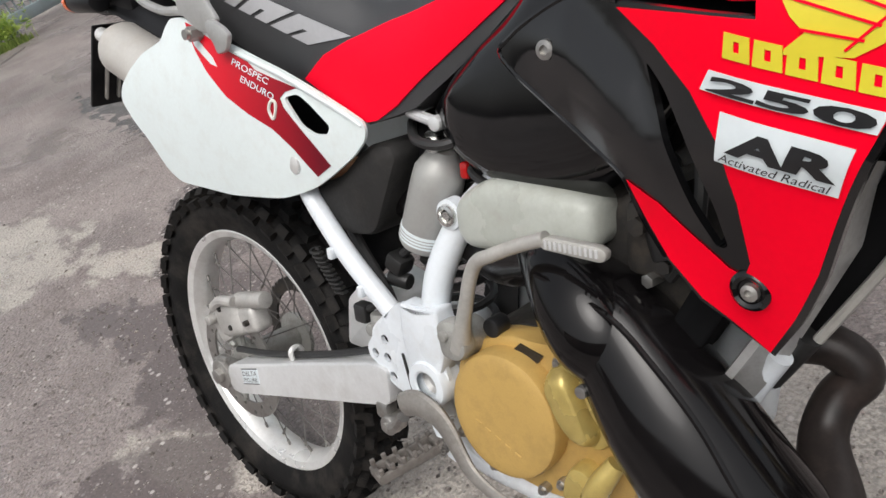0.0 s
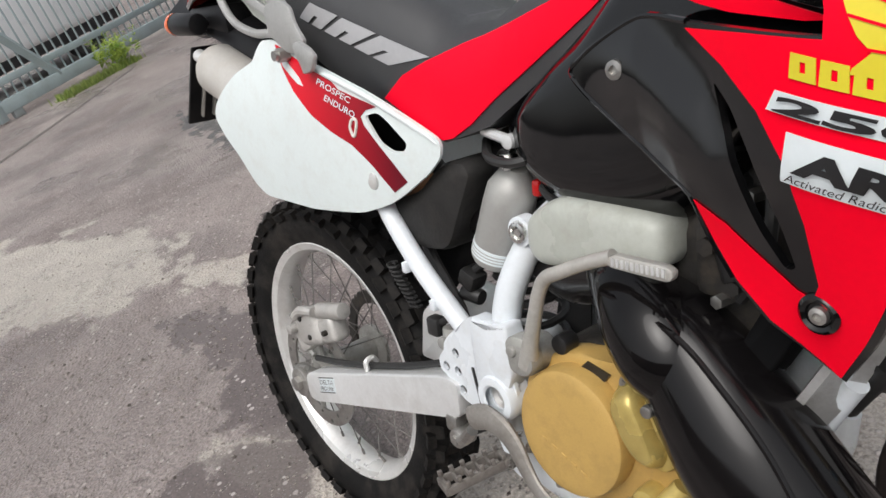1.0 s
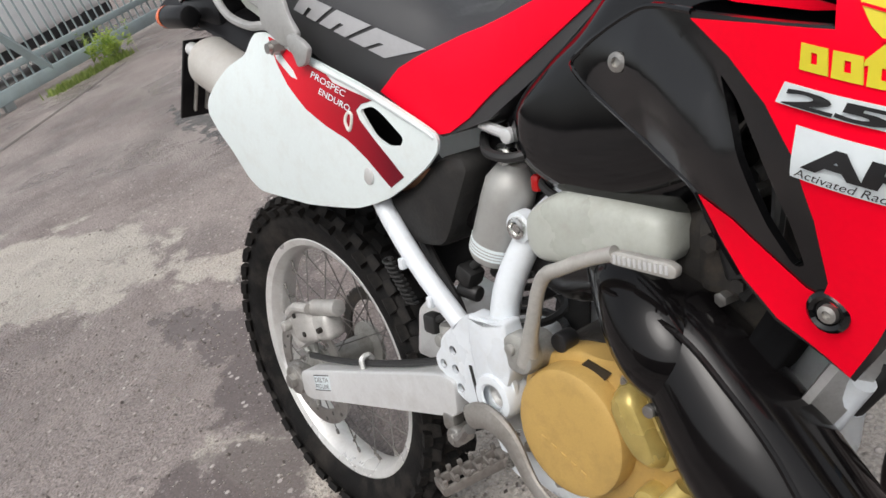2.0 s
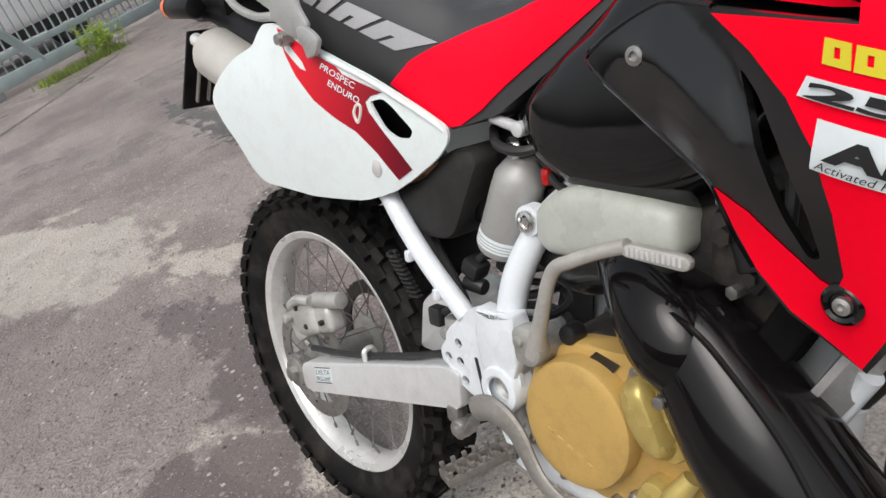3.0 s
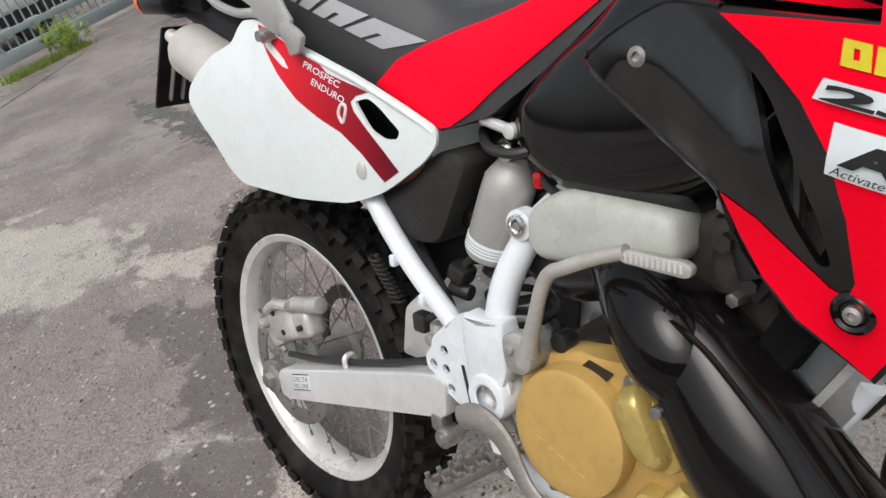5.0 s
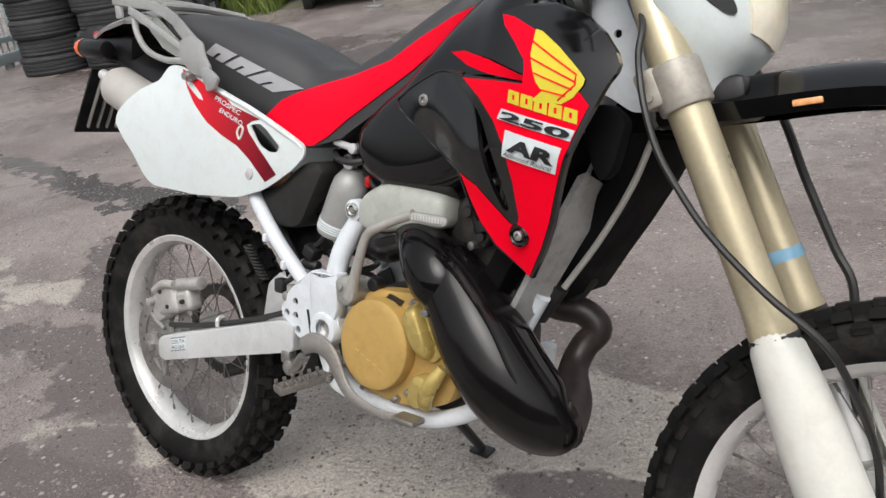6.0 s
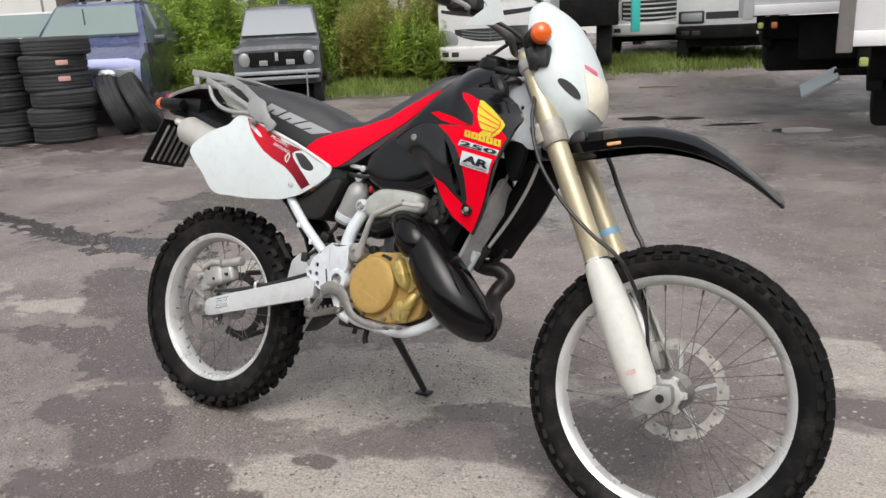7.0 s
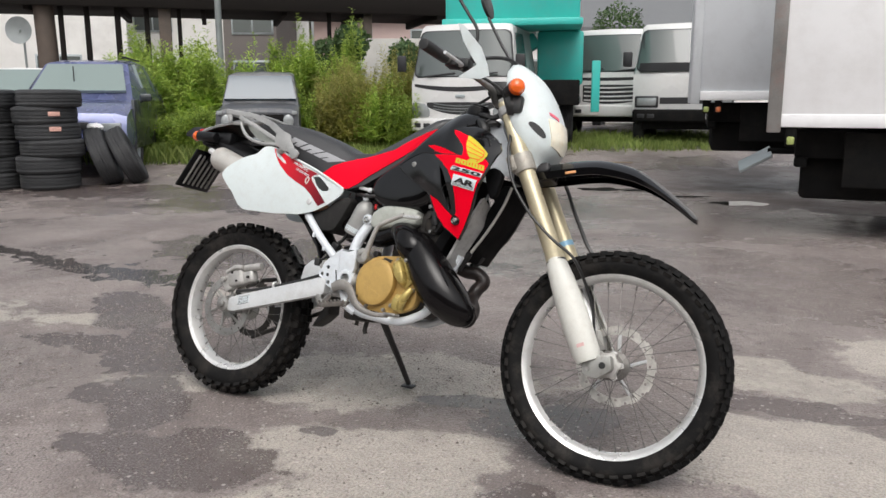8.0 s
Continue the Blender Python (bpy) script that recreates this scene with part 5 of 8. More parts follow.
bm = prism(B(), round_poly([(0.736, 0.226), (0.742, 0.243), (0.762, 0.258), (0.790, 0.250), (0.809, 0.231), (0.824, 0.205), (0.824, 0.184), (0.796, 0.154), (0.772, 0.164), (0.752, 0.186)], 0.012), -0.132, -0.110, 0.006)
part("pump_base", bm, M["gold_gloss"], gold)
bm = dome(B(), round_poly([(0.737, 0.228), (0.745, 0.243), (0.763, 0.253), (0.777, 0.241), (0.797, 0.197), (0.803, 0.178), (0.794, 0.160), (0.774, 0.166), (0.756, 0.188)], 0.008), -0.120, -0.153, 0.42)
dome(bm, round_poly([(0.778, 0.248), (0.795, 0.245), (0.810, 0.224), (0.820, 0.200), (0.812, 0.186), (0.798, 0.204)], 0.006), -0.120, -0.146, 0.4)
part("pump_cover", bm, M["gold_gloss"], gold, "glossy gold water pump cover", 30)
bm = B()
prism(bm, round_poly([(0.770, 0.135), (0.782, 0.138), (0.800, 0.130), (0.798, 0.098), (0.776, 0.078), (0.757, 0.088), (0.760, 0.118)], 0.010), -0.146, -0.115, 0.006)
tube(bm, [(0.822, -0.138, 0.158), (0.808, -0.146, 0.132), (0.794, -0.142, 0.105), (0.786, -0.13, 0.085)], [0.010, 0.013, 0.013, 0.011], seg=12)
part("water_pipe", bm, M["gold_gloss"], gold)
for x, z in ((0.606, 0.110), (0.653, 0.082), (0.722, 0.078), (0.752, 0.246), (0.822, 0.154), (0.748, 0.096), (0.800, 0.244)):
    bm = B()
    cyl(bm, (x, -0.132, z), (x, -0.118, z), 0.0065, seg=8)
    cyl(bm, (x, -0.136, z), (x, -0.131, z), 0.0042, seg=6)
    part("cover_bolt", bm, M["steel"], gold)
part("cover_window", prism(B(), [(0.684, 0.236), (0.698, 0.250), (0.728, 0.243), (0.714, 0.224)], -0.1255, -0.120), M["decal_black"], gold)
bm = B()
cyl(bm, (0.658, -0.124, 0.257), (0.658, -0.100, 0.257), 0.0115, seg=18, bevel=0.003)
part("oil_filler_cap", bm, M["decal_black"], gold)

# pale tank and reservoir
TANK2 = [(0.604, 0.366, 0.384, 0.094), (0.612, 0.352, 0.394, 0.110), (0.630, 0.343, 0.408, 0.119), (0.655, 0.344, 0.421, 0.122), (0.680, 0.347, 0.4245, 0.123), (0.735, 0.355, 0.4235, 0.123), (0.772, 0.362, 0.4195, 0.121), (0.787, 0.368, 0.414, 0.114), (0.793, 0.378, 0.405, 0.100)]
rings = []
for x, zb, zt, yo in [tuple(v) for v in smooth_path(TANK2, 4)]:
    ring = []
    for k in range(28):
        a = 2 * math.pi * k / 28
        c, q = math.cos(a), math.sin(a)
        ring.append((x, -0.05 - (yo - 0.05) / 2 + (yo - 0.05) / 2 * math.copysign(abs(c) ** 0.42, c), (zb + zt) / 2 + (zt - zb) / 2 * math.copysign(abs(q) ** 0.55, q)))
    rings.append(ring)
part("oil_tank", loft(B(), rings), M["tank_grey"], bike, "pale grey-green plastic oil tank", 60)
bm = B()
ax0, ax1 = Vector((0.520, -0.078, 0.318)), Vector((0.566, -0.072, 0.436))
d = ax1 - ax0
lathe(bm, [(0.0, 0.0), (0.028, 0.0), (0.0315, 0.006), (0.032, 0.082), (0.031, 0.102), (0.021, 0.122), (0.013, 0.128), (0, 0.128)], 28, Matrix.Translation(ax0) @ rot_to(d) @ Matrix.Rotation(radians(90), 4, "X"))
res = part("shock_reservoir", bm, M["reservoir"], bike, "grey shock absorber reservoir bottle")
bm = B()
lathe(bm, [(0.0317, 0.010), (0.0324, 0.010), (0.0324, 0.026), (0.0317, 0.026)], 28, Matrix.Translation(ax0) @ rot_to(d) @ Matrix.Rotation(radians(90), 4, "X"))
part("bottle_label", bm, M["decal_white"], res, "pale label with unreadable small print")
bm = B()
for h in (0.013, 0.017, 0.021):
    lathe(bm, [(0.0323, h), (0.0327, h), (0.0327, h + 0.0013), (0.0323, h + 0.0013)], 28, Matrix.Translation(ax0) @ rot_to(d) @ Matrix.Rotation(radians(90), 4, "X"))
part("print_line", bm, M["reservoir"], res)
bm = B()
lathe(bm, [(0, -0.006), (0.006, -0.006), (0.0065, -0.003), (0.013, -0.003), (0.013, 0.012), (0, 0.012)], 18, Matrix.Translation((0.562, -0.085, 0.450)))
part("banjo_bolt", bm, M["chrome"], res)
part("shock_spring", tube(B(), [(0.50 + 0.045 * math.cos(a), 0.045 * math.sin(a), 0.18 + 0.0042 * k) for k, a in ((k, k * 0.75) for k in range(60))], 0.006, seg=6, n=2), M["hose"], bike)
bm = B()
tube(bm, [(0.50, -0.055, 0.462), (0.55, -0.10, 0.455), (0.59, -0.105, 0.452), (0.62, -0.09, 0.46)], 0.006, seg=8)
tube(bm, [(0.575, -0.06, 0.44), (0.60, -0.075, 0.430), (0.615, -0.080, 0.415), (0.64, -0.075, 0.40)], 0.005, seg=8)
part("fuel_hose", bm, M["hose"], bike)
part("hose_joint", box(B(), (0.604, -0.080, 0.420), (0.012, 0.012, 0.020), 0.004), M["red_lens"], bike)
bm = B()
cyl(bm, (0.53, -0.085, 0.482), (0.578, -0.092, 0.474), 0.0065, seg=10)
cyl(bm, (0.580, -0.100, 0.474), (0.580, -0.080, 0.474), 0.009, seg=12, bevel=0.002)
part("seat_mount", bm, M["alu"], bike)

# exhaust: header, expansion chamber
part("stinger", tube(B(), [(0.46, -0.050, 0.365), (0.55, -0.045, 0.330), (0.63, -0.060, 0.318), (0.69, -0.078, 0.335), (0.73, -0.092, 0.345)], [0.024, 0.028, 0.034, 0.034, 0.034], seg=18), M["pipe"], bike, "black exhaust stinger pipe")
bm = B()
tube(bm, [(0.752, -0.100, 0.334), (0.768, -0.104, 0.326), (0.806, -0.110, 0.296), (0.840, -0.113, 0.258), (0.878, -0.116, 0.212), (0.922, -0.115, 0.162), (0.966, -0.107, 0.125), (0.994, -0.094, 0.108), (1.010, -0.072, 0.108)],
     [0.026, 0.040, 0.0535, 0.0625, 0.069, 0.070, 0.062, 0.050, 0.032], seg=40, n=8)
cham = part("expansion_chamber", bm, M["pipe"], bike, "fat black two-stroke expansion chamber", 60)
part("chamber_cone", tube(B(), [(0.690, -0.080, 0.346), (0.720, -0.094, 0.344), (0.752, -0.108, 0.331), (0.780, -0.119, 0.311), (0.803, -0.125, 0.289), (0.818, -0.127, 0.273), (0.825, -0.126, 0.266), (0.828, -0.125, 0.263)],
                          [0.022, 0.033, 0.0435, 0.0500, 0.0500, 0.0430, 0.033, 0.020], seg=40, n=8), M["pipe"], cham, "rounded black end cone", 60)
part("header_pipe", tube(B(), [(0.996, -0.085, 0.098), (0.988, -0.03, 0.118), (0.962, 0.02, 0.152), (0.965, 0.045, 0.186), (0.982, 0.056, 0.216), (0.955, 0.052, 0.240), (0.91, 0.035, 0.246), (0.86, 0.0, 0.29)], [0.041, 0.032, 0.024, 0.0225, 0.0225, 0.0225, 0.022, 0.020], seg=16), M["header"], cham)
part("weld_seam", tube(B(), [(0.745, -0.150, 0.3490), (0.7777, -0.1515, 0.3425), (0.8321, -0.1545, 0.3240), (0.8755, -0.1566, 0.2885), (0.9182, -0.1604, 0.2463), (0.9562, -0.1654, 0.1966), (0.985, -0.155, 0.150)], 0.0030, seg=6), M["pipe"], cham)
for x, y, z in ((0.803, -0.162, 0.246), (0.766, -0.140, 0.284)):
    part("shield_bolt", cyl(B(), (x, y - 0.006, z), (x, y + 0.02, z), 0.0065, seg=10, bevel=0.001), M["steel"], cham)

# kick starter
bm = B()
tube(bm, [(0.632, -0.146, 0.236), (0.6416, -0.150, 0.264), (0.655, -0.152, 0.306), (0.6635, -0.153, 0.331), (0.6755, -0.154, 0.350), (0.697, -0.155, 0.3615), (0.732, -0.156, 0.378), (0.766, -0.157, 0.3910)], [0.0125, 0.0095, 0.0080, 0.0078, 0.0078, 0.0074, 0.0072, 0.0074], seg=16)
ks = part("kick_starter", bm, M["kick"], bike, "grey folding kick-start lever")
bm = prism(B(), round_poly([(0.758, 0.3885), (0.772, 0.3955), (0.826, 0.3945), (0.8335, 0.3905), (0.8325, 0.3825), (0.826, 0.3795), (0.766, 0.3815)], 0.003), -0.163, -0.153, 0.0022)
part("foot_piece", bm, M["kick"], ks)
for k in range(11):
    part("serration", box(B(), (0.770 + 0.0054 * k, -0.1634, 0.3880), (0.0028, 0.0018, 0.0080), 0.0), M["alu"], ks)
bm = B()
cyl(bm, (0.622, -0.150, 0.240), (0.622, -0.105, 0.240), 0.022, seg=20, bevel=0.005)
prism(bm, round_poly([(0.604, 0.262), (0.622, 0.272), (0.642, 0.268), (0.648, 0.236), (0.634, 0.222), (0.610, 0.224)], 0.008), -0.156, -0.135, 0.004)
cyl(bm, (0.618, -0.161, 0.252), (0.618, -0.150, 0.252), 0.0065, seg=12, bevel=0.0015)
part("kick_boss", bm, M["cast"], ks)

# foot control side
bm = B()
tube(bm, [(0.523, -0.146, 0.127), (0.552, -0.148, 0.140), (0.582, -0.150, 0.136), (0.601, -0.150, 0.120), (0.616, -0.151, 0.098), (0.637, -0.154, 0.078), (0.670, -0.157, 0.066), (0.712, -0.158, 0.060), (0.760, -0.158, 0.064)], [0.016, 0.018, 0.017, 0.015, 0.013, 0.011, 0.009, 0.008, 0.008], seg=12, flat=0.5)
ped = part("brake_pedal", bm, M["pedal"], bike, "dull steel rear brake pedal")
part("pedal_pad", box(B(), (0.775, -0.160, 0.068), (0.045, 0.032, 0.010), 0.003), M["steel"], ped)
bm = B()
tube(bm, [(0.600 + 0.004 * math.cos(k * 1.3) - 0.0004 * k, -0.140 + 0.004 * math.sin(k * 1.3), 0.134 - 0.0011 * k) for k in range(60)], 0.0011, seg=4, n=1)
part("return_spring", bm, M["steel"], ped)
bm = B()
cyl(bm, (0.449, -0.108, 0.112), (0.455, -0.116, 0.088), 0.006, seg=8)
box(bm, (0.456, -0.120, 0.086), (0.024, 0.022, 0.026), 0.006)
cyl(bm, (0.470, -0.136, 0.070), (0.470, -0.108, 0.070), 0.014, seg=14, bevel=0.003)
cyl(bm, (0.470, -0.140, 0.070), (0.470, -0.130, 0.070), 0.007, seg=6)
tube(bm, [(0.470, -0.130, 0.070), (0.49, -0.136, 0.078), (0.515, -0.142, 0.105)], 0.008, seg=8)
part("master_cylinder_link", bm, M["steel"], bike)
bm = B()
cyl(bm, (0.442, -0.098, 0.215), (0.443, -0.102, 0.150), 0.0125, seg=16, bevel=0.003)
cyl(bm, (0.443, -0.103, 0.148), (0.446, -0.107, 0.128), 0.0185, seg=16, bevel=0.004)
cyl(bm, (0.446, -0.107, 0.128), (0.449, -0.109, 0.108), 0.0115, seg=14)
cyl(bm, (0.441, -0.118, 0.196), (0.441, -0.100, 0.196), 0.009, seg=12, bevel=0.002)
part("rear_master_cylinder", bm, M["cast"], bike)
for s in (-1, 1):
    bm = B()
    for x in (-0.013, 0.013):
        box(bm, (x, s * 0.048, 0), (0.005, 0.085, 0.013), 0.0015)
    for k in range(6):
        y = s * (0.010 + 0.0155 * k)
        box(bm, (0, y, 0), (0.028, 0.004, 0.010), 0.001)
        for x in (-0.013, 0.013):
            box(bm, (x, y, 0.0105), (0.005, 0.006, 0.008), 0.001)
    box(bm, (0, s * 0.091, 0), (0.030, 0.005, 0.013), 0.002)
    box(bm, (0.004, s * -0.006, 0), (0.032, 0.036, 0.018), 0.005)
    part("foot_peg", bm, M["peg"], bike, "serrated steel foot peg", m=pose(0.560, s * 0.126, 0.078, s * -8, 0, s * 18))
part("peg_bracket", tube(B(), [(0.53, -0.112, 0.135), (0.555, -0.118, 0.10), (0.575, -0.120, 0.07), (0.60, -0.112, 0.055)], 0.012, seg=10), M["frame"], bike)
bm = B()
tube(bm, [(0.598, 0.080, 0.035), (0.600, 0.161, -0.042), (0.602, 0.242, -0.119), (0.603, 0.322, -0.196)], [0.013, 0.012, 0.011, 0.010], seg=10)
box(bm, (0.600, 0.330, -0.206), (0.05, 0.035, 0.008), 0.003, Matrix.Rotation(radians(16.7), 4, "X"))
part("side_stand", bm, M["decal_black"], bike, "black side stand on the ground")
bm = B()
tube(bm, [(0.60, -0.02, 0.04), (0.60, -0.03, 0.0), (0.605, -0.03, -0.015)], 0.008, seg=8)
tube(bm, [(0.58, -0.05, 0.05), (0.575, -0.05, 0.01)], 0.007, seg=8)
box(bm, (0.57, 0, 0.05), (0.09, 0.14, 0.05), 0.012)
part("linkage", bm, M["engine"], bike)
# ---- steered parts ----
UP = Vector((-math.sin(RAKE), 0, math.cos(RAKE)))
LEG = Vector((1.275, 0, 0.298))


def on_leg(k, y):
    p = LEG + UP * k
    return (p.x, y, p.z)


for s in (-1, 1):
    y = s * 0.098
    bm = B()
    tube(bm, [on_leg(0.0, y), on_leg(0.02, y), on_leg(0.03, y), on_leg(0.29, y), on_leg(0.31, y), on_leg(0.36, y), on_leg(0.385, y), on_leg(0.43, y), on_leg(0.475, y), on_leg(0.54, y)], [0.0285, 0.0285, 0.0265, 0.0265, 0.0275, 0.0275, 0.0265, 0.0215, 0.0195, 0.0190], seg=24, n=3)
    leg = part("fork_leg", bm, M["fork_gold"], bike, "pale gold anodised fork tube", m=STEER)
    part("slider", tube(B(), [on_leg(0.01, y), on_leg(-0.15, y), on_leg(-0.27, y)], 0.020, seg=16, n=2), M["rim"], leg)
    part("fork_seal", cyl(B(), on_leg(0.004, y), on_leg(-0.012, y), 0.030, seg=24, bevel=0.003), M["hose"], leg)
    part("fork_cap", cyl(B(), on_leg(0.54, y), on_leg(0.552, y), 0.017, seg=6), M["cast"], leg)
    # leading axle foot
    bm = B()
    foot = LEG + UP * -0.305
    prism(bm, round_poly([(foot.x - 0.020, foot.z + 0.020), (1.425, 0.040), (1.478, 0.047), (1.486, 0.006), (1.445, -0.026), (1.404, -0.020)], 0.010), y - 0.020, y + 0.020, 0.005)
    cyl(bm, (1.418, y - 0.026, 0.000), (1.418, y, 0.000), 0.006, seg=6)
    part("axle_foot", bm, M["cast"], leg, "grey axle clamp")
    part("axle_end", cyl(B(), (AXLE_F.x, y - 0.0225, AXLE_F.z), (AXLE_F.x, y + 0.0225, AXLE_F.z), 0.0095, seg=16), M["hose"], leg)
    # guard: half shell
    rings = []
    for k, r0, off in ((0.012, 0.020, 0.008), (-0.012, 0.030, 0.003), (-0.06, 0.035, 0.0), (-0.13, 0.039, 0.0), (-0.21, 0.040, 0.0), (-0.285, 0.038, 0.002), (-0.31, 0.031, 0.004)):
        c = LEG + UP * k
        f = Vector((math.cos(RAKE), 0, math.sin(RAKE)))
        ring = []
        for a in np.linspace(-0.62, 0.78, 13):
            ang = math.pi * (0.5 + a) * 1.0
            ring.append(c + f * (r0 * math.cos(ang) * 1.08) + Vector((0, s * r0 * math.sin(ang), 0)) + Vector((0, y + s * off, 0)))
        for a in np.linspace(0.78, -0.62, 13):
            ang = math.pi * (0.5 + a)
            ring.append(c + f * ((r0 - 0.003) * math.cos(ang) * 1.08) + Vector((0, s * (r0 - 0.003) * math.sin(ang), 0)) + Vector((0, y + s * off, 0)))
        rings.append(ring)
    guard = part("fork_guard", loft(B(), rings), M["ivory"], leg, "ivory white plastic fork guard", 50)
    if s < 0:
        c = LEG + UP * -0.262
        part("guard_print", box(B(), (c.x, y - 0.0400, c.z), (0.022, 0.001, 0.010), 0.0, Matrix.Rotation(-RAKE, 4, "Y")), M["print_faded"], guard, "faded red print bar")
for k, th, nm in ((0.325, 0.045, "lower_clamp"), (0.51, 0.035, "upper_clamp")):
    bm = B()
    c = LEG + UP * k
    low = k < 0.4
    box(bm, (c.x - 0.012, 0, c.z), (0.070 if low else 0.045, 0.225 if low else 0.18, th), 0.012, Matrix.Rotation(-RAKE, 4, "Y"))
    for s in (-1, 1):
        p = LEG + UP * k
        h, r = (0.030, 0.0335) if low else (0.014, 0.0245)
        cyl(bm, (p.x - UP.x * h, s * 0.098, p.z - UP.z * h), (p.x + UP.x * h, s * 0.098, p.z + UP.z * h), r, seg=24, bevel=0.004)
        if low:
            box(bm, (p.x - 0.030, s * 0.112, p.z - 0.006), (0.030, 0.030, 0.050), 0.006, Matrix.Rotation(-RAKE, 4, "Y"))
            for d in (-0.014, 0.012):
                cyl(bm, (p.x - 0.033 + UP.x * d, s * 0.132, p.z - 0.004 + UP.z * d), (p.x - 0.033 + UP.x * d, s * 0.110, p.z - 0.004 + UP.z * d), 0.0055, seg=6)
    part(nm, bm, M["clamp_pale"] if low else M["clamp"], bike, "cast triple clamp", m=STEER)
part("steering_stem", tube(B(), [on_leg(0.30, 0), on_leg(0.52, 0)], 0.026, seg=16, n=2), M["frame"], bike, m=STEER @ Matrix.Translation((-0.04, 0, -0.02)))
part("front_axle", cyl(B(), (AXLE_F.x, -0.078, AXLE_F.z), (AXLE_F.x, 0.125, AXLE_F.z), 0.009, seg=12), M["steel"], bike, m=STEER)
bm = B()
box(bm, (1.375, 0.075, 0.075), (0.085, 0.055, 0.070), 0.014, Matrix.Rotation(radians(-20), 4, "Y"))
cyl(bm, (1.375, 0.045, 0.085), (1.375, 0.10, 0.085), 0.016, seg=14)
part("front_caliper", bm, M["cast"], bike, "grey front brake caliper", m=STEER)
bm = B()
cyl(bm, (AXLE_F.x, -0.066, AXLE_F.z), (AXLE_F.x, -0.050, AXLE_F.z), 0.036, seg=20, bevel=0.004)
star = [(AXLE_F.x + (0.044 if k % 4 < 2 else 0.034) * math.cos(math.pi * k / 12), AXLE_F.z + (0.044 if k % 4 < 2 else 0.034) * math.sin(math.pi * k / 12)) for k in range(24)]
prism(bm, star, -0.064, -0.050, 0.002)
part("speedometer_drive", bm, M["caliper"], bike, "bright alloy speedometer drive", m=STEER)

# front mudguard
rings = []
crest = smooth_path([(1.082, 0.591, 0.045, 0.018, 0.03), (1.13, 0.6, 0.058, 0.022, 0.036), (1.203, 0.614, 0.063, 0.024, 0.038), (1.292, 0.629, 0.066, 0.024, 0.036), (1.363, 0.632, 0.066, 0.023, 0.034), (1.449, 0.616, 0.064, 0.022, 0.027), (1.513, 0.584, 0.058, 0.018, 0.019), (1.577, 0.540, 0.050, 0.014, 0.014), (1.622, 0.505, 0.042, 0.012, 0.012), (1.643, 0.486, 0.033, 0.010, 0.010), (1.650, 0.478, 0.020, 0.006, 0.005)], 4)
for x, z, w, h, sk in crest:
    h, sk = h * 1.5, sk * 0.62
    top = [(x, w * q, z - h * abs(q) ** 1.7) for q in np.linspace(-1, 1, 15)]
    top = [(x, -w * 0.93, z - h - sk)] + top + [(x, w * 0.93, z - h - sk)]
    low = [(x - 0.001, (w - 0.003) * q, z - 0.0035 - h * abs(q) ** 1.7) for q in np.linspace(1, -1, 15)]
    low = [(x - 0.001, w * 0.93 - 0.003, z - h - sk)] + low + [(x - 0.001, -w * 0.93 + 0.003, z - h - sk)]
    rings.append(top + low)
fm = part("front_mudguard", loft(B(), rings), M["black"], bike, "long black high front mudguard", 40, m=STEER)
bm = B()
box(bm, (1.14, 0, 0.572), (0.12, 0.115, 0.055), 0.012, Matrix.Rotation(radians(-12), 4, "Y"))
part("mudguard_mount", bm, M["black_satin"], fm)
part("side_reflector", box(B(), (1.270, -0.0630, 0.5780), (0.034, 0.006, 0.008), 0.002, Matrix.Rotation(radians(-11), 4, "Y")), M["reflector"], fm, "pale orange reflector")
# mudguard stay and hoses
part("brake_hose", tube(B(), [(1.040, -0.050, 0.780), (1.050, -0.068, 0.735), (1.068, -0.100, 0.690), (1.084, -0.128, 0.655), (1.086, -0.138, 0.626), (1.092, -0.142, 0.597), (1.106, -0.150, 0.556), (1.128, -0.153, 0.508), (1.158, -0.152, 0.465), (1.199, -0.150, 0.417), (1.269, -0.145, 0.357), (1.334, -0.142, 0.313), (1.366, -0.118, 0.262), (1.398, -0.080, 0.180), (1.412, -0.068, 0.100), (1.430, -0.066, 0.050)], 0.0046, seg=8), M["hose"], bike, "black hose looping along the fork", m=STEER)
part("brake_hose", tube(B(), [(1.166, 0.09, 0.631), (1.214, 0.10, 0.559), (1.250, 0.10, 0.485), (1.300, 0.10, 0.392), (1.331, 0.098, 0.338), (1.346, 0.095, 0.227), (1.367, 0.08, 0.073)], 0.0062, seg=8), M["hose"], bike, "black hose along the fork", m=STEER)
part("hose_ring", cyl(B(), on_leg(0.075, 0.098), on_leg(0.092, 0.098), 0.0275, seg=20), M["blue"], bike, m=STEER)

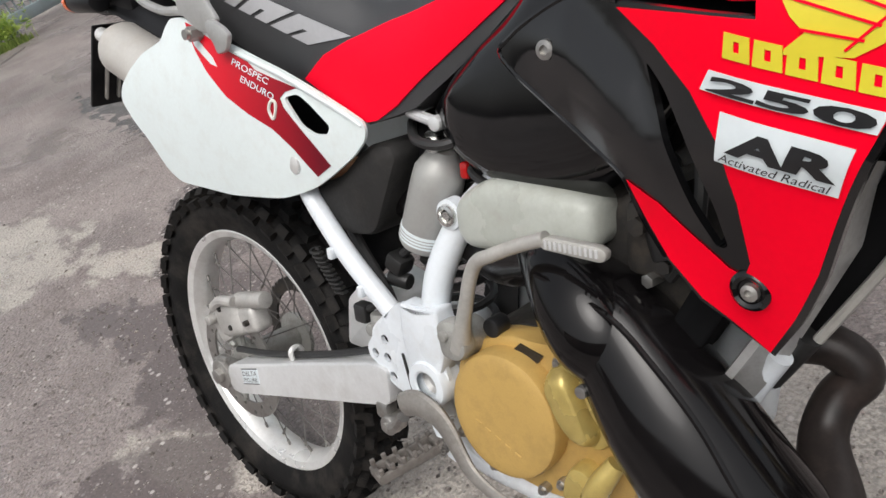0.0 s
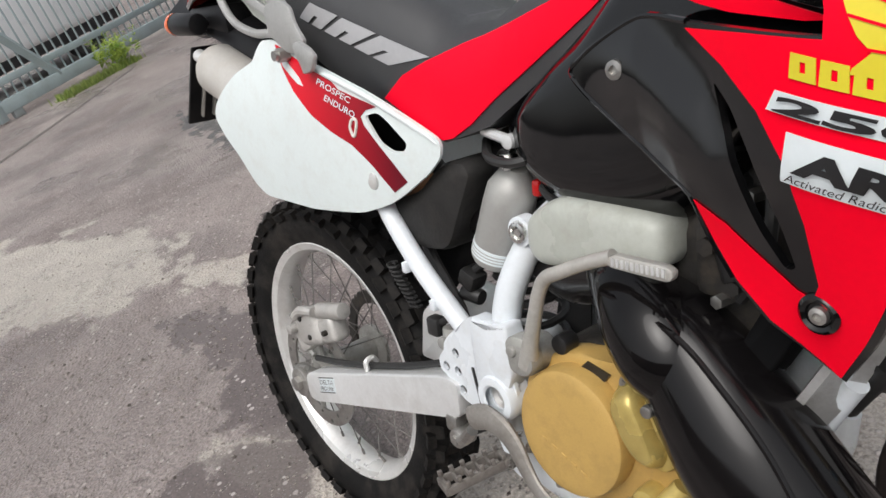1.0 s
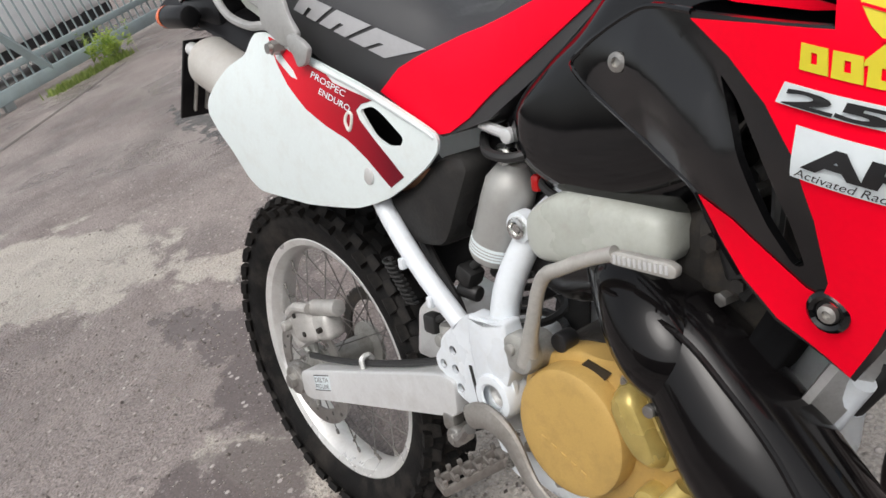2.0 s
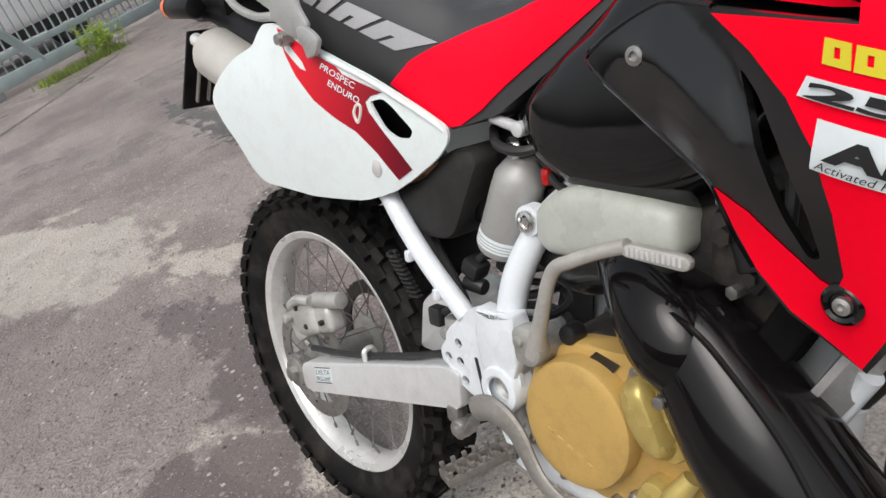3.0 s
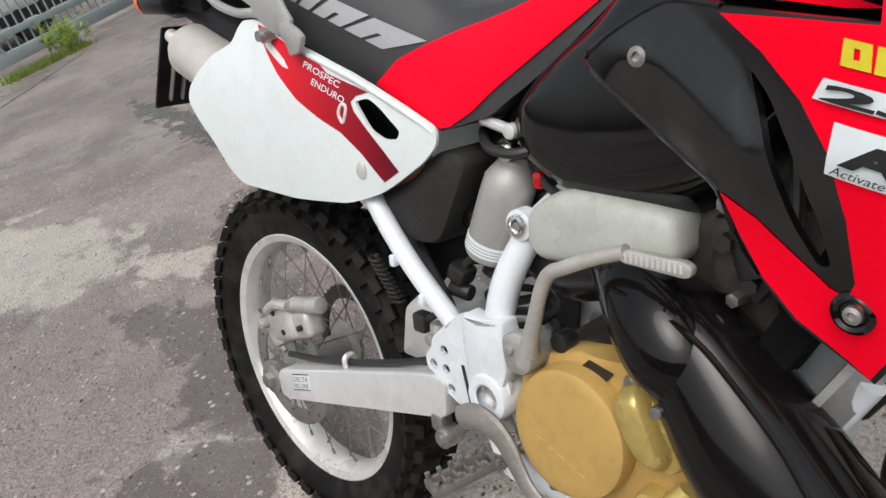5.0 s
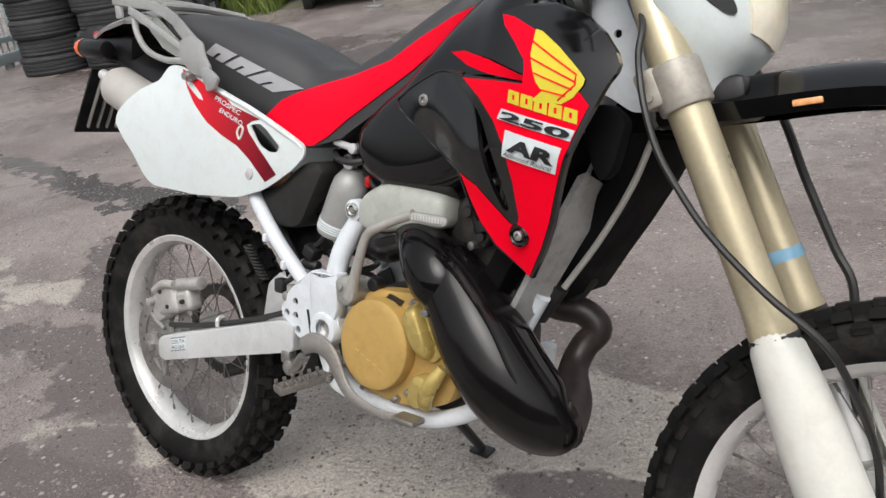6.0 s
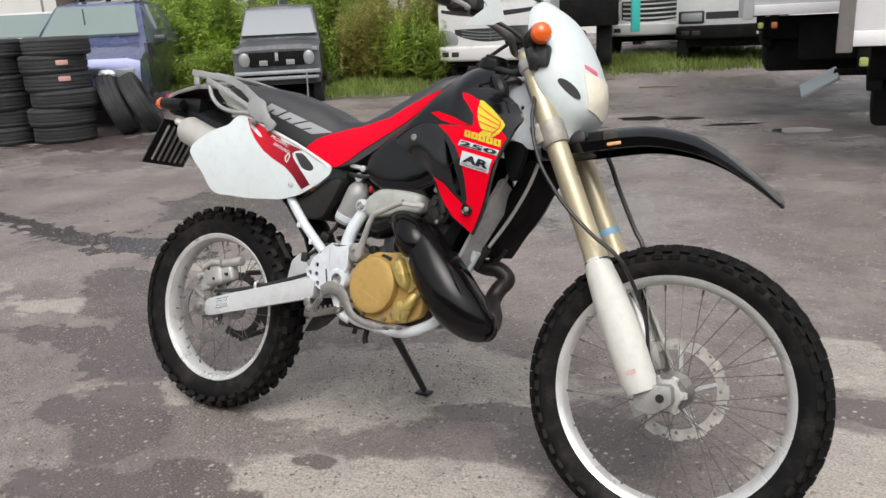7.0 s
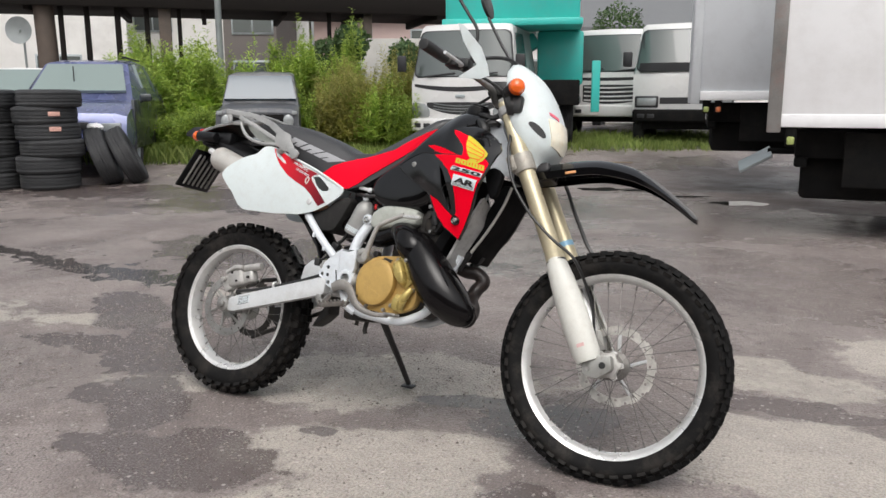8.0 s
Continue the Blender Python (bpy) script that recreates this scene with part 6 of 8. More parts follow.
# headlamp mask: section by height
MASK = [(0.57, 1.146, 1.162, 0.06), (0.606, 1.137, 1.178, 0.077), (0.641, 1.120, 1.208, 0.101), (0.676, 1.098, 1.215, 0.115), (0.712, 1.078, 1.211, 0.122), (0.747, 1.066, 1.203, 0.124), (0.782, 1.055, 1.188, 0.121), (0.818, 1.045, 1.169, 0.115), (0.853, 1.037, 1.146, 0.107), (0.889, 1.03, 1.114, 0.089), (0.924, 1.031, 1.062, 0.055)]
rings = []
for z, xb, xf, w in [tuple(v) for v in smooth_path(MASK, 3)]:
    out = []
    for q in np.linspace(-1, 1, 25):
        a = q * math.pi / 2
        out.append((xb + (xf - xb) * abs(math.cos(a)) ** 0.8, w * math.copysign(abs(math.sin(a)) ** 0.85, a), z))
    inn = [(p[0] - 0.005, p[1] * 0.955, p[2]) for p in reversed(out)]
    rings.append(out + inn)
bm = loft(B(), rings)
mask = part("headlamp_mask", bm, M["white"], bike, "white headlamp mask with amber-tinted lamp", 55, m=STEER)


def mask_pt(z, q, lift=0.0):
    zb = [r[0] for r in MASK]
    xb, xf, w = (float(np.interp(z, zb, [r[k] for r in MASK])) for k in (1, 2, 3))
    a = q * math.pi / 2
    return Vector((xb + (xf - xb + lift) * abs(math.cos(a)) ** 0.8 + lift * 0.3, (w + lift) * math.copysign(abs(math.sin(a)) ** 0.85, a), z))


def mask_patch(corners, lift, n=8):
    """A patch on the mask between (z, q) corners of a quad."""
    bm = B()
    g = []
    for i in range(n + 1):
        row = []
        for j in range(n + 1):
            u, v = i / n, j / n
            z = (1 - u) * ((1 - v) * corners[0][0] + v * corners[1][0]) + u * ((1 - v) * corners[3][0] + v * corners[2][0])
            q = (1 - u) * ((1 - v) * corners[0][1] + v * corners[1][1]) + u * ((1 - v) * corners[3][1] + v * corners[2][1])
            row.append((bm.verts.new(mask_pt(z, q, lift)), bm.verts.new(mask_pt(z, q, lift - 0.004))))
        g.append(row)
    for i in range(n):
        for j in range(n):
            for k in (0, 1):
                bm.faces.new((g[i][j][k], g[i + 1][j][k], g[i + 1][j + 1][k], g[i][j + 1][k]))
    for i in range(n):
        for a, b in ((g[i][0], g[i + 1][0]), (g[i][n], g[i + 1][n]), (g[0][i], g[0][i + 1]), (g[n][i], g[n][i + 1])):
            bm.faces.new((a[0], b[0], b[1], a[1]))
    return bm


part("headlamp_lens", mask_patch([(0.655, -0.40), (0.640, 0.0), (0.738, 0.0), (0.738, -0.43)], 0.004, 12), M["lamp_glass"], mask, "warm tinted headlamp lens", 60)
part("headlamp_lens", mask_patch([(0.655, 0.40), (0.640, 0.0), (0.738, 0.0), (0.738, 0.43)], 0.004, 12), M["lamp_glass"], mask, "warm tinted headlamp lens", 60)
part("mask_print", mask_patch([(0.752, -0.38), (0.742, -0.16), (0.752, -0.16), (0.761, -0.38)], 0.0022, 6), M["print_pink"], mask, "small red print bar")
for s in (-1, 1):
    bm = B()
    ring = []
    for k in range(18):
        a = 2 * math.pi * k / 18
        u, v = 0.032 * math.cos(a), 0.0135 * math.sin(a)
        zz = 0.696 + u * 0.62 + v * 0.78
        qq = s * (0.66 + (u * 0.78 - v * 0.62) * 5.0)
        ring.append(bm.verts.new(mask_pt(zz, qq, 0.0022)))
    bm.faces.new(ring)
    top = bmesh.ops.extrude_face_region(bm, geom=bm.faces[:])
    bmesh.ops.translate(bm, verts=[v for v in top["geom"] if isinstance(v, bmesh.types.BMVert)], vec=(-0.004, -s * 0.003, 0))
    part("mask_vent", bm, M["decal_black"], mask, "dark oval air slot")
    bm = B()
    cyl(bm, (1.055, s * 0.112, 0.812), (1.090, s * 0.154, 0.815), 0.024, 0.027, 20, 0.004)
    tube(bm, [(1.026, s * 0.09, 0.821), (1.042, s * 0.115, 0.817)], 0.009, seg=8)
    sig = part("turn_signal", bm, M["black_satin"], bike, "front indicator with orange lens", m=STEER)
    bm = B()
    m = Matrix.Translation((1.090, s * 0.154, 0.815)) @ rot_to((0.45, s * 0.89, 0.0)) @ Matrix.Rotation(radians(90), 4, "X")
    lathe(bm, [(0.026, -0.004), (0.026, 0.006), (0.022, 0.018), (0.012, 0.025), (0, 0.027)], 24, m)
    part("lens", bm, M["orange"], sig, "orange lens")
bm = B()
tube(bm, [(1.062, -0.128, 0.783), (1.071, -0.13, 0.759), (1.070, -0.125, 0.734)], [0.02, 0.018, 0.010], seg=10)
box(bm, (1.082, -0.124, 0.769), (0.050, 0.035, 0.055), 0.010)
part("ignition_boot", bm, M["hose"], bike, m=STEER)

# handlebar
bar = part("handlebar", tube(B(), [(0.874, -0.385, 0.864), (0.884, -0.24, 0.871), (0.920, -0.15, 0.863), (0.973, -0.08, 0.831), (0.963, 0, 0.809), (0.973, 0.08, 0.831), (0.920, 0.15, 0.863), (0.884, 0.24, 0.871), (0.874, 0.385, 0.864)], 0.011, seg=12), M["steel"], bike, "steel handlebar with black grips and white hand guards", m=STEER)
for s in (-1, 1):
    part("grip", cyl(B(), (0.874, s * 0.392, 0.864), (0.882, s * 0.258, 0.870), 0.0175, seg=18, bevel=0.003), M["hose"], bar)
    part("lever", tube(B(), [(0.902, s * 0.20, 0.867), (0.933, s * 0.235, 0.856), (0.943, s * 0.30, 0.847), (0.940, s * 0.375, 0.843)], 0.0055, seg=8), M["alu"], bar)
    bm = B()
    box(bm, (0.891, s * 0.215, 0.870), (0.04, 0.05, 0.035), 0.008)
    box(bm, (0.909, s * 0.175, 0.879), (0.05, 0.045, 0.032), 0.008)
    part("switch_housing", bm, M["hose"], bar)
    A, R0, T0, T1, T2, T3, U1, U2, L0, L1 = [Vector((x, s * y, z)) for x, y, z in ((1.009, 0.19, 0.838), (0.98, 0.23, 0.859), (0.932, 0.302, 0.962), (0.947, 0.29, 0.959), (0.987, 0.23, 0.913), (1.001, 0.2, 0.871), (0.947, 0.28, 0.915), (0.965, 0.245, 0.88), (0.946, 0.28, 0.8), (0.99, 0.212, 0.82))]
    bm = B()
    v = {}

    def corner(p):
        return v.setdefault(tuple(p), bm.verts.new(p)) if tuple(p) not in v else v[tuple(p)]

    for quad in ((A, T3, T2, R0), (R0, T2, U2), (U2, T2, T1, U1), (U1, T1, T0), (A, R0, L0, L1)):
        bm.faces.new([corner(q) for q in quad])
    bmesh.ops.subdivide_edges(bm, edges=bm.edges[:], cuts=2, use_grid_fill=True, smooth=0.6)
    bmesh.ops.solidify(bm, geom=bm.faces[:], thickness=0.004)
    part("hand_guard", bm, M["white"], bar, "white plastic hand guard", 50)
    bm = B()
    tube(bm, [(0.915, s * 0.165, 0.867), (0.936, s * 0.172, 0.93), (0.940, s * 0.18, 0.988), (0.900, s * 0.182, 1.045), (0.864, s * 0.185, 1.093), (0.80, s * 0.19, 1.19)], 0.0055, seg=8)
    part("mirror_stem", bm, M["hose"], bar)
    bm = B()
    cyl(bm, (0.775, s * 0.20, 1.245), (0.787, s * 0.20, 1.249), 0.055, seg=24, bevel=0.004)
    part("mirror", bm, M["hose"], bar)
bm = B()
tube(bm, [(0.907, -0.17, 0.882), (0.964, -0.14, 0.912), (1.020, -0.09, 0.927), (1.043, -0.02, 0.916), (1.044, 0.05, 0.868), (1.017, 0.08, 0.783)], 0.0058, seg=8)
tube(bm, [(0.769, 0.17, 0.819), (0.883, 0.12, 0.867), (1.002, 0.05, 0.884), (1.052, -0.02, 0.856), (1.051, -0.05, 0.789)], 0.0055, seg=8)
tube(bm, [(0.910, -0.18, 0.861), (0.976, -0.15, 0.843), (1.031, -0.115, 0.807), (1.038, -0.10, 0.747)], 0.005, seg=8)
part("control_cables", bm, M["hose"], bar)
bm = B()
box(bm, (0.983, 0, 0.843), (0.07, 0.12, 0.05), 0.012)
part("instrument", bm, M["hose"], bar)
# ---- yard: tyres, cars, trucks ----
CAM_END = Vector((2.092, -2.176))
RIGHT = Vector((0.876, 0.483))


def at(lateral, depth):
    """World x, y of a place so far to the right of and ahead of the last view's line."""
    p = CAM_END + VIEW * depth + RIGHT * lateral
    return p.x, p.y


M["car_blue"] = mat("dusty_blue_car_paint", (0.11, 0.13, 0.27), 0.25, metal=0.3, var=0.1, scale=2, coat=0.6, dirt=(0.3, 0.29, 0.27), dirt_amt=0.3, dirt_scale=3)
M["car_dark"] = mat("dark_green_car_paint", (0.035, 0.042, 0.045), 0.25, var=0.12, scale=2, coat=0.6, dirt=(0.15, 0.14, 0.12), dirt_amt=0.25, dirt_scale=3)
M["car_grey"] = mat("faded_grey_car_paint", (0.075, 0.08, 0.09), 0.4, var=0.15, scale=2, coat=0.2, dirt=(0.28, 0.26, 0.23), dirt_amt=0.4, dirt_scale=4)
M["truck_white"] = mat("white_truck_paint", (0.66, 0.66, 0.65), 0.35, var=0.05, scale=1.5, coat=0.3, dirt=(0.5, 0.47, 0.42), dirt_amt=0.35, dirt_scale=3)
M["box_white"] = mat("white_box_panel", (0.90, 0.90, 0.905), 0.4, var=0.04, scale=1.2, dirt=(0.6, 0.58, 0.55), dirt_amt=0.3, dirt_scale=2)
M["box_grey"] = mat("grey_box_panel", (0.60, 0.62, 0.64), 0.45, var=0.05, scale=1.2, dirt=(0.38, 0.38, 0.38), dirt_amt=0.3, dirt_scale=2)
M["van_white"] = mat("clean_white_van_paint", (0.90, 0.90, 0.905), 0.3, var=0.03, scale=1.5, coat=0.4)
M["teal"] = mat("teal_machine_paint", (0.05, 0.52, 0.46), 0.4, var=0.08, scale=2, dirt=(0.2, 0.35, 0.32), dirt_amt=0.3, dirt_scale=3)
# near black, for chassis parts and for blocks filling shade under the box trucks
M["under"] = mat("black_chassis", (0.010, 0.010, 0.010), 0.8, var=0.4, scale=5, spec=0.08, dirt=(0.03, 0.026, 0.022), dirt_amt=0.4, dirt_scale=6)
M["trim_black"] = mat("black_car_trim", (0.025, 0.025, 0.027), 0.5, var=0.2, scale=6)
M["zinc"] = mat("galvanised_steel", (0.4, 0.44, 0.45), 0.5, metal=0.5, var=0.15, scale=4, dirt=(0.3, 0.3, 0.29), dirt_amt=0.3, dirt_scale=6)
M["post"] = mat("grey_steel_post", (0.25, 0.27, 0.27), 0.55, metal=0.3, var=0.2, scale=3)
M["wood"] = mat("weathered_wood", (0.3, 0.24, 0.18), 0.75, var=0.25, scale=5, bump=0.2)
M["concrete"] = mat("pale_concrete", (0.48, 0.47, 0.44), 0.8, var=0.12, scale=0.8, bump=0.1, dirt=(0.25, 0.24, 0.21), dirt_amt=0.4, dirt_scale=1.5)
# the shade under the deck is put into this near-black colour
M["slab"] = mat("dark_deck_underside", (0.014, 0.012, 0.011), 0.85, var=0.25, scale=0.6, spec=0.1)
M["joint"] = mat("worn_joint_mortar", (0.30, 0.28, 0.255), 0.8, var=0.25, scale=6, bump=0.1)
M["pink"] = mat("pink_render_wall", (0.5, 0.38, 0.35), 0.8, var=0.1, scale=0.7)
M["label_red"] = mat("red_white_label", (0.62, 0.36, 0.3), 0.5, var=0.3, scale=60)
M["lamp_clear"] = mat("clear_car_lamp", (0.32, 0.34, 0.34), 0.12, metal=0.2, var=0.1, scale=30, coat=0.6)


def glass_mat(name, tint):
    m = bpy.data.materials.new(name)
    t, n, l, b = nodes_of(m)
    b.inputs["Base Color"].default_value = tint
    b.inputs["Roughness"].default_value = 0.05
    b.inputs["IOR"].default_value = 1.5
    b.inputs["Specular IOR Level"].default_value = 0.9
    b.inputs["Coat Weight"].default_value = 0.6
    return m


M["glass"] = glass_mat("lorry_glass", (0.075, 0.09, 0.085, 1))
# opaque glass of jeep and cars: reflected sky and pale interior sit in the colour
M["dark_glass"] = glass_mat("blue_grey_jeep_glass", (0.05, 0.08, 0.105, 1))
M["car_glass"] = glass_mat("pale_tinted_car_glass", (0.20, 0.255, 0.24, 1))


def car_tyre_mesh(ro=0.33, w=0.2):
    bm = B()
    h = w / 2
    lathe(bm, [(ro * 0.60, -h * 0.80), (ro * 0.70, -h * 0.98), (ro * 0.86, -h), (ro * 0.96, -h * 0.88), (ro, -h * 0.62), (ro - 0.008, -h * 0.36), (ro - 0.008, -h * 0.33), (ro, -h * 0.30), (ro, -h * 0.03), (ro - 0.008, 0), (ro, h * 0.03),
               (ro, h * 0.30), (ro - 0.008, h * 0.33), (ro - 0.008, h * 0.36), (ro, h * 0.62), (ro * 0.96, h * 0.88), (ro * 0.86, h), (ro * 0.70, h * 0.98), (ro * 0.60, h * 0.80), (ro * 0.62, 0)], 40, closed=True)
    return bm


FLAT = Matrix.Rotation(radians(90), 4, "X")
tyre0 = part("old_tyre", car_tyre_mesh(), M["old_tyre"], None, "worn black car tyre in a stack on the asphalt", m=Matrix.Translation((-6.9, 3.98, 0.1)) @ FLAT)
tagged(tyre0, category="tyre", group="stacked tyres")
rng = random.Random(4)
stacks = [((-7.05, 4.15), 6), ((-7.72, 3.74), 6)]
for (x, y), n in stacks:
    for k in range(n):
        m = Matrix.Translation((x + rng.uniform(-0.03, 0.03), y + rng.uniform(-0.03, 0.03), 0.106 + 0.2025 * k)) @ Matrix.Rotation(rng.uniform(0, 6), 4, "Z") @ FLAT @ Matrix.Diagonal((1.07, 1.05, 1.07, 1))
        if (x, k) == (-7.05, 0):
            tyre0.matrix_basis = m
        else:
            copy_thing(tyre0, m)
for lat, dep, lean in ((-4.46, 10.35, 20), (-4.20, 10.45, 27)):
    x, y = at(lat, dep)
    m = Matrix.Translation((x, y, 0.37 * math.cos(radians(lean)) + 0.10 * math.sin(radians(lean)))) @ Matrix.Rotation(radians(-lean), 4, Vector((VIEW.x, VIEW.y, 0))) @ Matrix.Rotation(radians(28.9 - 90 + 17), 4, "Z") @ Matrix.Scale(1.12, 4)
    o = copy_thing(tyre0, m)
    o["label"] = "worn black tyre leaning against a tyre stack"
for z in (0.752, 0.935):
    bm = box(B(), (0, 0, 0), (0.13, 0.004, 0.055), 0.001)
    d = Vector((2.0 - -7.05, -2.0 - 4.15)).normalized()
    lab = part("paper_label", bm, M["label_red"], None, "red and white paper label stuck on a tyre", m=Matrix.Translation((-7.05 + d.x * 0.382 + 0.03, 4.15 + d.y * 0.382 + 0.06, z)) @ Matrix.Rotation(math.atan2(d.y, d.x) + math.pi / 2, 4, "Z"))
    tagged(lab, category="label")
bag = B()
bmesh.ops.create_icosphere(bag, subdivisions=3, radius=1)
for v in bag.verts:
    v.co = Vector((v.co.x * 0.13, v.co.y * 0.08, v.co.z * 0.05)) * (1 + 0.25 * noise.noise(v.co * 3))
tagged(part("plastic_bag", bag, M["box_white"], None, "crumpled white plastic bag on a leaning tyre", m=Matrix.Translation((*at(-4.52, 10.3), 0.755))), category="bag")


def car(name, label, m, prof, width, paint, lamps, grille, glasses, wheel_x, wheel_r=0.33, glass="car_glass"):
    """A car from a side profile; local x is ahead, so its nose faces +x. prof: (x, bottom, belt, top, half-width at top)."""
    root = thing(name, label, "car", m)
    rings = []
    for x, zb, zbelt, zt, wt in prof:
        h = width / 2
        pts = [(-h * 0.96, zb), (-h, zb + 0.12), (-h, (zb + zbelt) / 2), (-h * 0.985, zbelt), (-wt, zt - 0.03), (-wt * 0.86, zt), (0, zt + 0.012), (wt * 0.86, zt), (wt, zt - 0.03), (h * 0.985, zbelt), (h, (zb + zbelt) / 2), (h, zb + 0.12), (h * 0.96, zb)]
        rings.append([(x, y, z) for y, z in pts])
    part("body", loft(B(), rings), paint, root, smooth=30)
    for nm, pts in glasses:
        bm = B()
        vs = [bm.verts.new(p) for p in pts]
        f = bm.faces.new(vs)
        f.normal_update()
        nrm = f.normal.copy()
        if nrm.dot(Vector((1, 0, 0.5)) if nm == "windscreen" else Vector((0, 1, 0))) < 0:
            nrm.negate()
        got = bmesh.ops.extrude_face_region(bm, geom=[f])
        bmesh.ops.translate(bm, verts=[v for v in got["geom"] if isinstance(v, bmesh.types.BMVert)], vec=nrm * 0.045)
        part(nm, bm, M[glass], root)
    for nm, c, s, mt, bev in grille:
        part(nm, box(B(), c, s, bev), M[mt], root)
    for c, r in lamps:
        bm = B()
        lathe(bm, [(0, -0.03), (r * 0.7, -0.026), (r, -0.012), (r * 1.08, -0.008), (r * 1.08, 0.02)], 24, Matrix.Translation(c) @ Matrix.Rotation(radians(90), 4, "Z"))
        part("headlight", bm, M["lamp_clear"], root, "round headlight")
    wm = None
    for x in wheel_x:
        for s in (-1, 1):
            bm_m = Matrix.Translation((x, s * (width / 2 - 0.10), wheel_r))
            if wm is None:
                wm = part("wheel", car_tyre_mesh(wheel_r, 0.19), M["old_tyre"], root, m=bm_m)
                part("rim", lathe(B(), [(0, -0.05), (wheel_r * 0.3, -0.06), (wheel_r * 0.55, -0.03), (wheel_r * 0.61, -0.07), (wheel_r * 0.61, 0.07), (wheel_r * 0.5, 0.04), (0, 0.05)], 24), M["zinc"], wm)
            else:
                w2 = again(wm, bm_m, root)
                again(wm.children[0], Matrix(), w2)
    return root


def face_cam(lateral, depth, turn=0.0, lift=0.0):
    x, y = at(lateral, depth)
    ang = math.atan2(-VIEW.y, -VIEW.x) + radians(turn)
    return Matrix.Translation((x, y, ground_z(x, y) + lift)) @ Matrix.Rotation(ang, 4, "Z")


# boxy grey 4x4
car("compact_jeep", "faded grey boxy four-wheel drive with round headlights among weeds", face_cam(-2.80, 12.0, 9, -0.06) @ Matrix.Diagonal((0.835, 0.765, 0.945, 1)),
    [(0.0, 0.45, 0.90, 0.93, 0.70), (-0.06, 0.42, 0.96, 0.99, 0.74), (-0.75, 0.42, 1.00, 1.04, 0.76), (-0.95, 0.42, 1.01, 1.07, 0.785), (-1.40, 0.42, 1.02, 1.58, 0.685), (-2.2, 0.42, 1.02, 1.63, 0.68), (-3.3, 0.42, 1.02, 1.58, 0.66), (-3.65, 0.45, 1.0, 1.1, 0.66)],
    1.62, M["car_grey"], [((0.02, -0.60, 0.80), 0.095), ((0.02, 0.60, 0.80), 0.095)],
    [("grille", (0.012, 0, 0.80), (0.03, 1.02, 0.21), "under", 0.01), ("bumper", (0.07, 0, 0.600), (0.10, 1.58, 0.055), "zinc", 0.015), ("lower_bumper", (0.05, 0, 0.515), (0.08, 1.52, 0.05), "zinc", 0.012), ("bumper_core", (0.035, 0, 0.558), (0.06, 1.40, 0.05), "under", 0.0), ("fog_lamp", (0.04, 0.25, 0.745), (0.05, 0.16, 0.08), "lamp_clear", 0.01), ("fog_lamp", (0.04, -0.25, 0.745), (0.05, 0.16, 0.08), "lamp_clear", 0.01),
     ("badge", (0.03, 0, 0.83), (0.02, 0.06, 0.12), "zinc", 0.005), ("indicator", (0.0, 0.72, 0.93), (0.06, 0.10, 0.06), "lamp_clear", 0.01), ("indicator", (0.0, -0.72, 0.93), (0.06, 0.10, 0.06), "lamp_clear", 0.01), ("front_apron", (0.0, 0, 0.47), (0.05, 1.40, 0.12), "trim_black", 0.01),
     ("wiper", (-0.925, 0.28, 1.125), (0.02, 0.56, 0.016), "trim_black", 0.0), ("wiper", (-0.925, -0.36, 1.120), (0.02, 0.56, 0.016), "trim_black", 0.0)],
    [("windscreen", [(-0.985, -0.735, 1.125), (-0.985, 0.735, 1.125), (-1.335, 0.640, 1.515), (-1.335, -0.640, 1.515)])], (-0.62, -2.9), glass="dark_glass")
# blue-black wagon
car("station_wagon", "dark blue station wagon with a pale greenish windscreen behind tyre stacks", face_cam(-5.18, 10.75, 11, 0.05),
    [(0.0, 0.35, 0.60, 0.64, 0.78), (-0.10, 0.32, 0.80, 0.84, 0.80), (-0.45, 0.32, 0.90, 0.95, 0.80), (-0.85, 0.32, 0.94, 1.00, 0.79), (-1.05, 0.32, 0.96, 1.04, 0.76), (-1.75, 0.32, 1.00, 1.60, 0.60), (-2.4, 0.32, 1.02, 1.66, 0.60), (-3.7, 0.32, 1.02, 1.62, 0.58), (-4.3, 0.35, 1.0, 1.15, 0.66)],
    1.70, M["car_blue"], [],
    [("headlight", (-0.03, 0.64, 0.66), (0.08, 0.26, 0.11), "lamp_clear", 0.02), ("headlight", (-0.03, -0.64, 0.66), (0.08, 0.26, 0.11), "lamp_clear", 0.02), ("bumper", (0.03, 0, 0.45), (0.16, 1.66, 0.2), "car_blue", 0.05), ("grille", (0.0, 0, 0.68), (0.05, 0.7, 0.10), "trim_black", 0.01),
     ("wiper", (-1.30, -0.10, 1.27), (0.015, 0.015, 0.50), "trim_black", 0.0), ("door_mirror", (-1.35, 0.90, 1.06), (0.10, 0.18, 0.12), "car_dark", 0.03), ("door_mirror", (-1.35, -0.90, 1.06), (0.10, 0.18, 0.12), "car_dark", 0.03),
     ("side_cladding", (-2.3, 0.835, 0.68), (3.4, 0.05, 0.70), "car_dark", 0.02), ("roof_rail", (-2.6, 0.5, 1.69), (1.4, 0.03, 0.03), "trim_black", 0.01)],
    [("windscreen", [(-1.14, -0.66, 1.13), (-1.14, 0.66, 1.13), (-1.67, 0.54, 1.535), (-1.67, -0.54, 1.535)]), ("side_glass", [(-1.9, 0.735, 1.20), (-2.6, 0.735, 1.20), (-2.6, 0.615, 1.57), (-1.95, 0.615, 1.57)])], (-0.85, -3.4))
